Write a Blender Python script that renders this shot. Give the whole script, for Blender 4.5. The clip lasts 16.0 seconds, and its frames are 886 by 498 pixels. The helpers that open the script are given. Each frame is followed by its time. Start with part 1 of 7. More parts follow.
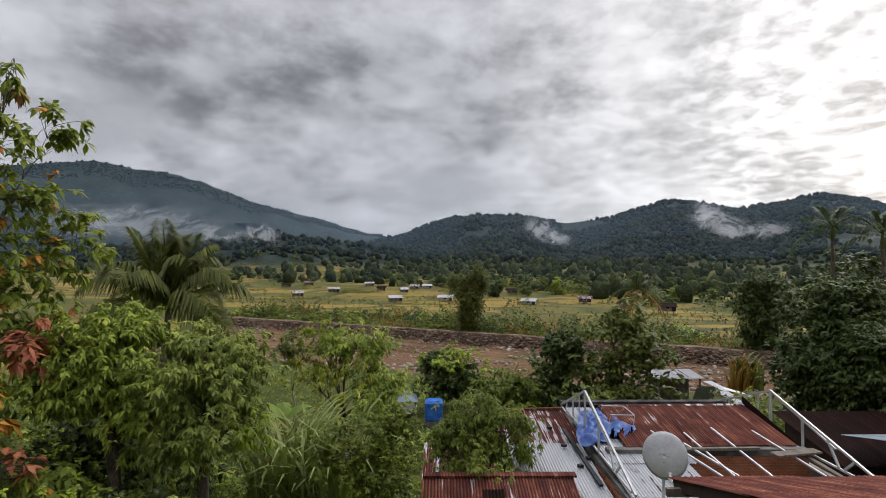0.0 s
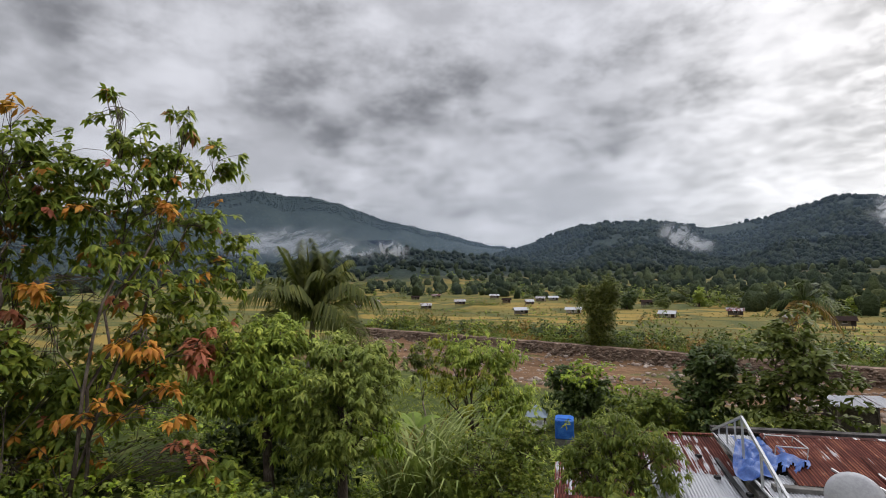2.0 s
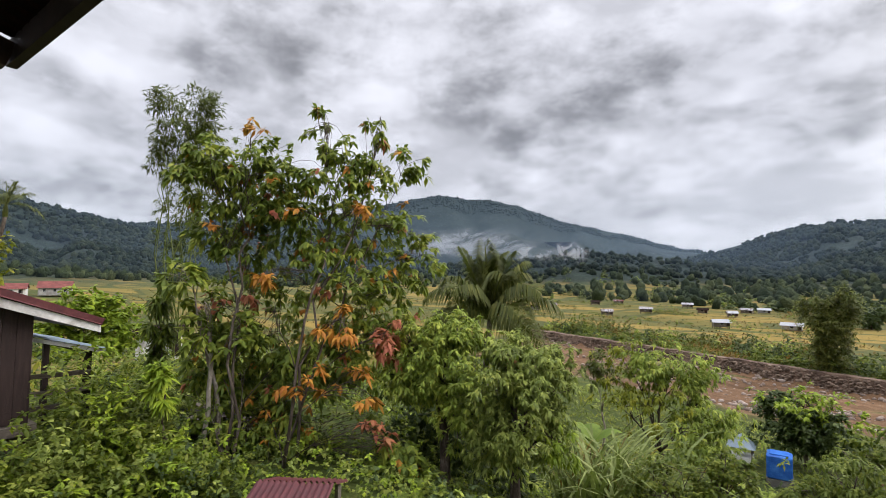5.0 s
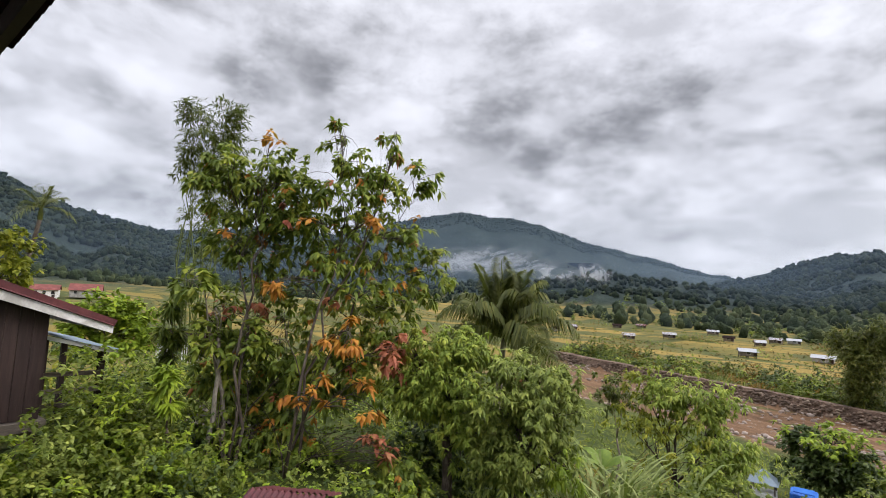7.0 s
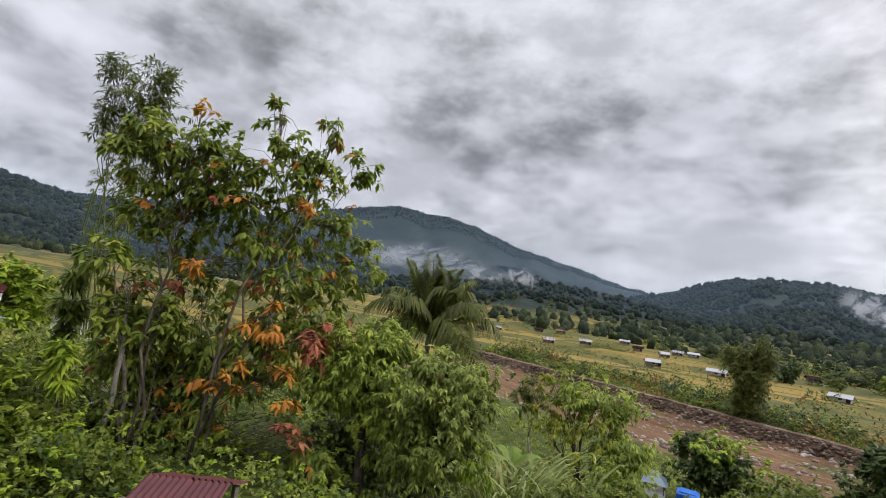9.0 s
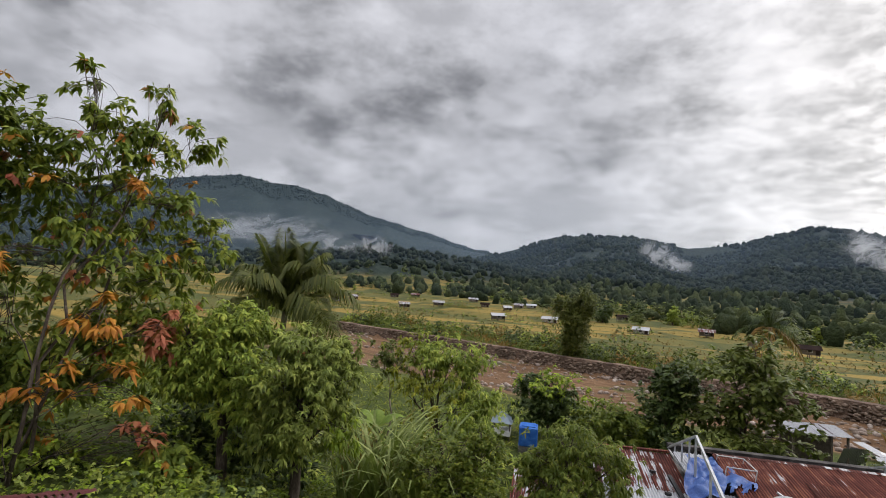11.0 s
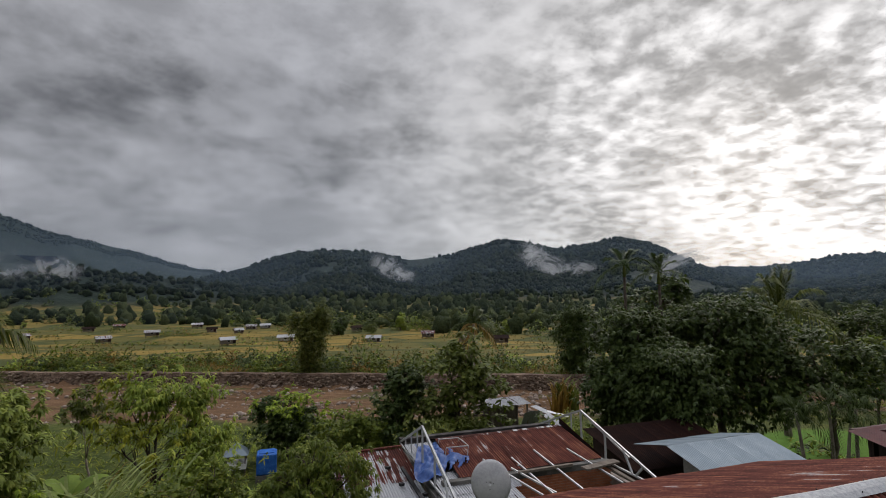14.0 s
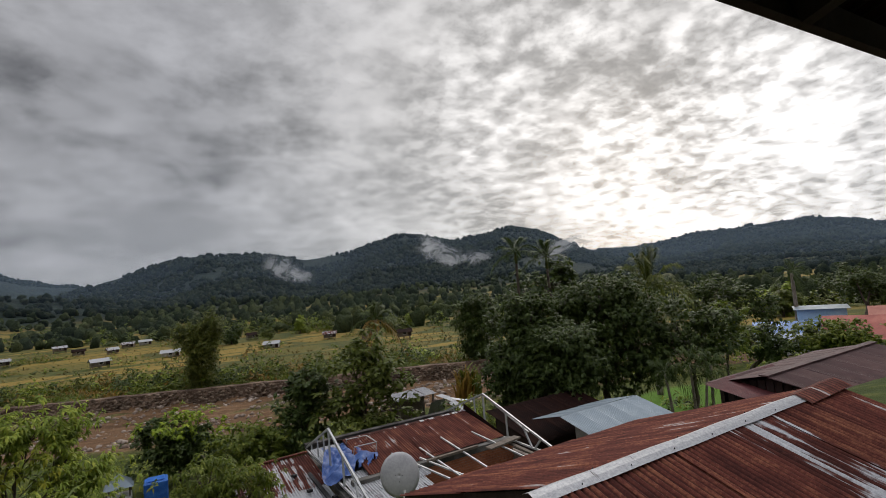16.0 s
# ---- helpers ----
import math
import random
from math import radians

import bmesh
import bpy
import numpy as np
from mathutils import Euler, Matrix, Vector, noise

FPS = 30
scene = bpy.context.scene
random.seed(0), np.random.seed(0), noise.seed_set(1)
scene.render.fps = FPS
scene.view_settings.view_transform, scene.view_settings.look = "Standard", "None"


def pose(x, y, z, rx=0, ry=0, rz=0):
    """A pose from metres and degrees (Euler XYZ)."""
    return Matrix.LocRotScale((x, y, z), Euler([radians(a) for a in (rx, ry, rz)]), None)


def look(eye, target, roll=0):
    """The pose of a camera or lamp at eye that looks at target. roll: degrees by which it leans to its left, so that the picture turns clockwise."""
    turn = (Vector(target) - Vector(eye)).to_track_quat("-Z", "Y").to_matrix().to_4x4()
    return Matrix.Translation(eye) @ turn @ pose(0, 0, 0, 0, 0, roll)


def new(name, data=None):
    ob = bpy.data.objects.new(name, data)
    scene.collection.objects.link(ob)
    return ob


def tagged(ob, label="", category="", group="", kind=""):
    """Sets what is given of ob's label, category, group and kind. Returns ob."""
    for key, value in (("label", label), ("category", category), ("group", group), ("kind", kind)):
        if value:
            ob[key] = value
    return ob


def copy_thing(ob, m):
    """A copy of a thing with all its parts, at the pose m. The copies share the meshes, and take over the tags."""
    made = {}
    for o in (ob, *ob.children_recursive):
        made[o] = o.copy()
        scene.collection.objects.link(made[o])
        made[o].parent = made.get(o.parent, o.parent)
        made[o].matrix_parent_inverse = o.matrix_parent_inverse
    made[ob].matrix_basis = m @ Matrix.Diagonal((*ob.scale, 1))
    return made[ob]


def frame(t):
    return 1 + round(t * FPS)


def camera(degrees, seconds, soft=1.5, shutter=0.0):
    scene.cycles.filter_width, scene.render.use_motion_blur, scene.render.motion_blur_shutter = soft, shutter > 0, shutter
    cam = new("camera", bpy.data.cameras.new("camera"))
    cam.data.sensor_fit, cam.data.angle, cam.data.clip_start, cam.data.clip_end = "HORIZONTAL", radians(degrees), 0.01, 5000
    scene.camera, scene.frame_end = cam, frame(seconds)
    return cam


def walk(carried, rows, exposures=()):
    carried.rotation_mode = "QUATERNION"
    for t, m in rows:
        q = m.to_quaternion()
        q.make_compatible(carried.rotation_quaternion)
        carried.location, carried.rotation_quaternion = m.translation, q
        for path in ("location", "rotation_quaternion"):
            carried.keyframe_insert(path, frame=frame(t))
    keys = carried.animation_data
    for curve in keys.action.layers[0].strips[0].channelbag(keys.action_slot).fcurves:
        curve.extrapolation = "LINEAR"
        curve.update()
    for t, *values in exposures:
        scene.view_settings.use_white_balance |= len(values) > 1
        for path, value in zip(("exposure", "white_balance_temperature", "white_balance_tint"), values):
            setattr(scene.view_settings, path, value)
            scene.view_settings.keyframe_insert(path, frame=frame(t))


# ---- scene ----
# Camera: hand-held pan from a balcony. Rows: seconds, eye x, y, z, heading (clockwise from +y), tilt, lean.
ROWS = [
    (0, -0.00, -0.00, 9.00, 0.00, 1.43, -0.10),
    (0.5, 0.02, 0.03, 8.98, -3.53, 1.88, -0.16),
    (1, 0.00, 0.06, 8.98, -6.91, 2.08, -0.26),
    (1.5, 0.02, 0.11, 8.97, -10.48, 2.48, -0.54),
    (2, -0.00, 0.17, 8.98, -14.48, 3.02, -1.18),
    (2.5, -0.02, 0.22, 8.99, -18.41, 3.76, -1.84),
    (3, 0.00, 0.27, 9.00, -23.12, 4.29, -2.01),
    (3.5, -0.00, 0.30, 9.02, -27.58, 4.24, -1.84),
    (4, -0.02, 0.33, 8.99, -31.05, 4.01, -1.35),
    (4.5, -0.05, 0.40, 8.98, -33.59, 3.59, -0.62),
    (4.7, -0.07, 0.40, 8.96, -34.34, 3.37, -0.12),
    (7, 0.12, 0.58, 8.91, -37.76, 5.22, 2.77),
    (7.5, 0.16, 0.61, 8.90, -38.45, 5.43, 2.94),
    (8, 0.18, 0.63, 8.88, -37.79, 5.73, 4.28),
    (8.5, 0.18, 0.63, 8.88, -34.35, 5.72, 6.13),
    (8.7, 0.17, 0.61, 8.89, -32.55, 5.67, 6.74),
    (10.8, 0.21, 0.20, 9.00, -14.60, 3.38, 3.96),
    (11, 0.23, 0.19, 9.00, -12.55, 3.11, 3.30),
    (11.5, 0.17, 0.15, 9.01, -7.27, 1.98, 2.17),
    (12, 0.21, 0.13, 8.99, -2.00, 1.21, 1.50),
    (12.5, 0.13, -0.03, 9.04, 3.85, 0.85, 1.39),
    (13, 0.12, -0.06, 9.05, 9.62, 1.48, 1.47),
    (13.5, 0.17, -0.03, 9.03, 14.21, 3.71, 0.51),
    (14, 0.20, -0.02, 9.02, 18.00, 5.55, -0.81),
    (14.5, 0.18, -0.07, 9.04, 21.34, 6.67, -2.20),
    (15, 0.21, -0.07, 9.02, 24.21, 6.76, -3.55),
    (15.5, 0.21, -0.10, 9.03, 27.33, 5.79, -4.52),
    (16, 0.21, -0.10, 9.02, 29.88, 4.34, -5.04),
]


def aim(x, y, z, heading, tilt, lean):
    a, b = radians(heading), radians(tilt)
    way = Vector((math.sin(a) * math.cos(b), math.cos(a) * math.cos(b), math.sin(b)))
    return look((x, y, z), Vector((x, y, z)) + way * 10, lean)


cam = camera(84.57, 16.0, soft=0.5)
walk(cam, [(row[0], aim(*row[1:])) for row in ROWS],
     [(0, -0.3, 6500, 12), (2, -0.15, 6500, 12), (4.5, 0.22, 6400, 13), (7, 0.26, 6400, 13), (8.5, 0.1, 6400, 13),
      (11, -0.2, 6550, 12), (12.5, -0.3, 6450, 12), (13.5, -0.65, 6450, 12), (14.5, -1.0, 6550, 11), (15.2, -1.0, 6600, 11), (16, -0.85, 6600, 11)])

# ---------------------------------------------------------------- sky and sun
SUN_AZ, SUN_EL = 51.0, 11.5


def direction(az, el):
    a, b = radians(az), radians(el)
    return Vector((math.sin(a) * math.cos(b), math.cos(a) * math.cos(b), math.sin(b)))


class Nodes:
    """Short hand for building node trees."""

    def __init__(self, tree):
        self.t = tree
        tree.nodes.clear()

    def n(self, kind, **props):
        node = self.t.nodes.new(kind)
        for key, value in props.items():
            if key in ("operation", "blend_type", "data_type", "sky_type"):
                if key == "operation":
                    node.operation = value
                elif key == "blend_type":
                    node.blend_type = value
                elif key == "data_type":
                    node.data_type = value
                else:
                    node.sky_type = value
        return node

    def put(self, socket, value):
        if isinstance(value, bpy.types.NodeSocket):
            self.t.links.new(value, socket)
        else:
            socket.default_value = value

    def math(self, op, a, b=0.0, clamp=False):
        node = self.n("ShaderNodeMath", operation=op)
        node.use_clamp = clamp
        self.put(node.inputs[0], a)
        self.put(node.inputs[1], b)
        return node.outputs[0]

    def vmath(self, op, a, b=(0, 0, 0)):
        node = self.n("ShaderNodeVectorMath", operation=op)
        self.put(node.inputs[0], a)
        self.put(node.inputs[1], b)
        return node.outputs["Value"] if op in ("DOT_PRODUCT", "LENGTH") else node.outputs[0]

    def noise(self, vec, scale, detail=4.0, rough=0.55, distort=0.0):
        node = self.n("ShaderNodeTexNoise")
        if vec is not None:
            self.put(node.inputs["Vector"], vec)
        for key, value in (("Scale", scale), ("Detail", detail), ("Roughness", rough), ("Distortion", distort)):
            node.inputs[key].default_value = value
        return node.outputs["Fac"]

    def ramp(self, fac, stops):
        node = self.n("ShaderNodeValToRGB")
        while len(node.color_ramp.elements) < len(stops):
            node.color_ramp.elements.new(0.5)
        for e, (pos, col) in zip(node.color_ramp.elements, stops):
            e.position = pos
            e.color = (*col, 1) if isinstance(col, tuple) else (col, col, col, 1)
        self.put(node.inputs[0], fac)
        return node.outputs[0]

    def span(self, x, a, b, c=0.0, d=1.0):
        node = self.n("ShaderNodeMapRange")
        node.interpolation_type = "SMOOTHSTEP"
        for i, value in enumerate((x, a, b, c, d)):
            self.put(node.inputs[i], value)
        return node.outputs[0]

    def mix(self, fac, a, b, blend="MIX"):
        node = self.n("ShaderNodeMix", data_type="RGBA", blend_type=blend)
        self.put(node.inputs[0], fac)
        self.put(node.inputs[6], (*a, 1) if isinstance(a, tuple) and len(a) == 3 else a)
        self.put(node.inputs[7], (*b, 1) if isinstance(b, tuple) and len(b) == 3 else b)
        return node.outputs[2]


def build_sky():
    world = bpy.data.worlds.new("overcast_sky")
    world.use_nodes = True
    scene.world = world
    k = Nodes(world.node_tree)
    d = k.n("ShaderNodeTexCoord").outputs["Generated"]
    sep = k.n("ShaderNodeSeparateXYZ")
    k.put(sep.inputs[0], d)
    up = k.math("MAXIMUM", sep.outputs[2], 0.0)
    # the cloud deck seen in perspective
    flat = k.math("ADD", up, 0.24)
    comb = k.n("ShaderNodeCombineXYZ")
    k.put(comb.inputs[0], k.math("DIVIDE", sep.outputs[0], flat))
    k.put(comb.inputs[1], k.math("DIVIDE", sep.outputs[1], flat))
    deck = comb.outputs[0]
    wide = k.vmath("MULTIPLY", d, (1.0, 1.0, 1.9))
    big = k.noise(wide, 2.6, 4.0, 0.5, 0.1)
    mid = k.noise(wide, 6.5, 10.0, 0.58, 0.1)
    fine = k.noise(deck, 7.0, 6.0, 0.55, 0.05)
    # heavier banks of cloud with puffed, broken edges
    puff = k.noise(k.vmath("MULTIPLY", d, (1.0, 1.0, 1.5)), 6.0, 10.0, 0.56, 0.2)
    bank = None
    for az, el, size, weight in ((-32, 23, 0.17, 1.0), (-23, 18, 0.14, 0.95), (-16, 22, 0.10, 0.7), (-6, 22, 0.13, 1.0), (3, 19, 0.15, 1.0), (12, 21, 0.12, 0.9), (2, 13, 0.08, 0.75),
                                 (-17, 8, 0.13, 0.75), (-28, 10, 0.10, 0.5), (-70, 12, 0.22, 0.7), (-60, 19, 0.16, 0.55), (-48, 26, 0.2, 0.7), (-66, 26, 0.22, 0.6), (-38, 17, 0.12, 0.45), (24, 12, 0.10, 0.35)):
        away = k.vmath("LENGTH", k.vmath("MULTIPLY", k.vmath("SUBTRACT", d, tuple(direction(az, el))), (1.0, 1.0, 1.45)))
        blob = k.span(away, size * 1.7, size * 0.2, 0.0, weight)
        bank = blob if bank is None else k.math("MAXIMUM", bank, blob)
    rag = k.span(k.math("ADD", bank, k.math("MULTIPLY", k.math("SUBTRACT", puff, 0.5), 1.7)), 0.10, 0.95)
    rag = k.math("MULTIPLY", rag, k.span(bank, 0.02, 0.35))
    toward = k.vmath("DOT_PRODUCT", d, tuple(direction(SUN_AZ, SUN_EL)))
    glow = k.span(toward, 0.62, 1.0)
    core = k.math("MAXIMUM", k.span(k.vmath("DOT_PRODUCT", d, tuple(direction(59, 8))), 0.93, 1.0), k.math("MULTIPLY", k.span(k.vmath("DOT_PRODUCT", d, tuple(direction(45, 16))), 0.93, 1.0), 0.45))
    body = k.math("ADD", k.math("MULTIPLY", big, 0.42), k.math("MULTIPLY", mid, 0.42))
    body = k.math("ADD", body, k.math("MULTIPLY", fine, 0.16))
    ripple = k.math("ADD", k.math("MULTIPLY", k.noise(deck, 12.0, 7.0, 0.58, 0.1), 0.42), k.math("MULTIPLY", body, 0.58))
    thin = k.span(body, 0.40, 0.60)
    light = k.math("ADD", 0.585, k.math("MULTIPLY", thin, 0.32))
    light = k.math("SUBTRACT", light, k.math("MULTIPLY", rag, k.span(mid, 0.35, 0.65, 0.35, 0.22)))
    light = k.math("ADD", light, k.math("MULTIPLY", glow, k.math("MULTIPLY", k.span(ripple, 0.30, 0.66), 0.72)))
    light = k.math("ADD", light, k.math("MULTIPLY", core, k.math("MULTIPLY", k.span(ripple, 0.40, 0.60), 2.0)))
    light = k.math("MAXIMUM", light, 0.17)
    # an overcast sky is brighter overhead
    light = k.math("MULTIPLY", light, k.span(sep.outputs[2], 0.52, 0.9, 1.0, 3.3))
    warm = k.mix(glow, (0.965, 0.985, 1.05), (1.01, 1.0, 0.985))
    sky = k.n("ShaderNodeTexSky", sky_type="NISHITA")
    sky.sun_disc = False
    sky.sun_elevation, sky.sun_rotation = radians(SUN_EL), radians(SUN_AZ)
    clouds = k.n("ShaderNodeBackground")
    k.put(clouds.inputs[0], warm)
    k.put(clouds.inputs[1], light)
    clear = k.n("ShaderNodeBackground")
    k.put(clear.inputs[0], sky.outputs[0])
    clear.inputs[1].default_value = 0.1
    both = k.n("ShaderNodeMixShader")
    both.inputs[0].default_value = 0.92
    k.put(both.inputs[1], clear.outputs[0])
    k.put(both.inputs[2], clouds.outputs[0])
    out = k.n("ShaderNodeOutputWorld")
    k.put(out.inputs[0], both.outputs[0])


build_sky()
sun = new("sun", bpy.data.lights.new("sun", "SUN"))
sun.data.energy, sun.data.angle, sun.data.color = 2.0, radians(25), (1.0, 0.95, 0.88)
sun.matrix_world = look(direction(SUN_AZ, 35) * 50, (0, 0, 0))

# ---------------------------------------------------------------- materials
MATS = {}


def surface(name, stops, scale=3.0, fine=40.0, rough=0.8, bump=0.3, metal=0.0, island=0.0, each=0.0, through_light=0.0,
            stretch=(1, 1, 1), fine_mix=0.35, spec=0.3, bump_scale=None, grime=None, distance=0.02):
    """A weathered surface: a colour ramp over coarse noise, broken up by fine noise, with relief and spread by piece."""
    if name in MATS:
        return MATS[name]
    m = bpy.data.materials.new(name)
    m.use_nodes = True
    k = Nodes(m.node_tree)
    co = k.n("ShaderNodeTexCoord").outputs["Object"]
    vec = k.vmath("MULTIPLY", co, stretch)
    coarse = k.noise(vec, scale, 5.0, 0.6, 0.2)
    small = k.noise(vec, fine, 4.0, 0.65)
    fac = k.math("ADD", k.math("MULTIPLY", coarse, 1 - fine_mix), k.math("MULTIPLY", small, fine_mix))
    fac = k.span(fac, 0.3, 0.7)
    if island:
        rnd = k.n("ShaderNodeNewGeometry").outputs["Random Per Island"]
        fac = k.math("ADD", k.math("MULTIPLY", fac, 1 - island), k.math("MULTIPLY", rnd, island))
    if each:
        rnd = k.n("ShaderNodeObjectInfo").outputs["Random"]
        fac = k.math("ADD", k.math("MULTIPLY", fac, 1 - each), k.math("MULTIPLY", rnd, each))
    col = k.ramp(fac, stops)
    if grime:
        stain = k.span(k.noise(co, grime[1], 4.0, 0.6, 0.5), 0.5, 0.68)
        col = k.mix(k.math("MULTIPLY", stain, grime[2]), col, grime[0])
    bs = k.n("ShaderNodeBsdfPrincipled")
    k.put(bs.inputs["Base Color"], col)
    k.put(bs.inputs["Roughness"], k.span(small, 0.2, 0.8, max(rough - 0.12, 0.05), min(rough + 0.12, 1)))
    bs.inputs["Metallic"].default_value = metal
    bs.inputs["Specular IOR Level"].default_value = spec
    if bump:
        b = k.n("ShaderNodeBump")
        b.inputs["Strength"].default_value = bump
        b.inputs["Distance"].default_value = distance
        k.put(b.inputs["Height"], k.noise(vec, bump_scale, 4.0, 0.6) if bump_scale else small)
        k.put(bs.inputs["Normal"], b.outputs[0])
    shader = bs.outputs[0]
    if through_light:
        tr = k.n("ShaderNodeBsdfTranslucent")
        k.put(tr.inputs[0], k.mix(0.45, col, (0.22, 0.32, 0.03)))
        mx = k.n("ShaderNodeMixShader")
        mx.inputs[0].default_value = through_light
        k.put(mx.inputs[1], shader)
        k.put(mx.inputs[2], tr.outputs[0])
        shader = mx.outputs[0]
    out = k.n("ShaderNodeOutputMaterial")
    k.put(out.inputs[0], shader)
    MATS[name] = m
    return m


def foliage(name, dark, mid, bright, through_light=0.3, rough=0.55, spread=0.5, spec=0.22):
    return surface(name, [(0.0, dark), (0.5, mid), (1.0, bright)], scale=1.7, fine=14.0, rough=rough, bump=0.0, island=spread,
                   through_light=through_light, spec=spec)


LEAF_RUBBER = foliage("rubber_leaf", (0.050, 0.080, 0.013), (0.155, 0.205, 0.028), (0.430, 0.430, 0.056))
LEAF_OLD = foliage("yellow_orange_leaf", (0.338, 0.102, 0.021), (0.506, 0.204, 0.031), (0.585, 0.347, 0.051), 0.3)
LEAF_RED = foliage("red_leaf", (0.250, 0.055, 0.034), (0.400, 0.124, 0.069), (0.450, 0.207, 0.092), 0.3)
LEAF_MANGO = foliage("mango_leaf", (0.056, 0.086, 0.014), (0.230, 0.300, 0.042), (0.540, 0.545, 0.085))
LEAF_GREY = foliage("grey_green_leaf", (0.048, 0.068, 0.014), (0.190, 0.235, 0.046), (0.460, 0.485, 0.105))
LEAF_BRIGHT = foliage("bright_leaf", (0.056, 0.088, 0.007), (0.195, 0.279, 0.020), (0.420, 0.480, 0.036))
LEAF_YELLOW = foliage("yellow_green_leaf", (0.058, 0.075, 0.006), (0.189, 0.207, 0.014), (0.411, 0.370, 0.032))
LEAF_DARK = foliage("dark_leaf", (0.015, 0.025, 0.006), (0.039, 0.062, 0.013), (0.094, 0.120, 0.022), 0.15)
LEAF_SHRUB = foliage("shrub_leaf", (0.032, 0.053, 0.006), (0.107, 0.141, 0.016), (0.250, 0.259, 0.036))
LEAF_BAMBOO = foliage("bamboo_leaf", (0.036, 0.047, 0.009), (0.089, 0.110, 0.020), (0.179, 0.192, 0.038), 0.2)
LEAF_PALM = foliage("palm_leaflet", (0.028, 0.036, 0.007), (0.085, 0.099, 0.017), (0.203, 0.190, 0.038), 0.2)
LEAF_PALM_DRY = foliage("dry_palm_leaflet", (0.086, 0.043, 0.009), (0.199, 0.107, 0.018), (0.294, 0.178, 0.037), 0.2)
LEAF_GRASS = foliage("cane_grass", (0.034, 0.047, 0.006), (0.100, 0.124, 0.019), (0.220, 0.230, 0.051), 0.25)
LEAF_CANE = foliage("pale_cane_blade", (0.070, 0.095, 0.022), (0.170, 0.210, 0.055), (0.400, 0.430, 0.160), 0.25)
LEAF_BANANA = foliage("banana_leaf", (0.048, 0.085, 0.011), (0.133, 0.197, 0.027), (0.261, 0.333, 0.045), 0.3)
# Greens pulled towards blue: part of the distance haze is put into this colour.
FOREST = surface("hazy_forest_canopy", [(0.0, (0.009, 0.015, 0.011)), (0.5, (0.017, 0.027, 0.017)), (1.0, (0.044, 0.054, 0.028))],
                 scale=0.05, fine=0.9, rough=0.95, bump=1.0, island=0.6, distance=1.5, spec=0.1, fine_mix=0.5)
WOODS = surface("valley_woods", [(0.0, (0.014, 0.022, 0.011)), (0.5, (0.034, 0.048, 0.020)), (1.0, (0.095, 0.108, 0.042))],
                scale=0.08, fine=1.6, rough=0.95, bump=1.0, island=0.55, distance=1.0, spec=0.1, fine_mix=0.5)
BARK = surface("bark", [(0.0, (0.03, 0.021, 0.015)), (0.5, (0.075, 0.056, 0.042)), (1.0, (0.17, 0.14, 0.11))], 6.0, 45.0, 0.9, 0.6,
               stretch=(1, 1, 0.35))
BARK_PALE = surface("pale_bark", [(0.0, (0.12, 0.09, 0.07)), (0.5, (0.24, 0.20, 0.16)), (1.0, (0.40, 0.36, 0.30))], 5.0, 40.0, 0.9, 0.5,
                    stretch=(1, 1, 0.4))

# ---------------------------------------------------------------- building helpers


def smooth(x, a, b):
    t = np.clip((np.asarray(x, float) - a) / (b - a), 0, 1)
    return t * t * (3 - 2 * t)


class Soup:
    """Vertices and faces gathered for one mesh."""

    def __init__(self):
        self.v, self.f, self.m, self.count = [], [], [], 0

    def add(self, verts, faces, slot=0):
        verts = np.asarray(verts, float).reshape(-1, 3)
        self.v.append(verts)
        self.f.extend([tuple(i + self.count for i in face) for face in faces])
        self.m.extend([slot] * len(faces))
        self.count += len(verts)

    def mesh(self, name, mats, smooth_faces=False):
        me = bpy.data.meshes.new(name)
        me.from_pydata(np.concatenate(self.v).tolist() if self.v else [], [], self.f)
        for m in mats if isinstance(mats, (list, tuple)) else [mats]:
            me.materials.append(m)
        if len(me.materials) > 1:
            me.polygons.foreach_set("material_index", self.m)
        if smooth_faces:
            me.polygons.foreach_set("use_smooth", [True] * len(self.f))
        me.update()
        return me


def link(name, soup, mats, parent=None, label="", smooth_faces=False, kind="", at=None):
    ob = new(name, soup.mesh(name, mats, smooth_faces))
    if parent is not None:
        ob.parent = parent
    if at is not None:
        ob.matrix_basis = at
    return tagged(ob, label=label, kind=kind)


def thing(name, at, label, category, group="", kind=""):
    ob = new(name)
    ob.matrix_basis = at
    return tagged(ob, label=label, category=category, group=group, kind=kind)


def box_into(soup, lo, hi, m=None, slot=0):
    x0, y0, z0 = lo
    x1, y1, z1 = hi
    v = [(x0, y0, z0), (x1, y0, z0), (x1, y1, z0), (x0, y1, z0), (x0, y0, z1), (x1, y0, z1), (x1, y1, z1), (x0, y1, z1)]
    if m is not None:
        v = [tuple(m @ Vector(p)) for p in v]
    soup.add(v, [(3, 2, 1, 0), (4, 5, 6, 7), (0, 1, 5, 4), (1, 2, 6, 5), (2, 3, 7, 6), (3, 0, 4, 7)], slot)


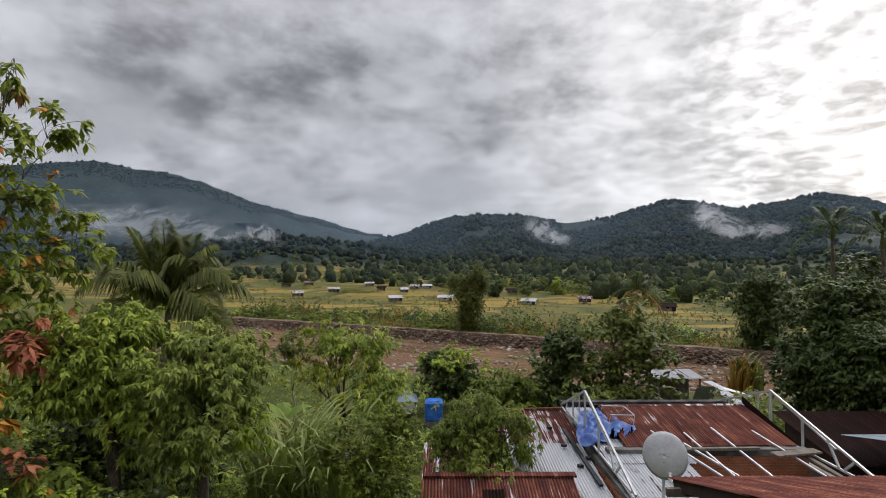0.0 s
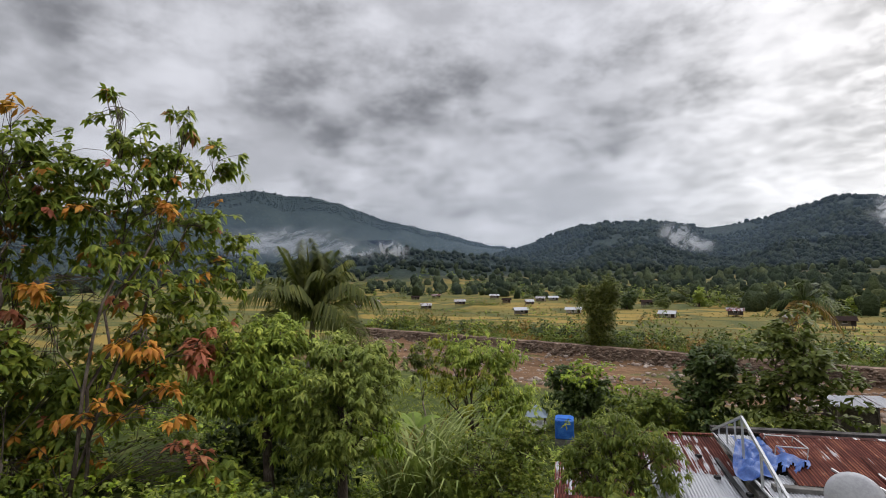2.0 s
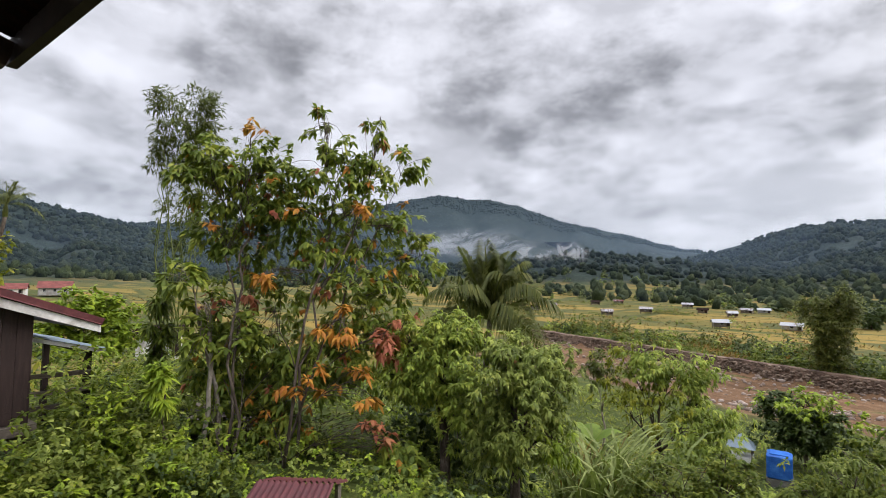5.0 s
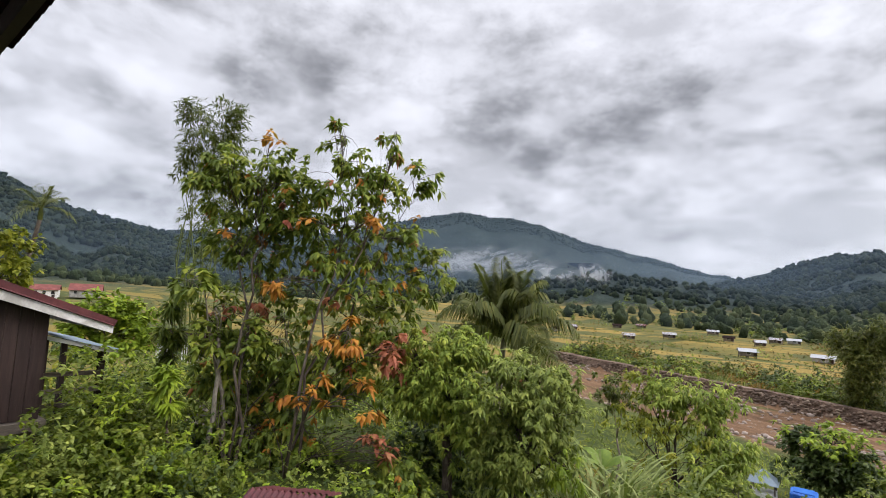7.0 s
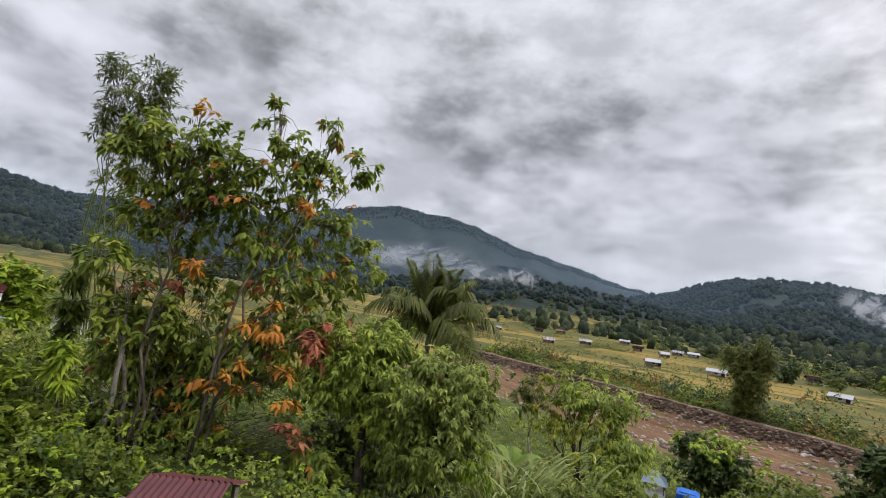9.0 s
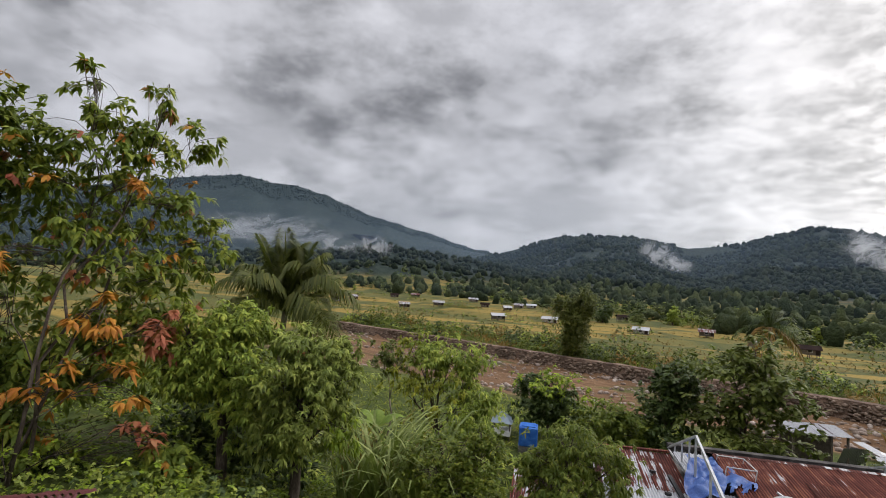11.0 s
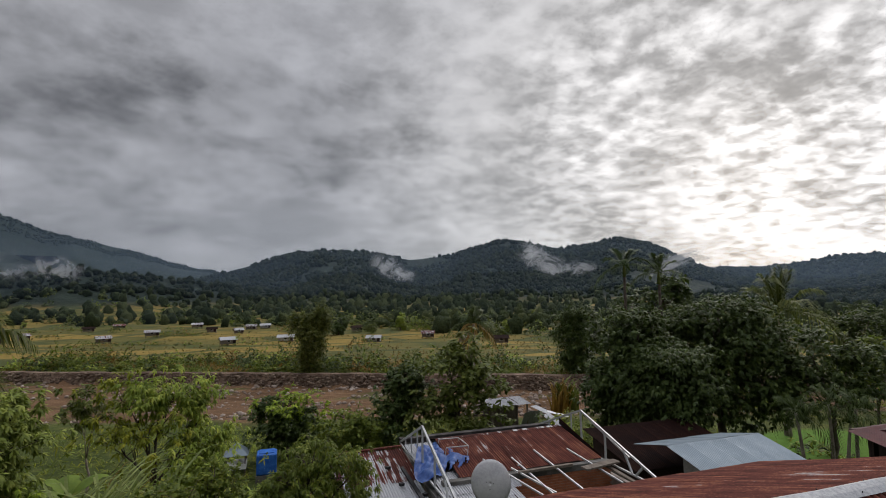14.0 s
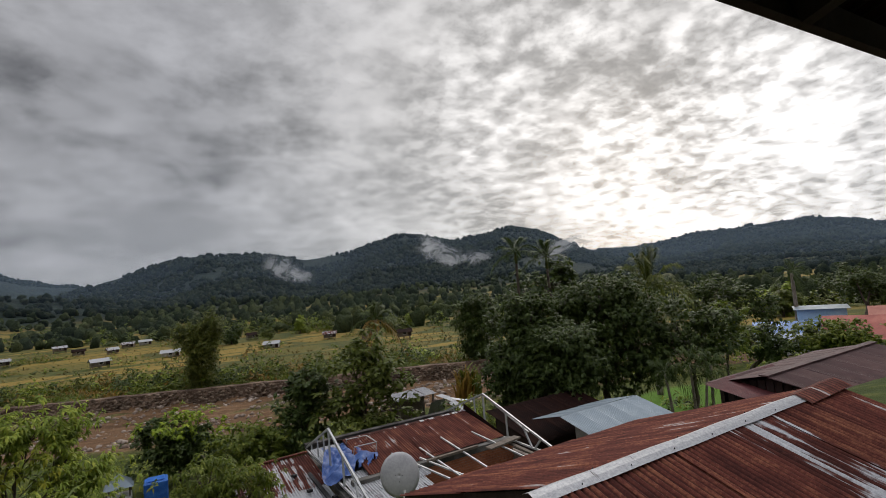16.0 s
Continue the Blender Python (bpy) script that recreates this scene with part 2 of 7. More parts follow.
def tube_into(soup, pts, radii, sides=6, slot=0, cap=True):
    pts = [Vector(p) for p in pts]
    rings = []
    for i, p in enumerate(pts):
        way = (pts[min(i + 1, len(pts) - 1)] - pts[max(i - 1, 0)])
        if way.length < 1e-6:
            way = Vector((0, 0, 1))
        way.normalize()
        a = way.cross(Vector((0.3, 0.9, 0.1)) if abs(way.z) > 0.5 else Vector((0, 0, 1)))
        a.normalize()
        b = way.cross(a)
        rings.extend([tuple(p + (a * math.cos(q) + b * math.sin(q)) * radii[i])
                      for q in (2 * math.pi * s / sides for s in range(sides))])
    faces = []
    for i in range(len(pts) - 1):
        for s in range(sides):
            n = (s + 1) % sides
            faces.append((i * sides + s, i * sides + n, (i + 1) * sides + n, (i + 1) * sides + s))
    if cap:
        faces.append(tuple(range(sides))[::-1])
        faces.append(tuple((len(pts) - 1) * sides + s for s in range(sides)))
    soup.add(rings, faces, slot)


def beam_into(soup, a, b, w, h=None, slot=0):
    """A square bar from a to b."""
    a, b = Vector(a), Vector(b)
    way = (b - a)
    n = way.normalized()
    side = n.cross(Vector((0, 0, 1)))
    if side.length < 0.05:
        side = n.cross(Vector((0, 1, 0)))
    side.normalize()
    top = side.cross(n)
    h = h or w
    v = [tuple(p + side * (sx * w / 2) + top * (sy * h / 2)) for p in (a, b) for sx, sy in ((-1, -1), (1, -1), (1, 1), (-1, 1))]
    soup.add(v, [(0, 1, 2, 3), (7, 6, 5, 4), (0, 4, 5, 1), (1, 5, 6, 2), (2, 6, 7, 3), (3, 7, 4, 0)], slot)


def fbm(x, y, octaves=4, seed=0):
    """Smooth value noise in numpy, about -1 to 1."""
    x, y = np.asarray(x, float), np.asarray(y, float)
    total, amp = np.zeros_like(x), 0.5
    for o in range(octaves):
        xi, yi = np.floor(x), np.floor(y)
        fx, fy = x - xi, y - yi
        fx, fy = fx * fx * (3 - 2 * fx), fy * fy * (3 - 2 * fy)

        def h(i, j):
            s = np.sin(i * 127.1 + j * 311.7 + (seed + o) * 74.7) * 43758.5453
            return (s - np.floor(s)) * 2 - 1
        total += amp * ((h(xi, yi) * (1 - fx) + h(xi + 1, yi) * fx) * (1 - fy) + (h(xi, yi + 1) * (1 - fx) + h(xi + 1, yi + 1) * fx) * fy)
        x, y, amp = x * 2.03 + 17.1, y * 2.03 + 9.2, amp * 0.5
    return total


# ---------------------------------------------------------------- the ground, one sheet out to the hills
# each ridge: distance, where it starts to rise, and its skyline as (bearing, elevation) seen from the balcony
RIDGES = [
    (2400, 900, [(-62, 2), (-50, 6.5), (-42, 8.6), (-39, 9.1), (-36, 9.75), (-32.4, 9.3), (-29, 9.15), (-26.5, 8.55), (-21.8, 6.85), (-18, 5.9), (-14.6, 5.05), (-9.7, 3.6), (-6.5, 3.0), (0, 1), (8, -1)]),
    (1000, 260, [(-16, -1), (-9, 2.2), (-6.7, 2.9), (-4.4, 3.6), (-1.6, 4.5), (0.5, 5.1), (4.4, 5.65), (9.3, 5.45), (12, 4.95), (14.1, 4.45), (17.8, 4.75), (21.2, 5.65), (25, 6.65), (27.3, 6.25), (30.7, 5.3),
                 (34.3, 5.75), (36, 6.1), (38, 6.35), (39.8, 6.0), (42.4, 5.0), (44, 3.8), (48, 2.4), (56, -1)]),
    (1700, 420, [(34, 0), (44, 2.6), (48.5, 2.6), (52.9, 2.65), (57.4, 3.45), (62.4, 3.5), (67.3, 3.5), (72.3, 2.45), (90, 3), (115, 4), (180, 3)]),
    (480, 270, [(-60, -1), (-45, 0.8), (-32, 1.4), (-25.5, 2.2), (-19, 3.1), (-13, 2.6), (-5.7, 1.5), (5, -0.3), (15, -2)]),
    (900, 300, [(-180, 3), (-120, 9), (-95, 9.4), (-80.9, 8.7), (-78.5, 7.85), (-74.6, 6.5), (-70.8, 5.5), (-66, 4.6), (-60, 2), (-52, -1)]),
    (1300, 600, [(-80, 2), (-72, 4.4), (-67, 5.2), (-65, 5.4), (-59.7, 6.2), (-53, 6.6), (-47, 5.5), (-40, 3.5), (-32, 1)]),
]
EDGE = ([-180, -90, -75, -60, -40, -25, -6, 8, 20, 30, 50, 70, 100, 180], [150, 200, 320, 350, 330, 300, 225, 175, 150, 140, 120, 110, 120, 150])


def dyke_y(x):
    return 61.4 - 0.465 * np.asarray(x, float)


def bank_y(x):
    return 39.0 - 0.32 * np.asarray(x, float)


def ground_height(x, y):
    x, y = np.asarray(x, float), np.asarray(y, float)
    r = np.hypot(x, y)
    az = np.degrees(np.arctan2(x, y))
    eff = np.maximum(y - 0.6 * np.clip(-x - 3, 0, 8), (r - 14) * 0.9)
    h = 5.2 * (1 - smooth(eff, 5.0, 17.0))
    h = h + 0.18 * fbm(x * 0.25, y * 0.25, 3, 3) * smooth(r, 4, 12)
    bed = smooth(y - bank_y(x), 0, 5) * (1 - smooth(y - dyke_y(x), -0.2, 0.9)) * smooth(x, -60, -34)
    h = h - bed * (1.15 + 0.30 * fbm(x * 0.30, y * 0.30, 4, 8))
    h = h - 2.0 * smooth(y - dyke_y(x), 4, 70) + np.clip(-az - 45, 0, 45) * 0.0009 * np.clip(r - 90, 0, 400)
    rough = smooth(r, 250, 700)
    for dist, start, line in RIDGES:
        el = np.interp(az, [p[0] for p in line], [p[1] for p in line], left=line[0][1], right=line[-1][1])
        el = el - 0.2 + 0.24 * fbm(az * 0.8, r * 0.002, 3, int(dist))
        top = 9 + dist * np.tan(np.radians(el))
        rise = np.clip((r - start) / (dist - start), 0, 1)
        shape = rise ** 1.35 * (1 + 0.25 * fbm(x * 0.006, y * 0.006, 3, int(dist) + 5) * (1 - rise) * 2)
        # spurs and gullies run down the flanks
        shape = shape * (1 - 0.9 * np.abs(fbm(az * 0.16, r * 0.0007, 3, int(dist) + 9)) * 4 * rise * (1 - rise))
        ridge = -2.2 + (top + 2.2) * shape
        ridge = np.where(r > dist, top - (r - dist) * 0.25, ridge)
        h = np.where(el > -0.9, np.maximum(h, ridge), h)
    return h + rough * 3.0 * fbm(x * 0.02, y * 0.02, 3, 21)


def field_mat():
    m = bpy.data.materials.new("valley_ground")
    m.use_nodes = True
    k = Nodes(m.node_tree)
    co = k.n("ShaderNodeTexCoord").outputs["Object"]
    sep = k.n("ShaderNodeSeparateXYZ")
    k.put(sep.inputs[0], co)
    x, y, z = sep.outputs
    wide = k.noise(co, 0.03, 4.0, 0.6, 0.4)
    patch = k.noise(k.vmath("MULTIPLY", co, (0.5, 1.6, 1)), 0.06, 3.0, 0.55, 0.3)
    tuft = k.noise(co, 1.3, 5.0, 0.7)
    grain = k.noise(co, 9.0, 4.0, 0.7)
    plot = k.n("ShaderNodeTexVoronoi")
    plot.feature = "F1"
    k.put(plot.inputs["Vector"], k.vmath("MULTIPLY", co, (0.028, 0.07, 0.0)))
    plot.inputs["Scale"].default_value = 1.0
    tone = k.n("ShaderNodeSeparateColor")
    k.put(tone.inputs[0], plot.outputs["Color"])
    rice = k.mix(k.span(k.math("ADD", k.math("MULTIPLY", tone.outputs[0], 0.6), k.math("MULTIPLY", patch, 0.5)), 0.25, 0.85), (0.25, 0.17, 0.04), (0.085, 0.085, 0.022))
    bund = k.n("ShaderNodeTexVoronoi")
    bund.feature = "DISTANCE_TO_EDGE"
    k.put(bund.inputs["Vector"], k.vmath("MULTIPLY", co, (0.028, 0.07, 0.0)))
    bund.inputs["Scale"].default_value = 1.0
    rice = k.mix(k.span(bund.outputs["Distance"], 0.09, 0.03, 0.0, 0.85), rice, (0.045, 0.06, 0.018))
    rice = k.mix(k.span(tuft, 0.35, 0.7, 0.0, 0.3), rice, (0.07, 0.08, 0.022))
    grass = k.ramp(k.math("ADD", k.math("MULTIPLY", tuft, 0.6), k.math("MULTIPLY", wide, 0.4)),
                   [(0.3, (0.022, 0.034, 0.009)), (0.5, (0.055, 0.072, 0.016)), (0.68, (0.15, 0.145, 0.036))])
    across = k.n("ShaderNodeCombineXYZ")
    k.put(across.inputs[0], k.math("MULTIPLY", x, 0.12))
    k.put(across.inputs[1], k.math("ADD", k.math("MULTIPLY", y, 0.8), k.math("MULTIPLY", x, 0.37)))
    furrow = k.noise(across.outputs[0], 1.0, 4.0, 0.6, 0.2)
    soil = k.ramp(k.math("ADD", k.math("ADD", k.math("MULTIPLY", tuft, 0.3), k.math("MULTIPLY", grain, 0.25)), k.math("MULTIPLY", furrow, 0.45)),
                  [(0.32, (0.050, 0.028, 0.014)), (0.5, (0.130, 0.073, 0.038)), (0.68, (0.25, 0.155, 0.09))])
    stand = k.noise(co, 0.09, 5.0, 0.7)
    slope = k.noise(co, 0.008, 4.0, 0.6, 0.4)
    # hillside colour kept bluish, with some distance haze mixed in
    wood = k.ramp(k.math("ADD", k.math("MULTIPLY", slope, 0.35), k.math("MULTIPLY", stand, 0.65)),
                  [(0.34, (0.005, 0.010, 0.008)), (0.5, (0.014, 0.024, 0.016)), (0.64, (0.028, 0.040, 0.032))])
    # bands across the valley: garden grass, river bed, scrub, paddies, woods
    past_dyke = k.math("SUBTRACT", y, k.math("SUBTRACT", 61.4, k.math("MULTIPLY", x, 0.465)))
    past_bank = k.math("SUBTRACT", y, k.math("SUBTRACT", 39.0, k.math("MULTIPLY", x, 0.32)))
    wob = k.math("MULTIPLY", k.math("SUBTRACT", k.noise(co, 0.18, 4.0, 0.6), 0.5), 8.0)
    bed = k.math("MULTIPLY", k.span(k.math("ADD", past_bank, wob), -1.0, 1.5), k.span(past_dyke, 0.6, 0.0))
    bed = k.math("MULTIPLY", bed, k.span(x, -40.0, -30.0))
    green_isle = k.span(k.noise(k.vmath("MULTIPLY", co, (0.6, 1.4, 1)), 0.16, 4.0, 0.6, 0.5), 0.53, 0.62)
    soil = k.mix(k.math("MULTIPLY", green_isle, 0.8), soil, grass)
    col = k.mix(bed, grass, soil)
    paddy = k.math("MULTIPLY", k.span(k.math("ADD", past_dyke, wob), 8.0, 14.0), k.span(k.noise(k.vmath("MULTIPLY", co, (0.5, 1.5, 1)), 0.045, 3.0, 0.5), 0.30, 0.42))
    upvalley = k.math("MULTIPLY", k.span(x, -30.0, -42.0), k.span(k.noise(co, 0.04, 3.0, 0.5), 0.34, 0.46))
    col = k.mix(k.math("MAXIMUM", paddy, upvalley), col, rice)
    lawn = k.span(k.vmath("LENGTH", k.vmath("MULTIPLY", k.vmath("SUBTRACT", co, (30.0, 18.5, 0.0)), (0.7, 1.0, 0.0))), 6.2, 5.2)
    col = k.mix(lawn, col, k.mix(tuft, (0.07, 0.15, 0.02), (0.13, 0.24, 0.035)))
    far = k.vmath("LENGTH", co)
    wooded = k.math("MAXIMUM", k.span(z, 2.0, 9.0), 0.0)
    wooded = k.math("MULTIPLY", wooded, k.span(far, 90.0, 200.0))
    col = k.mix(wooded, col, wood)
    bs = k.n("ShaderNodeBsdfPrincipled")
    k.put(bs.inputs["Base Color"], col)
    bs.inputs["Roughness"].default_value = 0.95
    bs.inputs["Specular IOR Level"].default_value = 0.15
    b = k.n("ShaderNodeBump")
    b.inputs["Strength"].default_value = 0.8
    b.inputs["Distance"].default_value = 0.12
    k.put(b.inputs["Height"], k.math("ADD", k.math("ADD", tuft, k.math("MULTIPLY", grain, 0.4)), k.math("MULTIPLY", k.math("MULTIPLY", stand, 25.0), wooded)))
    k.put(bs.inputs["Normal"], b.outputs[0])
    k.put(k.n("ShaderNodeOutputMaterial").inputs[0], bs.outputs[0])
    return m


def build_ground():
    az = np.radians(np.concatenate([np.arange(-95, 95, 0.6), np.arange(95, 265, 3.0)]))
    rad = np.unique(np.concatenate([[0.0, 0.8], np.geomspace(1.6, 4600, 230), [480, 900, 1000, 1300, 1700, 2400]]))
    a, r = np.meshgrid(az, rad)
    x, y = r * np.sin(a), r * np.cos(a)
    z = ground_height(x, y)
    v = np.stack([x, y, z], -1).reshape(-1, 3)
    n = len(az)
    faces = []
    for i in range(len(rad) - 1):
        for j in range(n):
            k = (j + 1) % n
            faces.append((i * n + j, (i + 1) * n + j, (i + 1) * n + k, i * n + k))
    s = Soup()
    s.add(v, [f[::-1] for f in faces])
    ob = link("ground", s, field_mat(), smooth_faces=True)
    tagged(ob, "green and golden valley floor rising to wooded hills", "ground", kind="structure")


build_ground()

# ---------------------------------------------------------------- woods on the hills


def ball(level):
    bm = bmesh.new()
    bmesh.ops.create_icosphere(bm, subdivisions=level, radius=1.0)
    out = np.array([v.co[:] for v in bm.verts]), np.array([[v.index for v in f.verts] for f in bm.faces])
    bm.free()
    return out


ICO_V, ICO_F = ball(2)
ICO1_V, ICO1_F = ball(1)


def crowns_mesh(name, px, py, size, tall, rng, mat, plain=False):
    """Many uneven crowns as one mesh."""
    n = len(px)
    pz = ground_height(px, py)
    IV, IF = (ICO1_V, ICO1_F) if plain else (ICO_V, ICO_F)
    nv, nf = len(IV), len(IF)
    lump = 1 + rng.uniform(-0.38, 0.38, (n, nv, 1))
    v = IV[None] * lump * np.stack([size, size, size * tall], -1)[:, None, :]
    v = v + np.stack([px, py, pz + size * tall * 0.55], -1)[:, None, :]
    f = IF[None] + (np.arange(n) * nv)[:, None, None]
    me = bpy.data.meshes.new(name)
    v, f = v.reshape(-1, 3), f.reshape(-1, 3)
    me.vertices.add(len(v))
    me.vertices.foreach_set("co", v.ravel())
    me.loops.add(len(f) * 3)
    me.loops.foreach_set("vertex_index", f.ravel().astype(np.int32))
    me.polygons.add(len(f))
    me.polygons.foreach_set("loop_start", np.arange(0, len(f) * 3, 3, dtype=np.int32))
    me.update(calc_edges=True)
    me.materials.append(mat)
    me.shade_smooth()
    return new(name, me)


def build_woods():
    rng = np.random.default_rng(5)
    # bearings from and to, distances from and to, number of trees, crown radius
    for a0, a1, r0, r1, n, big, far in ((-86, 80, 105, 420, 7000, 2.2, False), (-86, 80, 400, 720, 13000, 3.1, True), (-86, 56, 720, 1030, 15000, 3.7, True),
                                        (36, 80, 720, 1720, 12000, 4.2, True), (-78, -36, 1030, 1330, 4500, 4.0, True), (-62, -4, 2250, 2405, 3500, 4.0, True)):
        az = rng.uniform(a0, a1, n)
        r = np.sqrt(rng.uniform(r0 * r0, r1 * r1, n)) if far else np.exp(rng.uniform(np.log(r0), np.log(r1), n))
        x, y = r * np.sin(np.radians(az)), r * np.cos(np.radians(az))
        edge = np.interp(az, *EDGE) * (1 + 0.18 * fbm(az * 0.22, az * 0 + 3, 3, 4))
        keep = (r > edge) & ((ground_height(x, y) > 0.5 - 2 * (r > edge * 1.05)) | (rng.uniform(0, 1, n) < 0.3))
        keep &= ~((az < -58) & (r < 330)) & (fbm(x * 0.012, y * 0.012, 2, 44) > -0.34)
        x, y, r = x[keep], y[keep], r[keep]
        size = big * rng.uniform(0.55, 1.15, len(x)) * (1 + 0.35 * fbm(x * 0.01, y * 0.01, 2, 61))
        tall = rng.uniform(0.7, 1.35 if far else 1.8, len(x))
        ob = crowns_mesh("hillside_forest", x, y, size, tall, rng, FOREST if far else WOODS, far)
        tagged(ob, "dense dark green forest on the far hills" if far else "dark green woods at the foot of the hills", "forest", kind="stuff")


build_woods()


def build_haze():
    """Haze of the humid valley air, put in as faint blue-tinted sheets, fading upwards."""
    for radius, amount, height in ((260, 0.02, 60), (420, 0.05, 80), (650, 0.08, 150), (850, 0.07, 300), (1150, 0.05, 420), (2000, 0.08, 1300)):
        m = bpy.data.materials.new("haze_sheet")
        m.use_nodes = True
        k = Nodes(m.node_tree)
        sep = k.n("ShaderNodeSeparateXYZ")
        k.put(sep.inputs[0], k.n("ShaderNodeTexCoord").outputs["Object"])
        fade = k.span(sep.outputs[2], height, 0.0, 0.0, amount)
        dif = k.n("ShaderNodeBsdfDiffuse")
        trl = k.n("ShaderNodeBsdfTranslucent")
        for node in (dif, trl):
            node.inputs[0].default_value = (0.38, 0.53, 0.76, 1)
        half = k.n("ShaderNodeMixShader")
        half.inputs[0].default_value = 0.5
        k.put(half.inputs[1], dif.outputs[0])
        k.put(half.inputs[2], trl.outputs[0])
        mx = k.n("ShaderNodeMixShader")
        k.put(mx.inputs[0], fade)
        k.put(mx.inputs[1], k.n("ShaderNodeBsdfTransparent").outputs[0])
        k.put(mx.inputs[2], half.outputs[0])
        k.put(k.n("ShaderNodeOutputMaterial").inputs[0], mx.outputs[0])
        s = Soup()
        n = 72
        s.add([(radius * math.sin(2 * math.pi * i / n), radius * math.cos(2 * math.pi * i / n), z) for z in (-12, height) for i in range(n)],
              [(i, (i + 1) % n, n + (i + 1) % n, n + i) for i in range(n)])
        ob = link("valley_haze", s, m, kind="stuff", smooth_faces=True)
        tagged(ob, "faint blue-tinted sheets standing in for haze over the valley", "haze")


build_haze()

# ---------------------------------------------------------------- roofs and walls


def rust(name, bare, deep, pale_amount):
    """Corrugated sheet steel: zinc that has rusted in streaks down the slope. bare: how much rust; deep: how dark."""
    m = bpy.data.materials.new(name)
    m.use_nodes = True
    k = Nodes(m.node_tree)
    co = k.n("ShaderNodeTexCoord").outputs["Object"]
    rnd = k.n("ShaderNodeObjectInfo").outputs["Random"]
    shift = k.n("ShaderNodeCombineXYZ")
    k.put(shift.inputs[0], k.math("MULTIPLY", rnd, 37.0))
    k.put(shift.inputs[1], k.math("MULTIPLY", rnd, 11.0))
    wave = k.n("ShaderNodeSeparateXYZ")
    k.put(wave.inputs[0], co)
    trough_shade = k.span(k.math("SINE", k.math("MULTIPLY", wave.outputs[0], 2 * math.pi / 0.076)), 0.1, -0.9)
    co = k.vmath("ADD", co, shift.outputs[0])
    streak = k.noise(k.vmath("MULTIPLY", co, (8.0, 0.45, 1.0)), 1.0, 5.0, 0.65, 0.3)
    blot = k.noise(co, 1.6, 5.0, 0.6, 0.5)
    grain = k.noise(co, 30.0, 4.0, 0.7)
    red = k.ramp(k.math("ADD", k.math("MULTIPLY", k.math("ADD", k.math("MULTIPLY", blot, 0.4), k.math("MULTIPLY", streak, 0.6)), 0.75), k.math("MULTIPLY", grain, 0.25)),
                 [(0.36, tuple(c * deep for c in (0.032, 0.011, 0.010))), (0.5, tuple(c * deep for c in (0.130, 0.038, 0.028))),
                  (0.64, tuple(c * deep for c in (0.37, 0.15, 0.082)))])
    # trough shade is painted dark here so ribs show, with old rust and dirt
    red = k.mix(k.math("MULTIPLY", trough_shade, 0.75), red, tuple(c * deep for c in (0.03, 0.012, 0.010)))
    zinc = k.ramp(grain, [(0.3, (0.24, 0.245, 0.26)), (0.7, (0.44, 0.45, 0.47))])
    worn = k.math("ADD", k.math("MULTIPLY", streak, 0.7), k.math("MULTIPLY", blot, 0.3))
    worn = k.math("ADD", worn, k.math("MULTIPLY", k.math("SUBTRACT", rnd, 0.5), 0.14))
    mask = k.span(worn, bare, bare + 0.055)
    bs = k.n("ShaderNodeBsdfPrincipled")
    k.put(bs.inputs["Base Color"], k.mix(k.math("MULTIPLY", mask, pale_amount), red, zinc))
    k.put(bs.inputs["Metallic"], k.math("MULTIPLY", mask, 0.45 * pale_amount))
    k.put(bs.inputs["Roughness"], k.span(mask, 0, 1, 0.85, 0.5))
    k.put(bs.inputs["Specular IOR Level"], k.span(mask, 0, 1, 0.12, 0.4))
    b = k.n("ShaderNodeBump")
    b.inputs["Strength"].default_value, b.inputs["Distance"].default_value = 0.35, 0.006
    k.put(b.inputs["Height"], grain)
    k.put(bs.inputs["Normal"], b.outputs[0])
    k.put(k.n("ShaderNodeOutputMaterial").inputs[0], bs.outputs[0])
    return m


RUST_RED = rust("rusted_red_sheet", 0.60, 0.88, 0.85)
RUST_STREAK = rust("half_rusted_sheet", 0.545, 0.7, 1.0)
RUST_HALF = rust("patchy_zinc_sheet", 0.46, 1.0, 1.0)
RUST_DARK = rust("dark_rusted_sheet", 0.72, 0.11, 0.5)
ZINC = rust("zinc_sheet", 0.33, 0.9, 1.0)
BLUE_ROOF = surface("pale_blue_sheet", [(0, (0.15, 0.19, 0.22)), (0.5, (0.21, 0.26, 0.30)), (1, (0.28, 0.33, 0.37))], 1.2, 20, 0.45, 0.1, 0.2, each=0.3)
RED_ROOF = surface("painted_red_roof", [(0, (0.20, 0.045, 0.035)), (0.5, (0.32, 0.075, 0.055)), (1, (0.42, 0.14, 0.10))], 0.8, 12, 0.6, 0.15)
SALMON_ROOF = surface("faded_salmon_roof", [(0, (0.34, 0.13, 0.10)), (0.5, (0.46, 0.20, 0.15)), (1, (0.55, 0.28, 0.22))], 0.8, 12, 0.6, 0.15)
DULL_RED = surface("dull_red_roof", [(0, (0.085, 0.020, 0.017)), (0.5, (0.15, 0.036, 0.028)), (1, (0.22, 0.065, 0.05))], 0.8, 12, 0.7, 0.15)
DARK_CONCRETE = surface("dark_stained_concrete", [(0, (0.016, 0.014, 0.013)), (0.5, (0.035, 0.031, 0.029)), (1, (0.10, 0.09, 0.085))], 2.5, 30, 0.9, 0.4)
MAROON = surface("maroon_sheet", [(0, (0.055, 0.014, 0.016)), (0.5, (0.095, 0.024, 0.026)), (1, (0.15, 0.045, 0.043))], 1.0, 18, 0.55, 0.15)
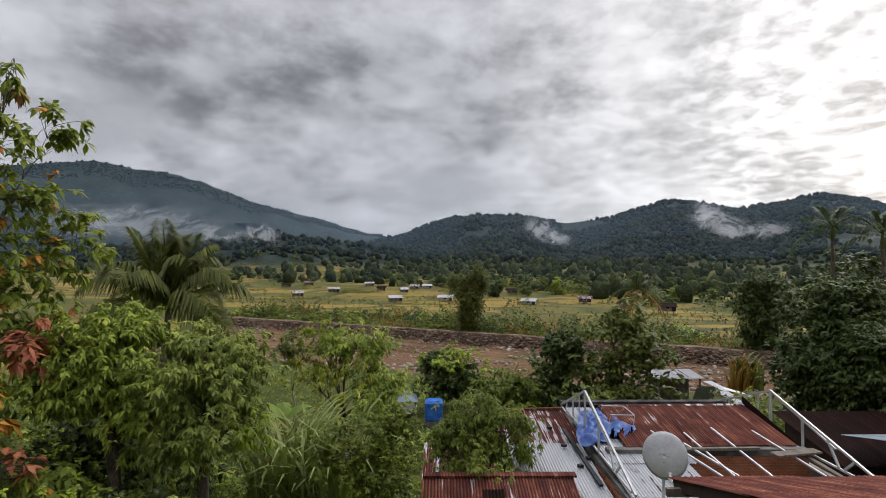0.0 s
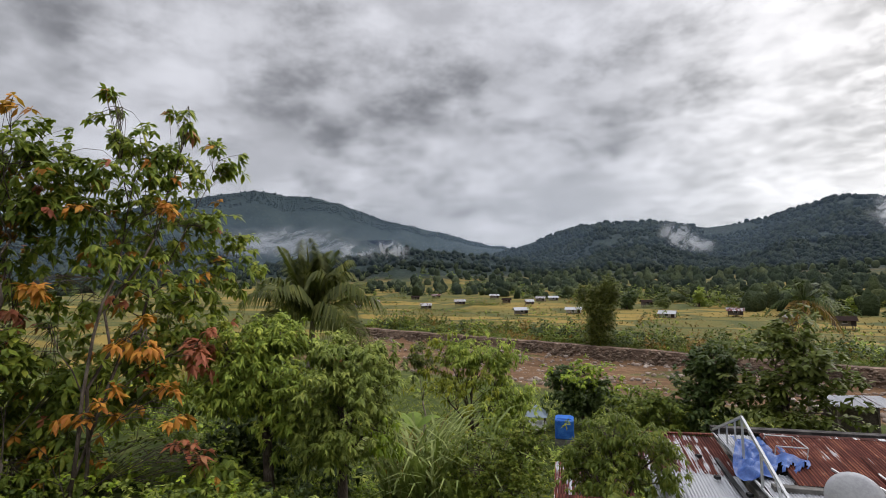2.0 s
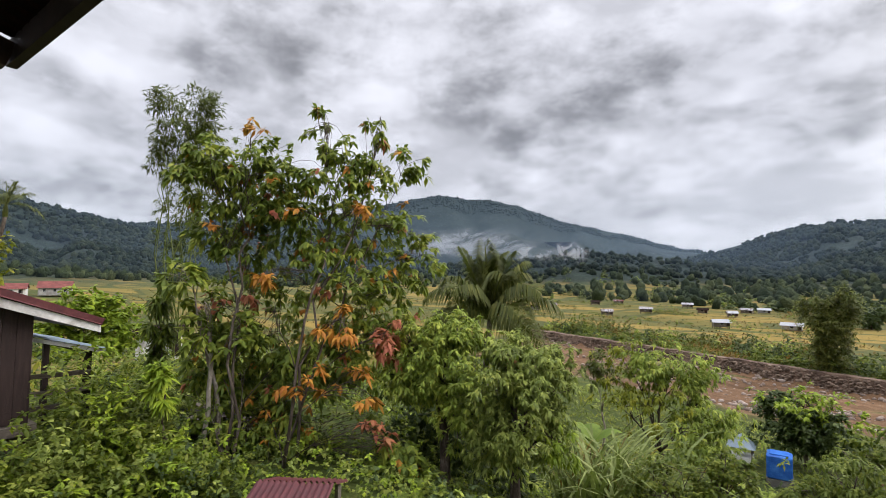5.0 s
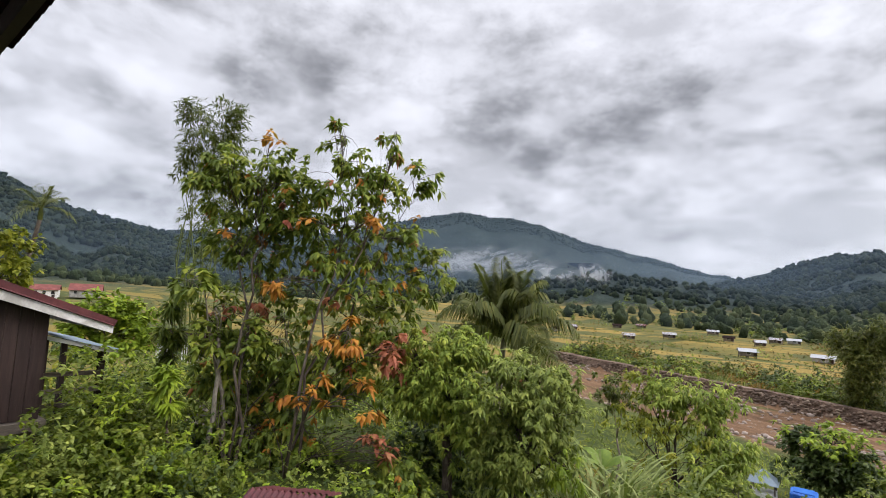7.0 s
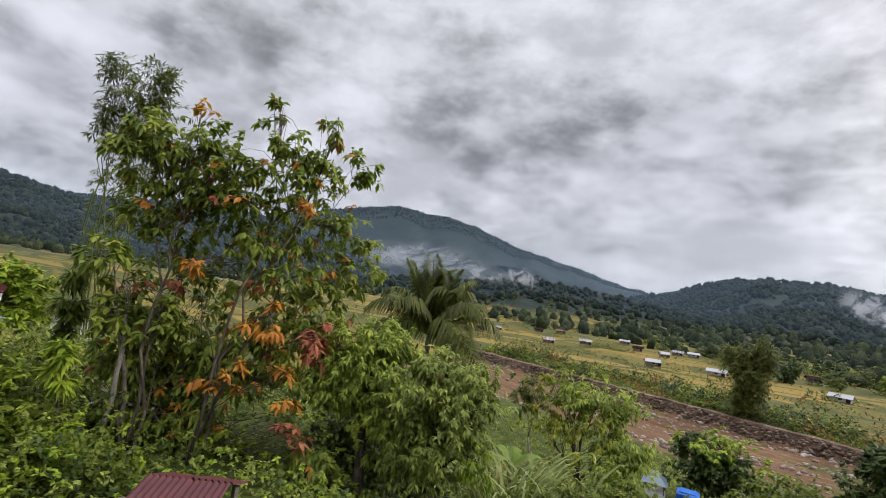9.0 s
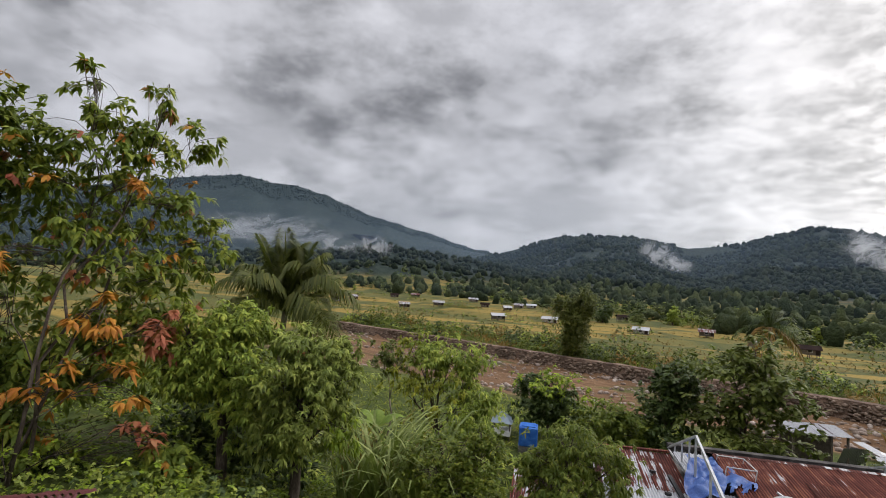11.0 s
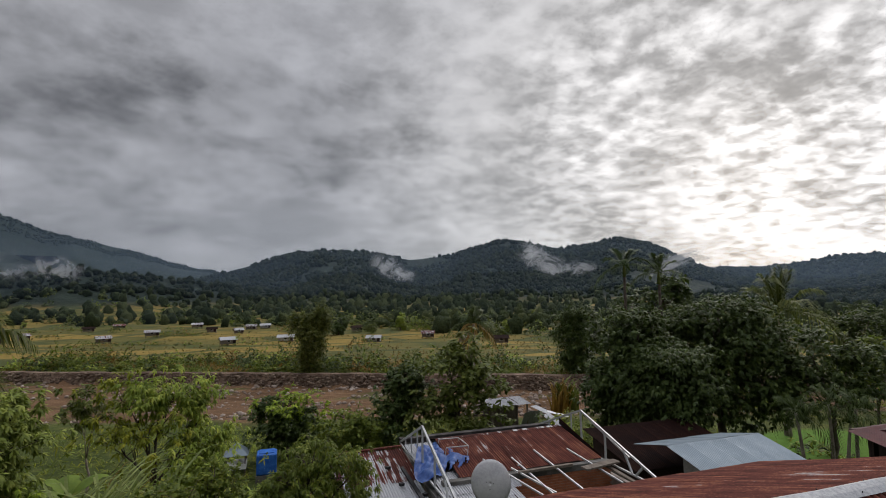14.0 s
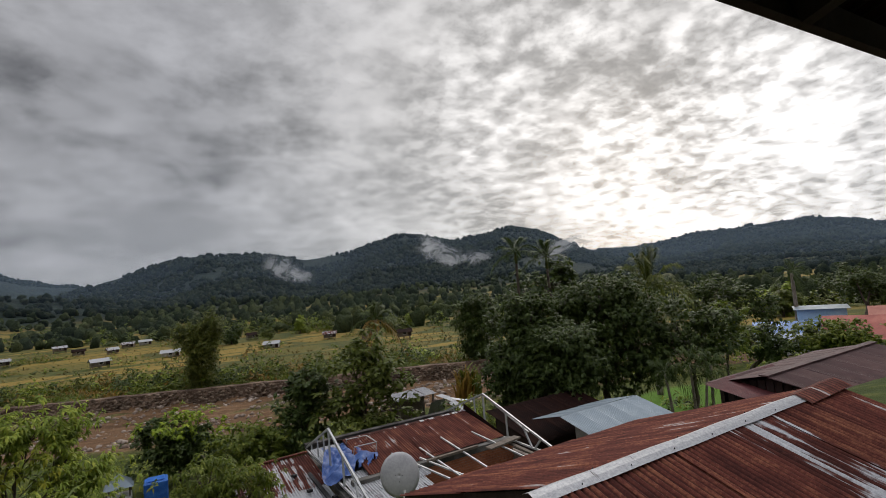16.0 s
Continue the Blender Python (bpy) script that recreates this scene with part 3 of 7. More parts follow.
BROWN_ROOF = surface("brown_weathered_sheet", [(0, (0.04, 0.020, 0.021)), (0.5, (0.075, 0.038, 0.037)), (1, (0.13, 0.075, 0.068))], 0.7, 14, 0.7, 0.2, each=0.3)
BRICK = surface("clay_brick", [(0, (0.216, 0.074, 0.039)), (0.5, (0.405, 0.149, 0.078)), (1, (0.567, 0.257, 0.143))], 2.0, 30, 0.9, 0.4, each=0.5)
MORTAR = surface("mortar", [(0, (0.16, 0.13, 0.11)), (0.5, (0.26, 0.22, 0.19)), (1, (0.36, 0.32, 0.28))], 2.0, 40, 0.95, 0.4)
CONCRETE = surface("grey_concrete", [(0, (0.060, 0.057, 0.051)), (0.5, (0.120, 0.114, 0.105)), (1, (0.198, 0.186, 0.174))], 1.5, 30, 0.9, 0.4, grime=((0.030, 0.030, 0.024), 1.1, 0.7))
STEEL = surface("galvanised_tube", [(0, (0.332, 0.338, 0.345)), (0.5, (0.438, 0.445, 0.451)), (1, (0.517, 0.517, 0.517))], 4, 50, 0.45, 0.05, 0.25)
DARK_WOOD = surface("dark_stained_board", [(0, (0.014, 0.008, 0.008)), (0.5, (0.03, 0.017, 0.015)), (1, (0.06, 0.036, 0.03))], 3, 60, 0.7, 0.4, stretch=(6, 6, 0.6), each=0.4)
OLD_WOOD = surface("weathered_timber", [(0, (0.05, 0.04, 0.032)), (0.5, (0.13, 0.105, 0.085)), (1, (0.25, 0.21, 0.17))], 3, 50, 0.85, 0.5, stretch=(4, 0.6, 4), each=0.4)
WHITE_PAINT = surface("white_paint", [(0, (0.45, 0.44, 0.42)), (0.5, (0.64, 0.63, 0.61)), (1, (0.76, 0.75, 0.73))], 1.5, 30, 0.6, 0.1, grime=((0.22, 0.19, 0.16), 1.4, 0.6))
PALE_WALL = surface("pale_wall", [(0, (0.18, 0.17, 0.16)), (0.5, (0.30, 0.29, 0.27)), (1, (0.42, 0.41, 0.38))], 0.8, 16, 0.85, 0.2, grime=((0.14, 0.11, 0.09), 0.7, 0.6))
BLUE_WALL = surface("light_blue_wall", [(0, (0.28, 0.42, 0.55)), (0.5, (0.38, 0.53, 0.66)), (1, (0.48, 0.60, 0.70))], 0.5, 8, 0.8, 0.1)
BLUE_PLASTIC = surface("blue_plastic", [(0, (0.015, 0.07, 0.30)), (0.5, (0.025, 0.12, 0.45)), (1, (0.06, 0.20, 0.55))], 2.5, 25, 0.4, 0.1)
TARP = surface("blue_tarpaulin", [(0, (0.012, 0.035, 0.15)), (0.5, (0.026, 0.070, 0.235)), (1, (0.065, 0.130, 0.33))], 2.5, 30, 0.5, 0.3)
DISH_MAT = surface("dish_enamel", [(0, (0.30, 0.30, 0.31)), (0.5, (0.40, 0.40, 0.41)), (1, (0.48, 0.48, 0.48))], 2.0, 25, 0.5, 0.05, grime=((0.30, 0.28, 0.26), 3, 0.2))
BLACK = surface("black_rubber", [(0, (0.008, 0.008, 0.009)), (0.5, (0.018, 0.018, 0.02)), (1, (0.04, 0.04, 0.04))], 4, 40, 0.7, 0.2)
GLASS_DARK = surface("dark_window", [(0, (0.012, 0.014, 0.016)), (1, (0.03, 0.034, 0.038))], 2, 10, 0.15, 0.0, spec=0.6)

SHEETS = {}


def sheet_mesh(width, length, mat, pitch=0.076, depth=0.034, seed=0):
    """One corrugated sheet: local x across the waves, y down the slope, z out of the roof."""
    key = (round(width, 2), round(length, 2), mat.name, seed)
    if key in SHEETS:
        return SHEETS[key]
    rng = np.random.default_rng(seed + 11)
    cols = max(int(width / pitch * 4), 4)
    rows = max(3, int(length / 0.8) + 1)
    xs, ys = np.linspace(0, width, cols + 1), np.linspace(0, length, rows + 1)
    x, y = np.meshgrid(xs, ys)
    z = depth * np.sin(x / pitch * 2 * math.pi) * 0.5 + 0.012 * fbm(x * 1.5 + seed * 7, y * 1.2, 2, seed)
    y = y + (np.arange(rows + 1)[:, None] == rows) * rng.uniform(-0.015, 0.015)
    n = cols + 1
    faces = [(i * n + j, i * n + j + 1, (i + 1) * n + j + 1, (i + 1) * n + j) for i in range(rows) for j in range(cols)]
    s = Soup()
    s.add(np.stack([x, y, z], -1), faces)
    SHEETS[key] = s.mesh("sheet", mat, True)
    return SHEETS[key]


def plane_pose(corner, across, down):
    x, y = Vector(across).normalized(), Vector(down).normalized()
    z = x.cross(y).normalized()
    y = z.cross(x)
    m = Matrix((x, y, z)).transposed().to_4x4()
    m.translation = corner
    return m


def roof_slope(parent, corner, across, down, mats, sheet_w=0.80, courses=1, rng=None, name="roof_sheet"):
    """Cover a slope with overlapping sheets; corner, across and down are in the parent's space."""
    rng = rng or np.random.default_rng(3)
    corner, across, down = Vector(corner), Vector(across), Vector(down)
    w, l = across.length, down.length
    n = max(1, round(w / sheet_w))
    step = w / n
    run = l / courses
    if across.cross(down).z < 0:
        corner, across = corner + across, -across
    for c in range(courses):
        for i in range(n):
            mat = mats[int(rng.integers(0, len(mats)))]
            me = sheet_mesh(step + 0.05, run + (0.12 if courses > 1 else 0.0), mat, seed=int(rng.integers(0, 3)))
            ob = new(name, me)
            ob.parent = parent
            p = corner + across * (i / n) + down * (c / courses)
            tilt = plane_pose(p, across, down)
            ob.matrix_basis = tilt @ pose(0, 0, 0.006 * (i % 2) - 0.008 * c + float(rng.uniform(0, 0.006)), 0, 0, float(rng.uniform(-0.3, 0.3)))


def box_part(name, lo, hi, mat, parent, label="", bevel=0.0):
    bm = bmesh.new()
    m = Matrix.Diagonal((hi[0] - lo[0], hi[1] - lo[1], hi[2] - lo[2], 1))
    m.translation = [(a + b) / 2 for a, b in zip(lo, hi)]
    bmesh.ops.create_cube(bm, size=1, matrix=m)
    if bevel:
        bmesh.ops.bevel(bm, geom=bm.edges[:], offset=bevel, segments=1, affect="EDGES")
    me = bpy.data.meshes.new(name)
    bm.to_mesh(me)
    bm.free()
    me.materials.append(mat)
    ob = new(name, me)
    ob.parent = parent
    return tagged(ob, label=label)


def bar(name, a, b, w, mat, parent, h=None, label=""):
    s = Soup()
    beam_into(s, a, b, w, h)
    return link(name, s, mat, parent, label)


def pole(name, a, b, r, mat, parent, label="", sides=8):
    s = Soup()
    tube_into(s, [a, b], [r, r], sides)
    return link(name, s, mat, parent, label)


# ---------------------------------------------------------------- the balcony roof over the viewer
def build_eave():
    t = thing("balcony_roof", pose(0, 0, 0), "dark underside of the balcony roof with a plain stepped eave", "roof", kind="structure")
    back = Vector((0, -3.6, 1.0))
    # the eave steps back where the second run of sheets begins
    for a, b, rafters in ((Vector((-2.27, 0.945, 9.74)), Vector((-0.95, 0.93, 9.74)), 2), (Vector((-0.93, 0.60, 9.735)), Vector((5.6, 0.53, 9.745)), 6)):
        # near-black sheets and boards keep the whole underside dark
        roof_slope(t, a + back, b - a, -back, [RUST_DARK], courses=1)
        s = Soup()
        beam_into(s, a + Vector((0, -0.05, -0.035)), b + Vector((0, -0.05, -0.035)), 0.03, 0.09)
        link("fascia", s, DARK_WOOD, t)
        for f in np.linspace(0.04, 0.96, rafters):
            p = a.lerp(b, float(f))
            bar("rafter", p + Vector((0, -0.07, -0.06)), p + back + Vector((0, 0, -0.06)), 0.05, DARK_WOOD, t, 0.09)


build_eave()


def build_balcony():
    t = thing("balcony_floor", pose(0, 0, 0), "plain grey concrete balcony floor of the house", "balcony", kind="structure")
    box_part("slab", (-2.4, -2.3, 7.30), (2.5, 0.75, 7.45), CONCRETE, t, bevel=0.01)
    for x in (-2.2, 2.3):
        bar("post", (x, 0.55, float(ground_height(x, 0.55)) - 0.2), (x, 0.55, 7.30), 0.2, CONCRETE, t)
    # Unseen wall added behind the viewer; it also keeps sky light off the slope.
    w = thing("wall_house", pose(0, 0, 0), "plain pale rendered house wall added unseen behind the balcony", "wall", kind="structure")
    box_part("wall", (-5.5, -2.6, 4.8), (2.6, -2.3, 10.40), PALE_WALL, w)


build_balcony()


# ---------------------------------------------------------------- the large rusty roof beside the balcony
def build_near_roof():
    rng = np.random.default_rng(8)
    t = thing("rusty_roof_house", pose(0, 0, 0), "house under a rusted corrugated iron gable roof with pale flashing", "house")
    x0, x1, yr, zr, slope = 2.75, 7.95, 3.2, 7.24, 0.335
    far_run, near_run = 3.3, 3.4
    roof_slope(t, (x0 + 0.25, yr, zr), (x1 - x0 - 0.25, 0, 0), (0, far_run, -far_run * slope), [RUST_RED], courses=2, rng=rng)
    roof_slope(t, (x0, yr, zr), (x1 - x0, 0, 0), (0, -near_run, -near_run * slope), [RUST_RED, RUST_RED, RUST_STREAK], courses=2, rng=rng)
    s = Soup()
    v, f = [], []
    for i, x in enumerate(np.linspace(x0 - 0.05, 7.05, 12)):
        wob = 0.008 * math.sin(i * 2.1)
        for dy, dz in ((-0.12, -0.022), (-0.06, 0.012), (0, 0.035), (0.06, 0.012), (0.12, -0.022)):
            v.append((x, yr + dy + wob, zr + dz + 0.012))
    for i in range(11):
        for j in range(4):
            f.append((i * 5 + j, (i + 1) * 5 + j, (i + 1) * 5 + j + 1, i * 5 + j + 1))
    s.add(v, f)
    link("ridge_flashing", s, ZINC, t, "pale zinc ridge flashing")
    s = Soup()
    v = []
    for i, x in enumerate(np.linspace(6.95, 8.02, 4)):
        for dy, dz in ((-0.19, -0.055), (-0.09, -0.005), (0, 0.025), (0.09, -0.005), (0.19, -0.055)):
            v.append((x, yr + dy, zr + dz + 0.03 + 0.01 * i))
    s.add(v, [(i * 5 + j, (i + 1) * 5 + j, (i + 1) * 5 + j + 1, i * 5 + j + 1) for i in range(3) for j in range(4)])
    link("ridge_cap", s, RUST_RED, t, "rusted ridge cap")
    for i in range(14):
        x = x0 + 0.15 + i * 0.31
        s = Soup()
        tube_into(s, [(x, yr + 0.09 * (-1) ** i, zr - 0.012), (x, yr + 0.09 * (-1) ** i, zr + 0.02)], [0.007, 0.005], 6)
        link("roof_nail", s, BLACK, t)
    for y, z in ((yr + far_run - 0.2, zr - far_run * slope), (yr, zr - 0.02), (yr - near_run + 0.3, zr - near_run * slope)):
        bar("purlin", (x0 + 0.1, y, z - 0.09), (x1 - 0.05, y, z - 0.09), 0.06, OLD_WOOD, t, 0.1)
    ye, ze = yr + far_run - 0.55, zr - (far_run - 0.5) * slope - 0.15
    box_part("wall", (x0 + 0.5, ye - 0.12, 1.5), (x1 - 0.4, ye, ze), PALE_WALL, t)
    box_part("wall", (x0 + 0.5, -0.1, 1.5), (x0 + 0.62, ye - 0.12, ze), PALE_WALL, t)
    box_part("wall", (x1 - 0.52, -0.1, 1.5), (x1 - 0.4, ye - 0.12, ze), PALE_WALL, t)
    bar("verge_board", (x0 + 0.3, yr + 0.1, zr - 0.12), (x0 + 0.3, yr + far_run, zr - far_run * slope - 0.09), 0.03, DARK_WOOD, t, 0.14)


build_near_roof()


# ---------------------------------------------------------------- satellite dish
def build_dish():
    centre = Vector((3.70, 8.22, 5.75))
    t = thing("satellite_dish", look(centre, centre + Vector((-0.52, -0.86, 0.22))), "pale grey satellite dish on a bent pole by the roof", "satellite dish")
    s = Soup()
    v, f = [], []
    rings, seg = 7, 36
    for i in range(rings + 1):
        r = 0.345 * i / rings
        for j in range(seg):
            a = 2 * math.pi * j / seg
            v.append((r * math.cos(a), 1.08 * r * math.sin(a), 0.09 - 0.75 * r * r))
    for i in range(rings):
        for j in range(seg):
            q = (j + 1) % seg
            f.append((i * seg + j, (i + 1) * seg + j, (i + 1) * seg + q, i * seg + q))
    v = [(x, y, -z) for x, y, z in v]
    s.add(v, f)
    ob = link("reflector", s, DISH_MAT, t, smooth_faces=True)
    mod = ob.modifiers.new("thick", "SOLIDIFY")
    mod.thickness = 0.008
    s = Soup()
    tube_into(s, [(0.345 * math.cos(a), 0.373 * math.sin(a), 0.0) for a in np.linspace(0, 2 * math.pi, 37)], [0.008] * 37, 6)
    link("rim", s, DISH_MAT, t)
    pole("feed_arm", (-0.10, -0.36, -0.02), (-0.13, -0.30, -0.40), 0.012, STEEL, t)
    s = Soup()
    tube_into(s, [(-0.13, -0.33, -0.43), (-0.13, -0.27, -0.42), (-0.12, -0.20, -0.37)], [0.02, 0.035, 0.028], 8)
    link("feed_horn", s, WHITE_PAINT, t)
    s = Soup()
    tube_into(s, [(0, 0, 0.03), (0.02, -0.05, 0.12), (0.03, -0.35, 0.16), (0.03, -0.9, 0.10)], [0.03, 0.03, 0.025, 0.025], 8)
    link("mast", s, STEEL, t)
    for a, b in ((-0.06, 0.0), (0.06, 0.01), (0.0, -0.1)):
        s = Soup()
        tube_into(s, [(a, b, -0.10), (a, b, -0.08)], [0.009, 0.009], 6)
        link("bolt", s, BLACK, t)


build_dish()


# ---------------------------------------------------------------- brick house with the unfinished steel roof
def build_brick_house():
    rng = np.random.default_rng(4)
    t = thing("brick_house", pose(0, 0, 0), "half-built brick house with new steel roof trusses over old rusted sheets", "house")
    x0, x1, y0, y1, top = 4.2, 9.95, 11.05, 17.5, 3.62
    box_part("wall", (x0, y0, 0.5), (x1, y0 + 0.14, top - 0.14), MORTAR, t)
    box_part("wall", (x0, y0 + 0.14, 0.5), (x0 + 0.14, y1 - 0.14, top - 0.14), MORTAR, t)
    box_part("wall", (x1 - 0.14, y0 + 0.14, 0.5), (x1, y1 - 0.14, top - 0.1), MORTAR, t)
    box_part("wall", (x0, y1 - 0.14, 0.5), (x1, y1, top + 0.30), CONCRETE, t)
    box_part("wall", (x0 + 0.2, 13.2, 0.5), (x1 - 0.14, 13.34, top + 0.15), MORTAR, t)
    box_part("tie_beam", (x0 - 0.03, y0 - 0.03, top - 0.14), (x0 + 0.19, y1 - 0.16, top), CONCRETE, t, bevel=0.01)
    box_part("tie_beam", (6.35, y0 - 0.02, top - 0.14), (x1, y0 + 0.17, top - 0.05), CONCRETE, t, bevel=0.01)
    box_part("tie_beam", (x0 + 0.2, 13.16, top + 0.15), (x1 - 0.15, 13.38, top + 0.33), CONCRETE, t, bevel=0.01)
    box_part("parapet", (x0 - 0.05, y1 - 0.2, top + 0.30), (x1 + 0.1, y1 + 0.05, top + 0.42), DARK_CONCRETE, t, "dark stained parapet", 0.01)
    # bricks on the walls that face the balcony
    course, length = 0.075, 0.225
    s = Soup()
    box_into(s, (0, -0.016, 0), (length - 0.012, 0.004, course - 0.012))
    me = s.mesh("brick", BRICK)
    s = Soup()
    box_into(s, (-0.016, 0, 0), (0.004, length - 0.012, course - 0.012))
    me_side = s.mesh("brick", BRICK)
    count = 0
    for row in range(14):
        z = top - 0.14 - (row + 1) * course
        for col in range(10):
            x = x0 + 0.02 + (col + 0.5 * (row % 2)) * length
            if 4.62 < x < 4.98 and 2 < row < 12:
                continue
            ob = new("brick", me)
            ob.parent, ob.location = t, (x, y0 - 0.001 - float(rng.uniform(0, 0.004)), z)
            count += 1
        for col in range(10):
            ob = new("brick", me_side)
            ob.parent, ob.location = t, (x0 - 0.001 - float(rng.uniform(0, 0.004)), y0 + 0.05 + (col + 0.5 * (row % 2)) * length, z)
    s = Soup()
    for row in range(10):
        for x in np.arange(6.4, x1 - 0.3, length):
            z = top + 0.15 - (row + 1) * course
            box_into(s, (x + 0.11 * (row % 2), 13.184, z), (x + 0.11 * (row % 2) + length - 0.012, 13.199, z + course - 0.012))
    link("brickwork", s, BRICK, t, kind="stuff")
    box_part("window", (4.68, y0 - 0.01, 2.55), (5.02, y0 + 0.02, 3.10), GLASS_DARK, t, "small dark unglazed window")
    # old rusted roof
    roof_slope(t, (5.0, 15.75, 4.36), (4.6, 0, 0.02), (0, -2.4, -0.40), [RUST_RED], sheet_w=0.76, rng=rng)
    ob = new("loose_sheet", sheet_mesh(0.62, 1.3, RUST_STREAK, seed=1))
    ob.parent = t
    ob.matrix_basis = plane_pose((7.45, 14.75, 4.235), (-1, 0.03, 0), (-0.12, -1, -0.165))
    s = Soup()
    s.add([(5.0, 15.78, 4.38), (9.62, 15.78, 4.41), (9.62, 15.92, 4.37), (5.0, 15.92, 4.34), (5.0, 15.66, 4.362), (9.62, 15.66, 4.388)], [(0, 1, 2, 3), (4, 5, 1, 0)])
    link("ridge_strip", s, RUST_STREAK, t, "patchy zinc strip")
    roof_slope(t, (5.0, 15.9, 4.33), (4.6, 0, 0), (0, 1.5, -0.42), [RUST_DARK], sheet_w=0.9, rng=rng)
    # right verge of the old roof turned up
    s = Soup()
    s.add([(9.6, 15.8, 4.30), (9.6, 13.4, 3.92), (9.66, 13.4, 4.0), (9.66, 15.85, 4.62)], [(0, 1, 2, 3)])
    link("verge_flashing", s, RUST_DARK, t)
    # zinc sheets over the front room
    roof_slope(t, (4.32, 14.0, 3.92), (2.2, 0, 0), (0, -1.35, -0.13), [RUST_HALF, ZINC], rng=rng)
    roof_slope(t, (4.30, 12.7, 3.78), (2.0, 0, 0), (0, -1.6, -0.13), [ZINC], rng=rng)
    roof_slope(t, (4.15, 16.6, 4.05), (0.95, 0, 0), (0, -2.0, -0.1), [ZINC, RUST_STREAK], rng=rng)
    for x, y, z, a in ((5.25, 13.55, 3.93, 20), (5.55, 12.95, 3.87, 60), (5.75, 12.45, 3.82, 10), (5.05, 13.9, 3.96, 40)):
        s = Soup()
        box_into(s, (-0.09, -0.055, -0.03), (0.09, 0.055, 0.05), pose(x, y, z, 8, 5, a))
        link("weight_stone", s, BLACK, t, "dark stone holding down the sheets")
    # steel trusses
    for x, ya, za, yf, zf, yb, zb in ((4.18, 14.48, 5.16, 10.70, 3.90, 17.45, 3.90), (9.77, 14.66, 5.12, 10.75, 3.95, 17.6, 3.97)):
        apex, front, back = (x, ya, za), (x, yf, zf), (x, yb, zb)
        bar("truss_rafter", front, apex, 0.055, STEEL, t)
        bar("truss_rafter", apex, back, 0.055, STEEL, t)
        bar("truss_chord", (x, yf + 0.25, 3.86), (x, yb - 0.1, 3.86), 0.05, STEEL, t)
        bar("truss_chord", (x, yf + 1.5, 4.30), (x, ya - 0.5, 4.93), 0.04, STEEL, t)
        for q in (0.2, 0.45, 0.72):
            y = ya + (yb - ya) * q
            bar("truss_strut", (x, y, 3.89), (x, y, za + (zb - za) * q - 0.03), 0.04, STEEL, t)
        for q, lean in ((0.0, 0.0), (0.33, 0.0), (0.55, -0.35), (0.76, 0.3)):
            y = ya + (yf - ya) * q
            bar("truss_strut", (x, y + lean, 3.89), (x, y, za + (zf - za) * q - 0.03), 0.05, STEEL, t)
    # tubes lying across the open rooms
    for a, b in (((5.95, 14.1, 4.12), (6.75, 11.9, 3.78)), ((6.85, 14.0, 4.10), (7.05, 11.85, 3.78)), ((7.75, 14.25, 4.16), (7.95, 11.85, 3.78)),
                 ((8.85, 14.1, 4.12), (9.25, 11.9, 3.78)), ((6.5, 13.3, 4.06), (7.2, 12.0, 3.75)), ((5.3, 12.7, 3.90), (5.55, 10.6, 3.66))):
        bar("roof_tube", a, b, 0.045, STEEL, t)
    bar("plank", (8.55, 12.72, 3.98), (9.85, 12.95, 3.99), 0.28, OLD_WOOD, t, 0.05)
    bar("plank", (6.6, 13.05, 4.0), (8.4, 13.1, 4.0), 0.10, OLD_WOOD, t, 0.07)
    bar("plank", (9.5, 13.4, 3.9), (9.6, 11.3, 3.75), 0.12, OLD_WOOD, t, 0.05)
    box_part("floor", (x0 + 0.2, y0 + 0.2, 0.6), (x1 - 0.2, y1 - 0.2, 0.9), CONCRETE, t)


build_brick_house()


def build_tarp():
    t = thing("tarpaulin", pose(0, 0, 0), "crumpled blue tarpaulin draped over a table frame on the roof", "tarpaulin")
    n, m = 40, 46
    u, w = np.meshgrid(np.linspace(0, 1, n), np.linspace(0, 1, m))
    x = 4.12 + 1.5 * u + 0.18 * np.sin(w * 5 + 1) * (1 - u) - 0.25 * smooth(w, 0.55, 1.0) * (1 - u) - 0.35 * smooth(w, 0.5, 1) * u
    y = 15.9 - 2.3 * w + 0.25 * u * np.sin(w * 7)
    z = 4.10 + 0.34 * np.abs(fbm(u * 4.2, w * 5.0, 3, 2)) + 0.16 * np.sin(u * 9 + w * 4) * fbm(u * 2, w * 2, 2, 9) + 0.10 * np.exp(-((u - 0.62) ** 2 + (w - 0.35) ** 2) * 14)
    z = z - 0.22 * smooth(w, 0.65, 1.0)
    s = Soup()
    s.add(np.stack([x, y, z], -1), [(i * n + j, i * n + j + 1, (i + 1) * n + j + 1, (i + 1) * n + j) for i in range(m - 1) for j in range(n - 1)
                                    if not (j > n * 0.55 and i > m * (0.75 + 0.1 * math.sin(j)))])
    link("sheet", s, TARP, t, smooth_faces=True)
    f = thing("table_frame", pose(5.25, 15.0, 4.2), "bent steel table frame under the blue tarpaulin", "table frame")
    for px, py in ((-0.35, -0.45), (0.35, -0.5), (-0.3, 0.45), (0.35, 0.4)):
        pole("leg", (px, py, -0.1), (px + 0.05, py, 0.24), 0.012, STEEL, f, sides=6)
    for a, b in (((-0.3, -0.45, 0.24), (0.4, -0.5, 0.24)), ((0.4, -0.5, 0.24), (0.4, 0.4, 0.24)), ((0.4, 0.4, 0.24), (-0.25, 0.45, 0.24))):
        pole("rail", a, b, 0.016, STEEL, f, sides=6)


build_tarp()


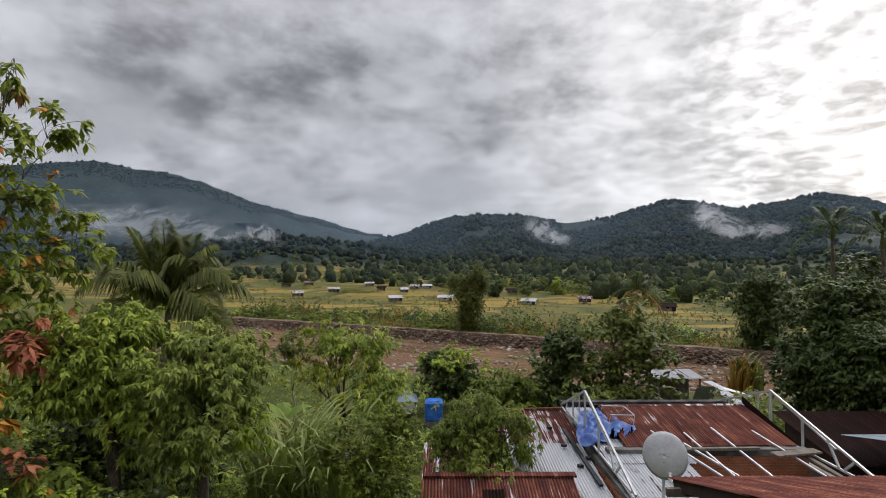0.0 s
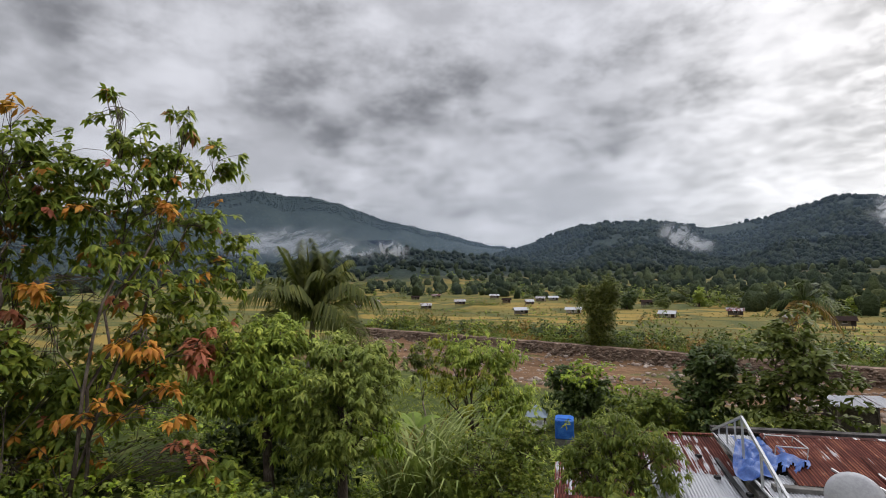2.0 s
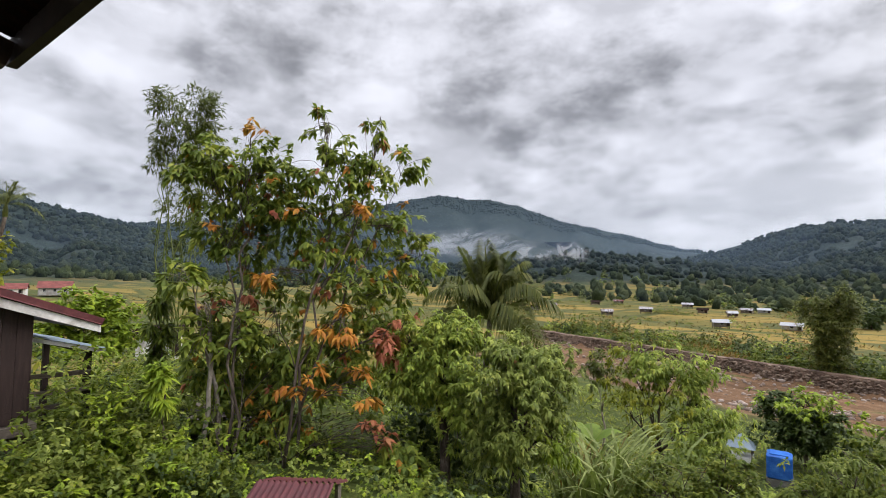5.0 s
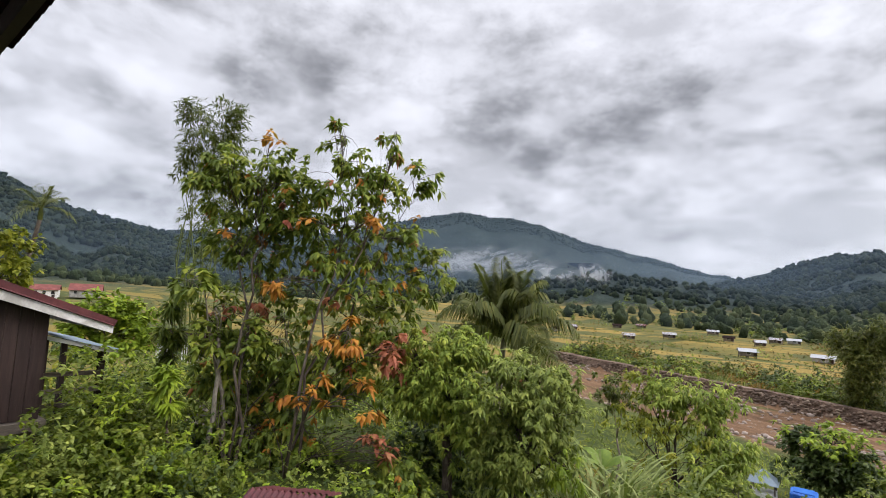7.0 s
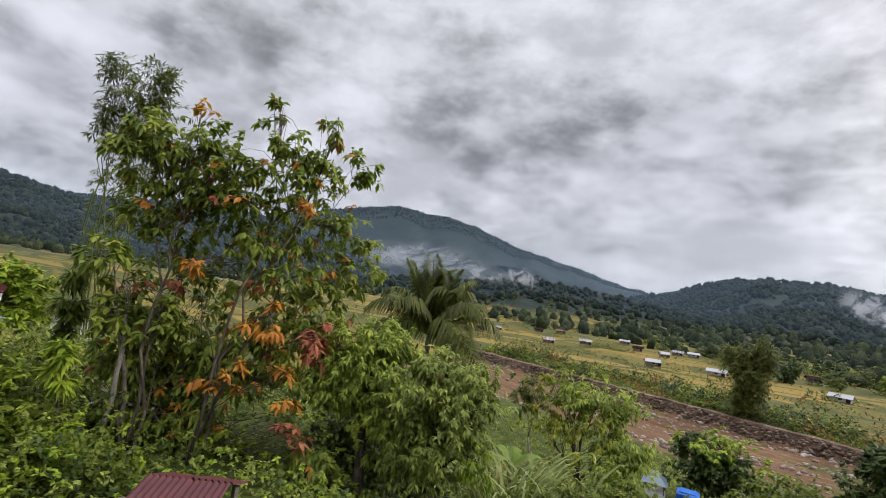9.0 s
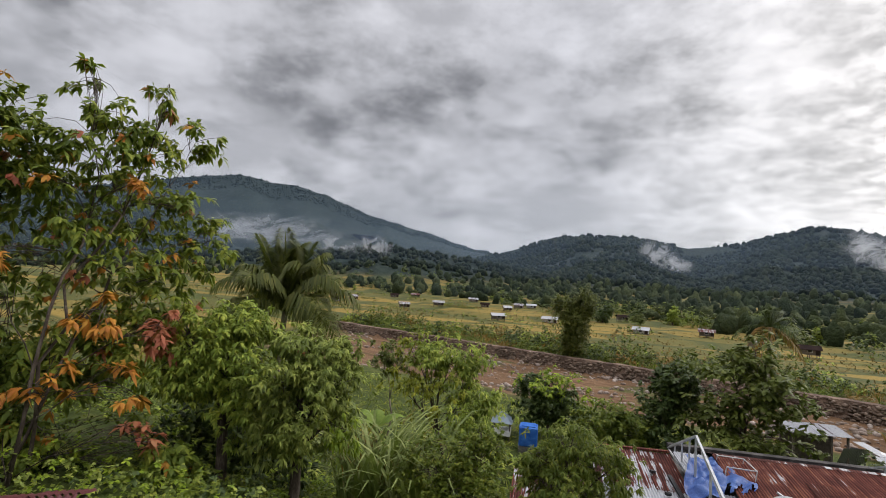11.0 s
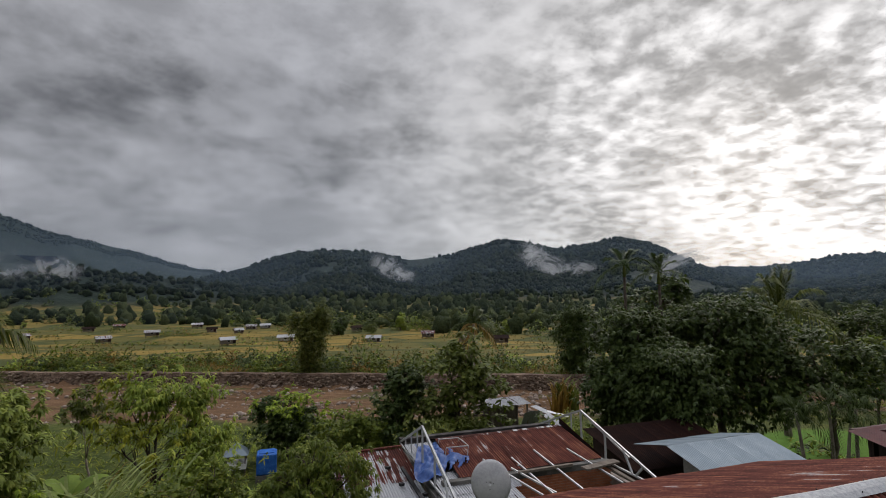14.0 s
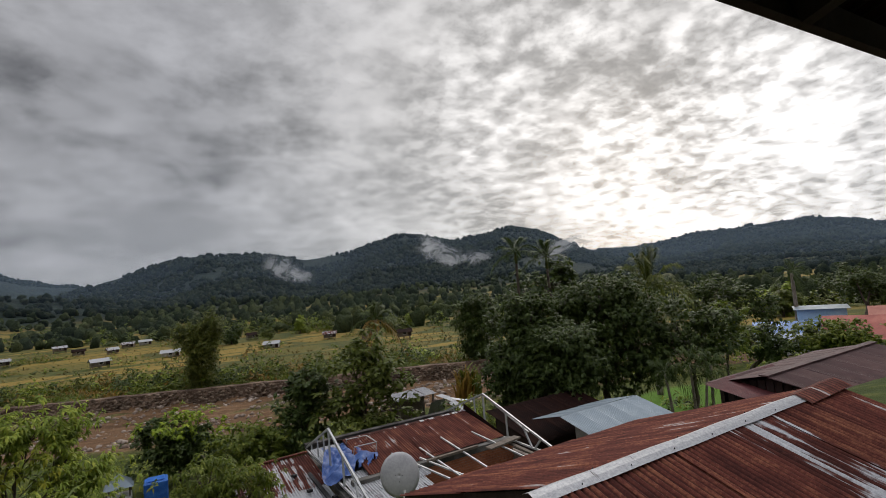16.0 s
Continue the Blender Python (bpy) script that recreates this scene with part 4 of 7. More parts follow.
def lean_to(name, label, x0, x1, y_hi, y_lo, z_hi, z_lo, mats, wall, courses=1, seed=2, base=None, overhang=0.25, sheet_w=0.8, kind="shed"):
    """A small building with one slope that falls from y_hi to y_lo."""
    rng = np.random.default_rng(seed)
    base = float(ground_height((x0 + x1) / 2, (y_hi + y_lo) / 2)) - 0.2 if base is None else base
    t = thing(name, pose(0, 0, 0), label, kind)
    roof_slope(t, (x0, y_hi, z_hi), (x1 - x0, 0, 0), (0, y_lo - y_hi, z_lo - z_hi), mats, courses=courses, rng=rng, sheet_w=sheet_w)
    g = 0.12
    ins = overhang
    ya, yb = min(y_hi, y_lo) + ins, max(y_hi, y_lo) - ins
    za = (z_lo if y_lo < y_hi else z_hi)
    zb = (z_hi if y_lo < y_hi else z_lo)
    box_part("wall", (x0 + ins, ya, base), (x1 - ins, ya + 0.1, za - g), wall, t)
    box_part("wall", (x0 + ins, yb - 0.1, base), (x1 - ins, yb, zb - g), wall, t)
    for x in (x0 + ins, x1 - ins - 0.1):
        s = Soup()
        v = [(x, ya + 0.1, base), (x, yb - 0.1, base), (x, yb - 0.1, zb - g - 0.04), (x, ya + 0.1, za - g - 0.02)]
        v += [(p[0] + 0.1, p[1], p[2]) for p in v]
        s.add(v, [(0, 1, 2, 3), (7, 6, 5, 4), (0, 4, 5, 1), (1, 5, 6, 2), (2, 6, 7, 3), (3, 7, 4, 0)])
        link("side_wall", s, wall, t)
    for f in (0.06, 0.5, 0.94):
        y, z = y_hi + (y_lo - y_hi) * f, z_hi + (z_lo - z_hi) * f
        bar("purlin", (x0 + 0.03, y, z - 0.06), (x1 - 0.03, y, z - 0.06), 0.05, OLD_WOOD, t, 0.07)
    return t


def build_neighbours():
    front = lean_to("front_shed", "shed with a half-rusted red corrugated roof", -0.45, 3.13, 11.9, 8.6, 3.80, 3.05, [RUST_STREAK, RUST_RED, RUST_STREAK], OLD_WOOD, seed=6, sheet_w=0.6)
    s = Soup()
    beam_into(s, (-0.5, 11.92, 3.83), (3.2, 11.92, 3.83), 0.22, 0.05)
    link("ridge_cap", s, RUST_RED, front, "rusted ridge cap")
    ob = new("patch_sheet", sheet_mesh(0.5, 0.9, RUST_DARK, seed=2))
    ob.parent = front
    ob.matrix_basis = plane_pose((1.4, 11.4, 3.72), (-1, 0, 0), (0, -1, -0.227))
    side = lean_to("zinc_shed", "lean-to with zinc sheets in front and rusted sheets behind", 1.9, 4.02, 14.5, 11.35, 3.66, 3.40, [ZINC], OLD_WOOD, seed=3, base=0.6, courses=2)
    roof_slope(side, (1.7, 16.9, 3.86), (2.4, 0, 0), (0, -2.5, -0.20), [RUST_HALF, RUST_STREAK], rng=np.random.default_rng(12))
    bar("batten", (3.72, 15.2, 3.80), (3.85, 12.0, 3.53), 0.10, BLACK, side, 0.06)
    bar("batten", (1.75, 16.85, 3.90), (4.1, 16.95, 3.92), 0.12, RUST_RED, side, 0.05)
    for x, y, z in ((3.45, 14.1, 3.70), (3.95, 13.4, 3.62), (3.62, 13.0, 3.58), (3.3, 15.3, 3.80)):
        s = Soup()
        box_into(s, (-0.07, -0.05, -0.02), (0.07, 0.05, 0.05), pose(x, y, z, 4, 6, 30))
        link("weight_stone", s, BLACK, side)
    dark = lean_to("dark_rust_shed", "long shed with a nearly black rusted roof", 11.6, 16.6, 17.3, 14.2, 3.70, 3.05, [RUST_DARK], DARK_WOOD, seed=7)
    # zinc roofs of the huts behind
    t = lean_to("blue_roof_shed", "shed with a clean pale blue-grey metal roof", 12.0, 15.9, 13.2, 11.6, 4.14, 3.74, [BLUE_ROOF], PALE_WALL, seed=8, overhang=0.3)
    roof_slope(t, (12.0, 13.22, 4.14), (3.9, 0, 0), (0, 1.6, -0.4), [BLUE_ROOF])
    # maroon-brown roofed houses on the right
    h = thing("brown_roof_house", pose(0, 0, 0), "old wooden house with weathered brown metal roofs", "house")
    rng = np.random.default_rng(9)
    roof_slope(h, (17.9, 9.4, 4.98), (8.5, 0, 0), (0, -7.5, -1.58), [BROWN_ROOF], courses=1, rng=rng, sheet_w=1.0)
    roof_slope(h, (17.9, 9.4, 4.98), (8.5, 0, 0), (0, 2.2, -0.5), [BROWN_ROOF], rng=rng, sheet_w=1.0)
    roof_slope(h, (16.8, 10.9, 4.72), (4.5, 0, 0), (0, -2.6, -0.55), [MAROON, BROWN_ROOF], rng=rng, sheet_w=0.9)
    bar("ridge_cap", (17.8, 9.4, 5.01), (26.5, 9.4, 5.01), 0.3, BROWN_ROOF, h, 0.05)
    for lo, hi in (((18.2, 2.5, 1.0), (26.0, 2.65, 3.40)), ((18.2, 11.1, 1.0), (26.0, 11.25, 4.4)), ((18.2, 2.65, 1.0), (18.35, 11.1, 3.40)), ((25.85, 2.65, 1.0), (26.0, 11.1, 3.40))):
        box_part("wall", lo, hi, DARK_WOOD, h)
    for i in range(30):
        y = 2.7 + i * 0.28
        bar("wall_board", (18.18, y, 1.2), (18.18, y, 4.85 - 0.211 * abs(9.4 - y)), 0.02, DARK_WOOD, h, 0.24)
    # dark plank house on the slope
    h = thing("plank_house", pose(0, 0, 0), "dark-stained plank house with a maroon roof and white fascia", "house")
    zc = 8.02
    roof_slope(h, (-10.35, 0.0, zc + 4.15 * 0.385), (-5.5, 0, 0), (0, 4.15, -4.15 * 0.385), [MAROON], courses=1, sheet_w=0.9)
    roof_slope(h, (-10.35, 0.0, zc + 4.15 * 0.385), (-5.5, 0, 0), (0, -4.15, -4.15 * 0.385), [MAROON], sheet_w=0.9)
    s = Soup()
    v = [(-10.36, 4.16, zc - 0.15), (-10.36, 4.16, zc - 0.02), (-10.36, 0, zc + 1.56), (-10.36, 0, zc + 1.36), (-10.40, 4.16, zc - 0.15), (-10.40, 4.16, zc - 0.02), (-10.40, 0, zc + 1.56), (-10.40, 0, zc + 1.36)]
    s.add(v, [(0, 1, 2, 3), (7, 6, 5, 4), (0, 4, 5, 1), (1, 5, 6, 2), (2, 6, 7, 3), (3, 7, 4, 0)])
    link("fascia", s, WHITE_PAINT, h, "white painted fascia board")
    bar("verge_cap", (-10.35, 4.18, zc + 0.04), (-10.35, 0, zc + 1.68), 0.05, MAROON, h, 0.13, "maroon verge trim")
    bar("eave_board", (-10.40, 4.14, zc - 0.07), (-15.8, 4.14, zc - 0.07), 0.025, WHITE_PAINT, h, 0.12)
    box_part("wall", (-15.5, 3.14, 6.35), (-10.68, 3.26, 8.2), DARK_WOOD, h)
    for i in range(24):
        y = 3.13 - i * 0.19
        hi = min(zc + (4.15 - y) * 0.385 - 0.12, 9.55)
        s = Soup()
        box_into(s, (-10.68, y - 0.092, 6.42), (-10.655 + 0.006 * (i % 2), y + 0.092, hi))
        link("wall_board", s, DARK_WOOD, h)
    box_part("floor_beam", (-15.5, -2.0, 6.24), (-10.52, 3.34, 6.40), OLD_WOOD, h, "pale weathered floor beam")
    for x in (-10.8, -13.0, -15.2):
        for y in (-1.5, 3.1):
            bar("stilt", (x, y, float(ground_height(x, y)) - 0.1), (x, y, 6.25), 0.16, OLD_WOOD, h)
    t = thing("open_lean_to", pose(0, 0, 0), "open timber lean-to with a grey metal roof beside the plank house", "shed")
    roof_slope(t, (-15.5, 3.55, 7.72), (3.1, 0, 0), (0, 1.45, -0.42), [BLUE_ROOF], sheet_w=0.8)
    bar("eave_board", (-12.40, 3.55, 7.66), (-12.40, 5.0, 7.24), 0.03, WHITE_PAINT, t, 0.08)
    for y, z in ((3.7, 7.6), (4.75, 7.28)):
        for x in (-12.6, -15.2):
            bar("post", (x, y, float(ground_height(x, y)) - 0.1), (x, y, z), 0.12, DARK_WOOD, t)
        bar("beam", (-12.5, y, z - 0.03), (-15.3, y, z - 0.03), 0.07, DARK_WOOD, t, 0.1)
    for z in (6.2, 6.5, 6.85):
        bar("rail", (-12.55, 3.6, z), (-12.5, 4.8, z - 0.03), 0.05, OLD_WOOD, t, 0.09)
    # little roof below the balcony
    t = thing("low_canopy", pose(-4.75, 4.75, 6.2), "small maroon sheet canopy among the shrubs", "canopy")
    roof_slope(t, (0, 0.0, 0.16), (-0.8, -0.5, 0), (0.22, -0.55, -0.16), [MAROON], sheet_w=0.5)
    roof_slope(t, (0, 0.0, 0.16), (-0.8, -0.5, 0), (-0.3, 0.5, -0.2), [MAROON], sheet_w=0.5)
    for px, py in ((0.1, -0.4), (-0.25, 0.3), (-0.8, -0.8)):
        bar("post", (px, py, -1.6), (px, py, -0.02), 0.06, OLD_WOOD, t)


build_neighbours()


def house_small(name, label, x, y, turn, w, d, h, rise, wall, roof, group="", base=None, windows=0, stilts=0.0, category="house", open_front=False):
    """A small gabled building with separate walls, roof slopes, door and windows."""
    z = float(ground_height(x, y)) if base is None else base
    t = thing(name, pose(x, y, z, 0, 0, turn), label, category, group)
    b = stilts
    if stilts:
        for sx in (-1, 0, 1):
            for sy in (-1, 1):
                bar("stilt", (sx * (w / 2 - 0.1), sy * (d / 2 - 0.1), -0.6), (sx * (w / 2 - 0.1), sy * (d / 2 - 0.1), b), 0.12, OLD_WOOD, t)
        box_part("floor", (-w / 2, -d / 2, b - 0.1), (w / 2, d / 2, b), OLD_WOOD, t)
    for lo, hi in (((-w / 2, -d / 2, b - 0.3 * (not stilts)), (w / 2, -d / 2 + 0.1, b + h)), ((-w / 2, d / 2 - 0.1, b), (w / 2, d / 2, b + h))):
        box_part("wall", lo, hi, wall, t)
    for sx in (-1, 1):
        s = Soup()
        x0, x1 = sorted((sx * w / 2, sx * (w / 2 - 0.1)))
        v = [(xx, yy, zz) for xx in (x0, x1) for yy, zz in ((-d / 2 + 0.1, b), (d / 2 - 0.1, b), (d / 2 - 0.1, b + h), (0, b + h + rise * 0.95), (-d / 2 + 0.1, b + h))]
        s.add(v, [(0, 1, 2, 3, 4), (9, 8, 7, 6, 5), (0, 5, 6, 1), (1, 6, 7, 2), (2, 7, 8, 3), (3, 8, 9, 4), (4, 9, 5, 0)])
        link("gable_wall", s, wall, t)
    o = 0.35
    k = rise / (d / 2)
    for sy in (-1, 1):
        s = Soup()
        y1, z1, zt = sy * (d / 2 + o), b + h - o * k + 0.06, b + h + rise + 0.06
        v = [(-w / 2 - o, 0, zt), (w / 2 + o, 0, zt), (w / 2 + o, y1, z1), (-w / 2 - o, y1, z1)]
        v += [(p[0], p[1], p[2] - 0.05) for p in v]
        s.add(v, [(0, 1, 2, 3), (7, 6, 5, 4), (0, 4, 5, 1), (1, 5, 6, 2), (2, 6, 7, 3), (3, 7, 4, 0)])
        link("roof_slope", s, roof, t)
    for i in range(windows):
        xx = -w / 2 + w * (i + 0.6) / (windows + 0.2)
        for sy in (-1,):
            w_ob = box_part("window", (xx - 0.35, sy * d / 2 - 0.03, b + h * 0.40), (xx + 0.35, sy * d / 2 + 0.02, b + h * 0.80), GLASS_DARK, t)
            box_part("sill", (xx - 0.42, sy * d / 2 - 0.09, b + h * 0.36), (xx + 0.42, sy * d / 2 - 0.002, b + h * 0.395), WHITE_PAINT, w_ob)
            for q in (-0.39, 0.35):
                box_part("jamb", (xx + q, sy * d / 2 - 0.05, b + h * 0.40), (xx + q + 0.04, sy * d / 2 - 0.002, b + h * 0.80), WHITE_PAINT, w_ob)
    d_ob = box_part("door", (w * 0.28, -d / 2 - 0.03, b), (w * 0.28 + 0.7, -d / 2 + 0.02, b + min(h * 0.9, 1.9)), DARK_WOOD, t)
    box_part("door_handle", (w * 0.28 + 0.58, -d / 2 - 0.07, b + 0.8), (w * 0.28 + 0.63, -d / 2 - 0.031, b + 0.92), STEEL, d_ob)
    return t


def place(az, dist):
    return dist * math.sin(radians(az)), dist * math.cos(radians(az))


def build_far_houses():
    # farm huts among the paddies: bearing, distance, width, roof, wall, storeys on stilts
    for az, dist, w, turn, roof, wall, st in (
            (-5.6, 128, 4.0, 12, ZINC, PALE_WALL, 0.6), (0.3, 134, 4.6, -5, ZINC, PALE_WALL, 0.3), (10.0, 124, 4.0, -10, ZINC, PALE_WALL, 0.2),
            (-22.5, 190, 3.4, 25, RUST_HALF, PALE_WALL, 0.5), (-16.6, 150, 3.6, 10, RUST_HALF, OLD_WOOD, 0.8), (-12.6, 170, 4.4, 0, RUST_HALF, OLD_WOOD, 0.8),
            (-4.6, 168, 3.0, 15, RUST_HALF, PALE_WALL, 0.5), (-3.3, 190, 4.0, -15, RUST_HALF, OLD_WOOD, 0.5), (-1.9, 196, 4.2, 5, ZINC, PALE_WALL, 0.4),
            (-17.8, 215, 4.2, 0, RUST_DARK, OLD_WOOD, 0.5), (-24.4, 168, 2.6, 30, RUST_DARK, PALE_WALL, 0.4), (-15.4, 230, 4.6, 5, RUST_HALF, OLD_WOOD, 0.5),
            (-8.6, 210, 4.4, 5, RUST_HALF, OLD_WOOD, 0.8), (14.3, 190, 4.4, 8, RUST_DARK, OLD_WOOD, 0.4), (24.6, 108, 3.6, 10, RUST_DARK, OLD_WOOD, 0.8),
            (35.0, 84, 2.6, -5, RUST_HALF, PALE_WALL, 0.3), (16.2, 132, 3.8, 0, RUST_HALF, OLD_WOOD, 0.5), (8.0, 160, 3.6, 20, RUST_DARK, OLD_WOOD, 0.6),
            (20.5, 118, 3.0, 30, RUST_HALF, OLD_WOOD, 0.5), (-7.2, 180, 3.4, -8, RUST_DARK, OLD_WOOD, 0.5)):
        x, y = place(az, dist)
        tone = {"zinc_sheet": "grey zinc", "patchy_zinc_sheet": "patchy rusted", "dark_rusted_sheet": "dark rusted"}[roof.name]
        house_small("farm_hut", "small farm hut with a %s roof in the paddies" % tone, x, y, -az + turn, w * 0.8, w * 0.55, 0.95, 0.5, OLD_WOOD if st > 0.45 else wall, roof, "farm huts", stilts=st, windows=1, category="hut")
    x, y = place(66.9, 71)
    t = house_small("blue_house", "two-storey light blue house with a flat-pitched roof", x, y, -62, 4.4, 4.2, 5.6, 0.22, BLUE_WALL, BLUE_ROOF, base=-2.8, windows=3)
    x, y = place(64.6, 66)
    house_small("blue_roof_house", "low house with a bright blue metal roof", x, y, -60, 6.5, 6, 2.6, 0.9, PALE_WALL, surface("blue_painted_roof", [(0, (0.05, 0.12, 0.28)), (0.5, (0.09, 0.18, 0.38)), (1, (0.15, 0.26, 0.46))], 0.6, 10, 0.5, 0.1), base=-1.7, windows=2)
    x, y = place(73.4, 57)
    house_small("red_roof_house", "house with a large faded red roof", x, y, -70, 12, 7, 2.8, 1.5, PALE_WALL, RED_ROOF, base=-1.1, windows=3)
    x, y = place(74.5, 66)
    house_small("red_roof_house", "house with a pale salmon red roof", x, y, -70, 9, 6, 3.6, 1.3, PALE_WALL, SALMON_ROOF, base=-1.7, windows=3)
    x, y = place(64.4, 58)
    house_small("white_house", "pale house with a grey roof behind the trees", x, y, -60, 5, 5, 2.5, 0.8, WHITE_PAINT, BLUE_ROOF, base=-1.8, windows=2)
    x, y = place(-73.4, 180)
    house_small("red_roof_house", "white-walled house with a red roof across the valley", x, y, 70, 7.5, 7, 1.9, 1.7, PALE_WALL, DULL_RED, base=3.0, windows=3)
    x, y = place(-76.4, 176)
    house_small("red_roof_house", "white-walled house with a dull red roof", x, y, 70, 6, 5, 2.2, 1.3, WHITE_PAINT, DULL_RED, base=2.6, windows=3)
    x, y = place(-64.5, 46)
    house_small("white_hut", "small white-walled hut with a rusted roof", x, y, 55, 3.0, 2.6, 1.7, 0.6, WHITE_PAINT, RUST_DARK, base=2.5, windows=1, category="hut")
    # riverside hut with zinc roof and loose sheets
    t = thing("riverside_hut", pose(14.4, 30.8, 0), "low riverside shelter with a pale zinc roof", "hut")
    roof_slope(t, (-1.4, 0.9, 1.95), (2.9, 0, 0.05), (0, -1.9, -0.15), [ZINC], sheet_w=0.75)
    for px, py in ((-1.2, -0.8), (1.3, -0.8), (-1.2, 0.7), (1.3, 0.7)):
        bar("post", (px, py, -0.6), (px, py, 1.86), 0.09, OLD_WOOD, t)
    box_part("wall", (-1.2, 0.72, -0.3), (1.3, 0.78, 1.7), OLD_WOOD, t)
    for i, (px, py, a) in enumerate(((15.3, 29.6, 12), (15.75, 29.9, -8))):
        ob = tagged(new("leaning_sheet", sheet_mesh(0.8, 1.6, ZINC, seed=i)), "zinc sheet leaning against the riverside shelter", "metal sheet")
        ob.matrix_basis = pose(px, py, 1.35, 0, 0, a) @ pose(0, 0, 0, -65, 0, 0)
    for i, (px, py, a) in enumerate(((18.6, 32.5, 25), (19.5, 31.0, 60), (17.6, 29.8, 5))):
        ob = tagged(new("loose_zinc_sheet", sheet_mesh(0.8, 1.6, ZINC, seed=i)), "zinc sheet lying on the ground by the river", "metal sheet")
        ob.matrix_basis = pose(px, py, float(ground_height(px, py)) + 0.35, 12, 4, a)
    # blue water tank, and the canopy beside it
    t = thing("water_tank", pose(-0.52, 27.0, float(ground_height(-0.52, 27.0))), "square blue plastic water tank on a block stand", "water tank")
    box_part("tank", (-0.48, -0.45, 0.35), (0.48, 0.45, 1.35), BLUE_PLASTIC, t, bevel=0.05)
    box_part("stand", (-0.5, -0.48, -0.2), (0.5, 0.48, 0.34), CONCRETE, t)
    box_part("lid", (-0.36, -0.34, 1.352), (0.36, 0.34, 1.40), BLUE_PLASTIC, t, bevel=0.015)
    for i in range(4):
        box_part("rib", (-0.40 + i * 0.22, -0.475, 0.42), (-0.32 + i * 0.22, -0.452, 1.28), BLUE_PLASTIC, t)
    t = thing("small_canopy", pose(-2.05, 28.4, float(ground_height(-2.05, 28.4))), "small pale canopy with a peaked blue-grey top", "canopy")
    for px in (-0.45, 0.45):
        for py in (-0.45, 0.45):
            bar("post", (px, py, -0.2), (px, py, 1.0), 0.06, OLD_WOOD, t)
    s = Soup()
    s.add([(-0.6, -0.6, 1.0), (0.6, -0.6, 1.0), (0.6, 0.6, 1.0), (-0.6, 0.6, 1.0), (0, 0, 1.55), (0, 0, 1.0)], [(0, 1, 4), (1, 2, 4), (2, 3, 4), (3, 0, 4), (3, 2, 1, 0)])
    link("top", s, BLUE_ROOF, t)
    box_part("counter", (-0.5, -0.5, 0.3), (0.5, 0.5, 0.55), WHITE_PAINT, t)
    # barrel and white chairs by the front shed
    t = thing("blue_barrel", pose(-0.75, 11.0, 2.3), "blue plastic barrel standing by the shed", "barrel")
    s = Soup()
    tube_into(s, [(0, 0, 0), (0, 0, 0.05), (0, 0, 0.3), (0, 0, 0.33), (0, 0, 0.6), (0, 0, 0.63), (0, 0, 0.86), (0, 0, 0.9)], [0.24, 0.27, 0.28, 0.30, 0.30, 0.28, 0.27, 0.24], 18)
    link("drum", s, BLUE_PLASTIC, t)
    box_part("pallet", (-0.35, -0.35, -1.0), (0.35, 0.35, -0.005), CONCRETE, t)
    # tiled store behind the shrub
    lean_to("old_store", "small dark open store with a patched roof", -0.6, 1.6, 17.0, 14.6, 2.75, 2.45, [RUST_DARK, RUST_HALF], OLD_WOOD, seed=15)
    t = thing("white_awning", pose(20.2, 24.3, float(ground_height(20.2, 24.3))), "bright white awning seen between the dark trees", "awning")
    s = Soup()
    s.add([(-0.8, -0.4, 1.7), (0.8, -0.4, 1.75), (0.9, 0.5, 2.5), (-0.7, 0.5, 2.45)], [(0, 1, 2, 3)])
    link("cloth", s, WHITE_PAINT, t)
    for px in (-0.7, 0.8):
        bar("post", (px, 0.45, -0.2), (px, 0.45, 2.44), 0.05, STEEL, t)
        bar("post", (px, -0.38, -0.2), (px, -0.38, 1.69), 0.05, STEEL, t)
    # stacked old boards below the tree
    t = thing("board_pile", pose(-11.3, 6.9, float(ground_height(-11.3, 6.9))), "heap of dark weathered boards under the trees", "board pile")
    rng = np.random.default_rng(2)
    for i in range(22):
        a = float(rng.uniform(-30, 40))
        s = Soup()
        box_into(s, (-1.0, -0.09, -0.012), (1.0, 0.09, 0.012), pose(float(rng.uniform(-0.6, 0.6)), float(rng.uniform(-0.5, 0.5)), 0.05 + i * 0.022, float(rng.uniform(-6, 6)), float(rng.uniform(-6, 6)), a))
        link("board", s, OLD_WOOD if i % 3 else DARK_WOOD, t)


build_far_houses()

# ---------------------------------------------------------------- plants


def unit(v):
    return v / np.maximum(np.linalg.norm(v, axis=-1, keepdims=True), 1e-9)


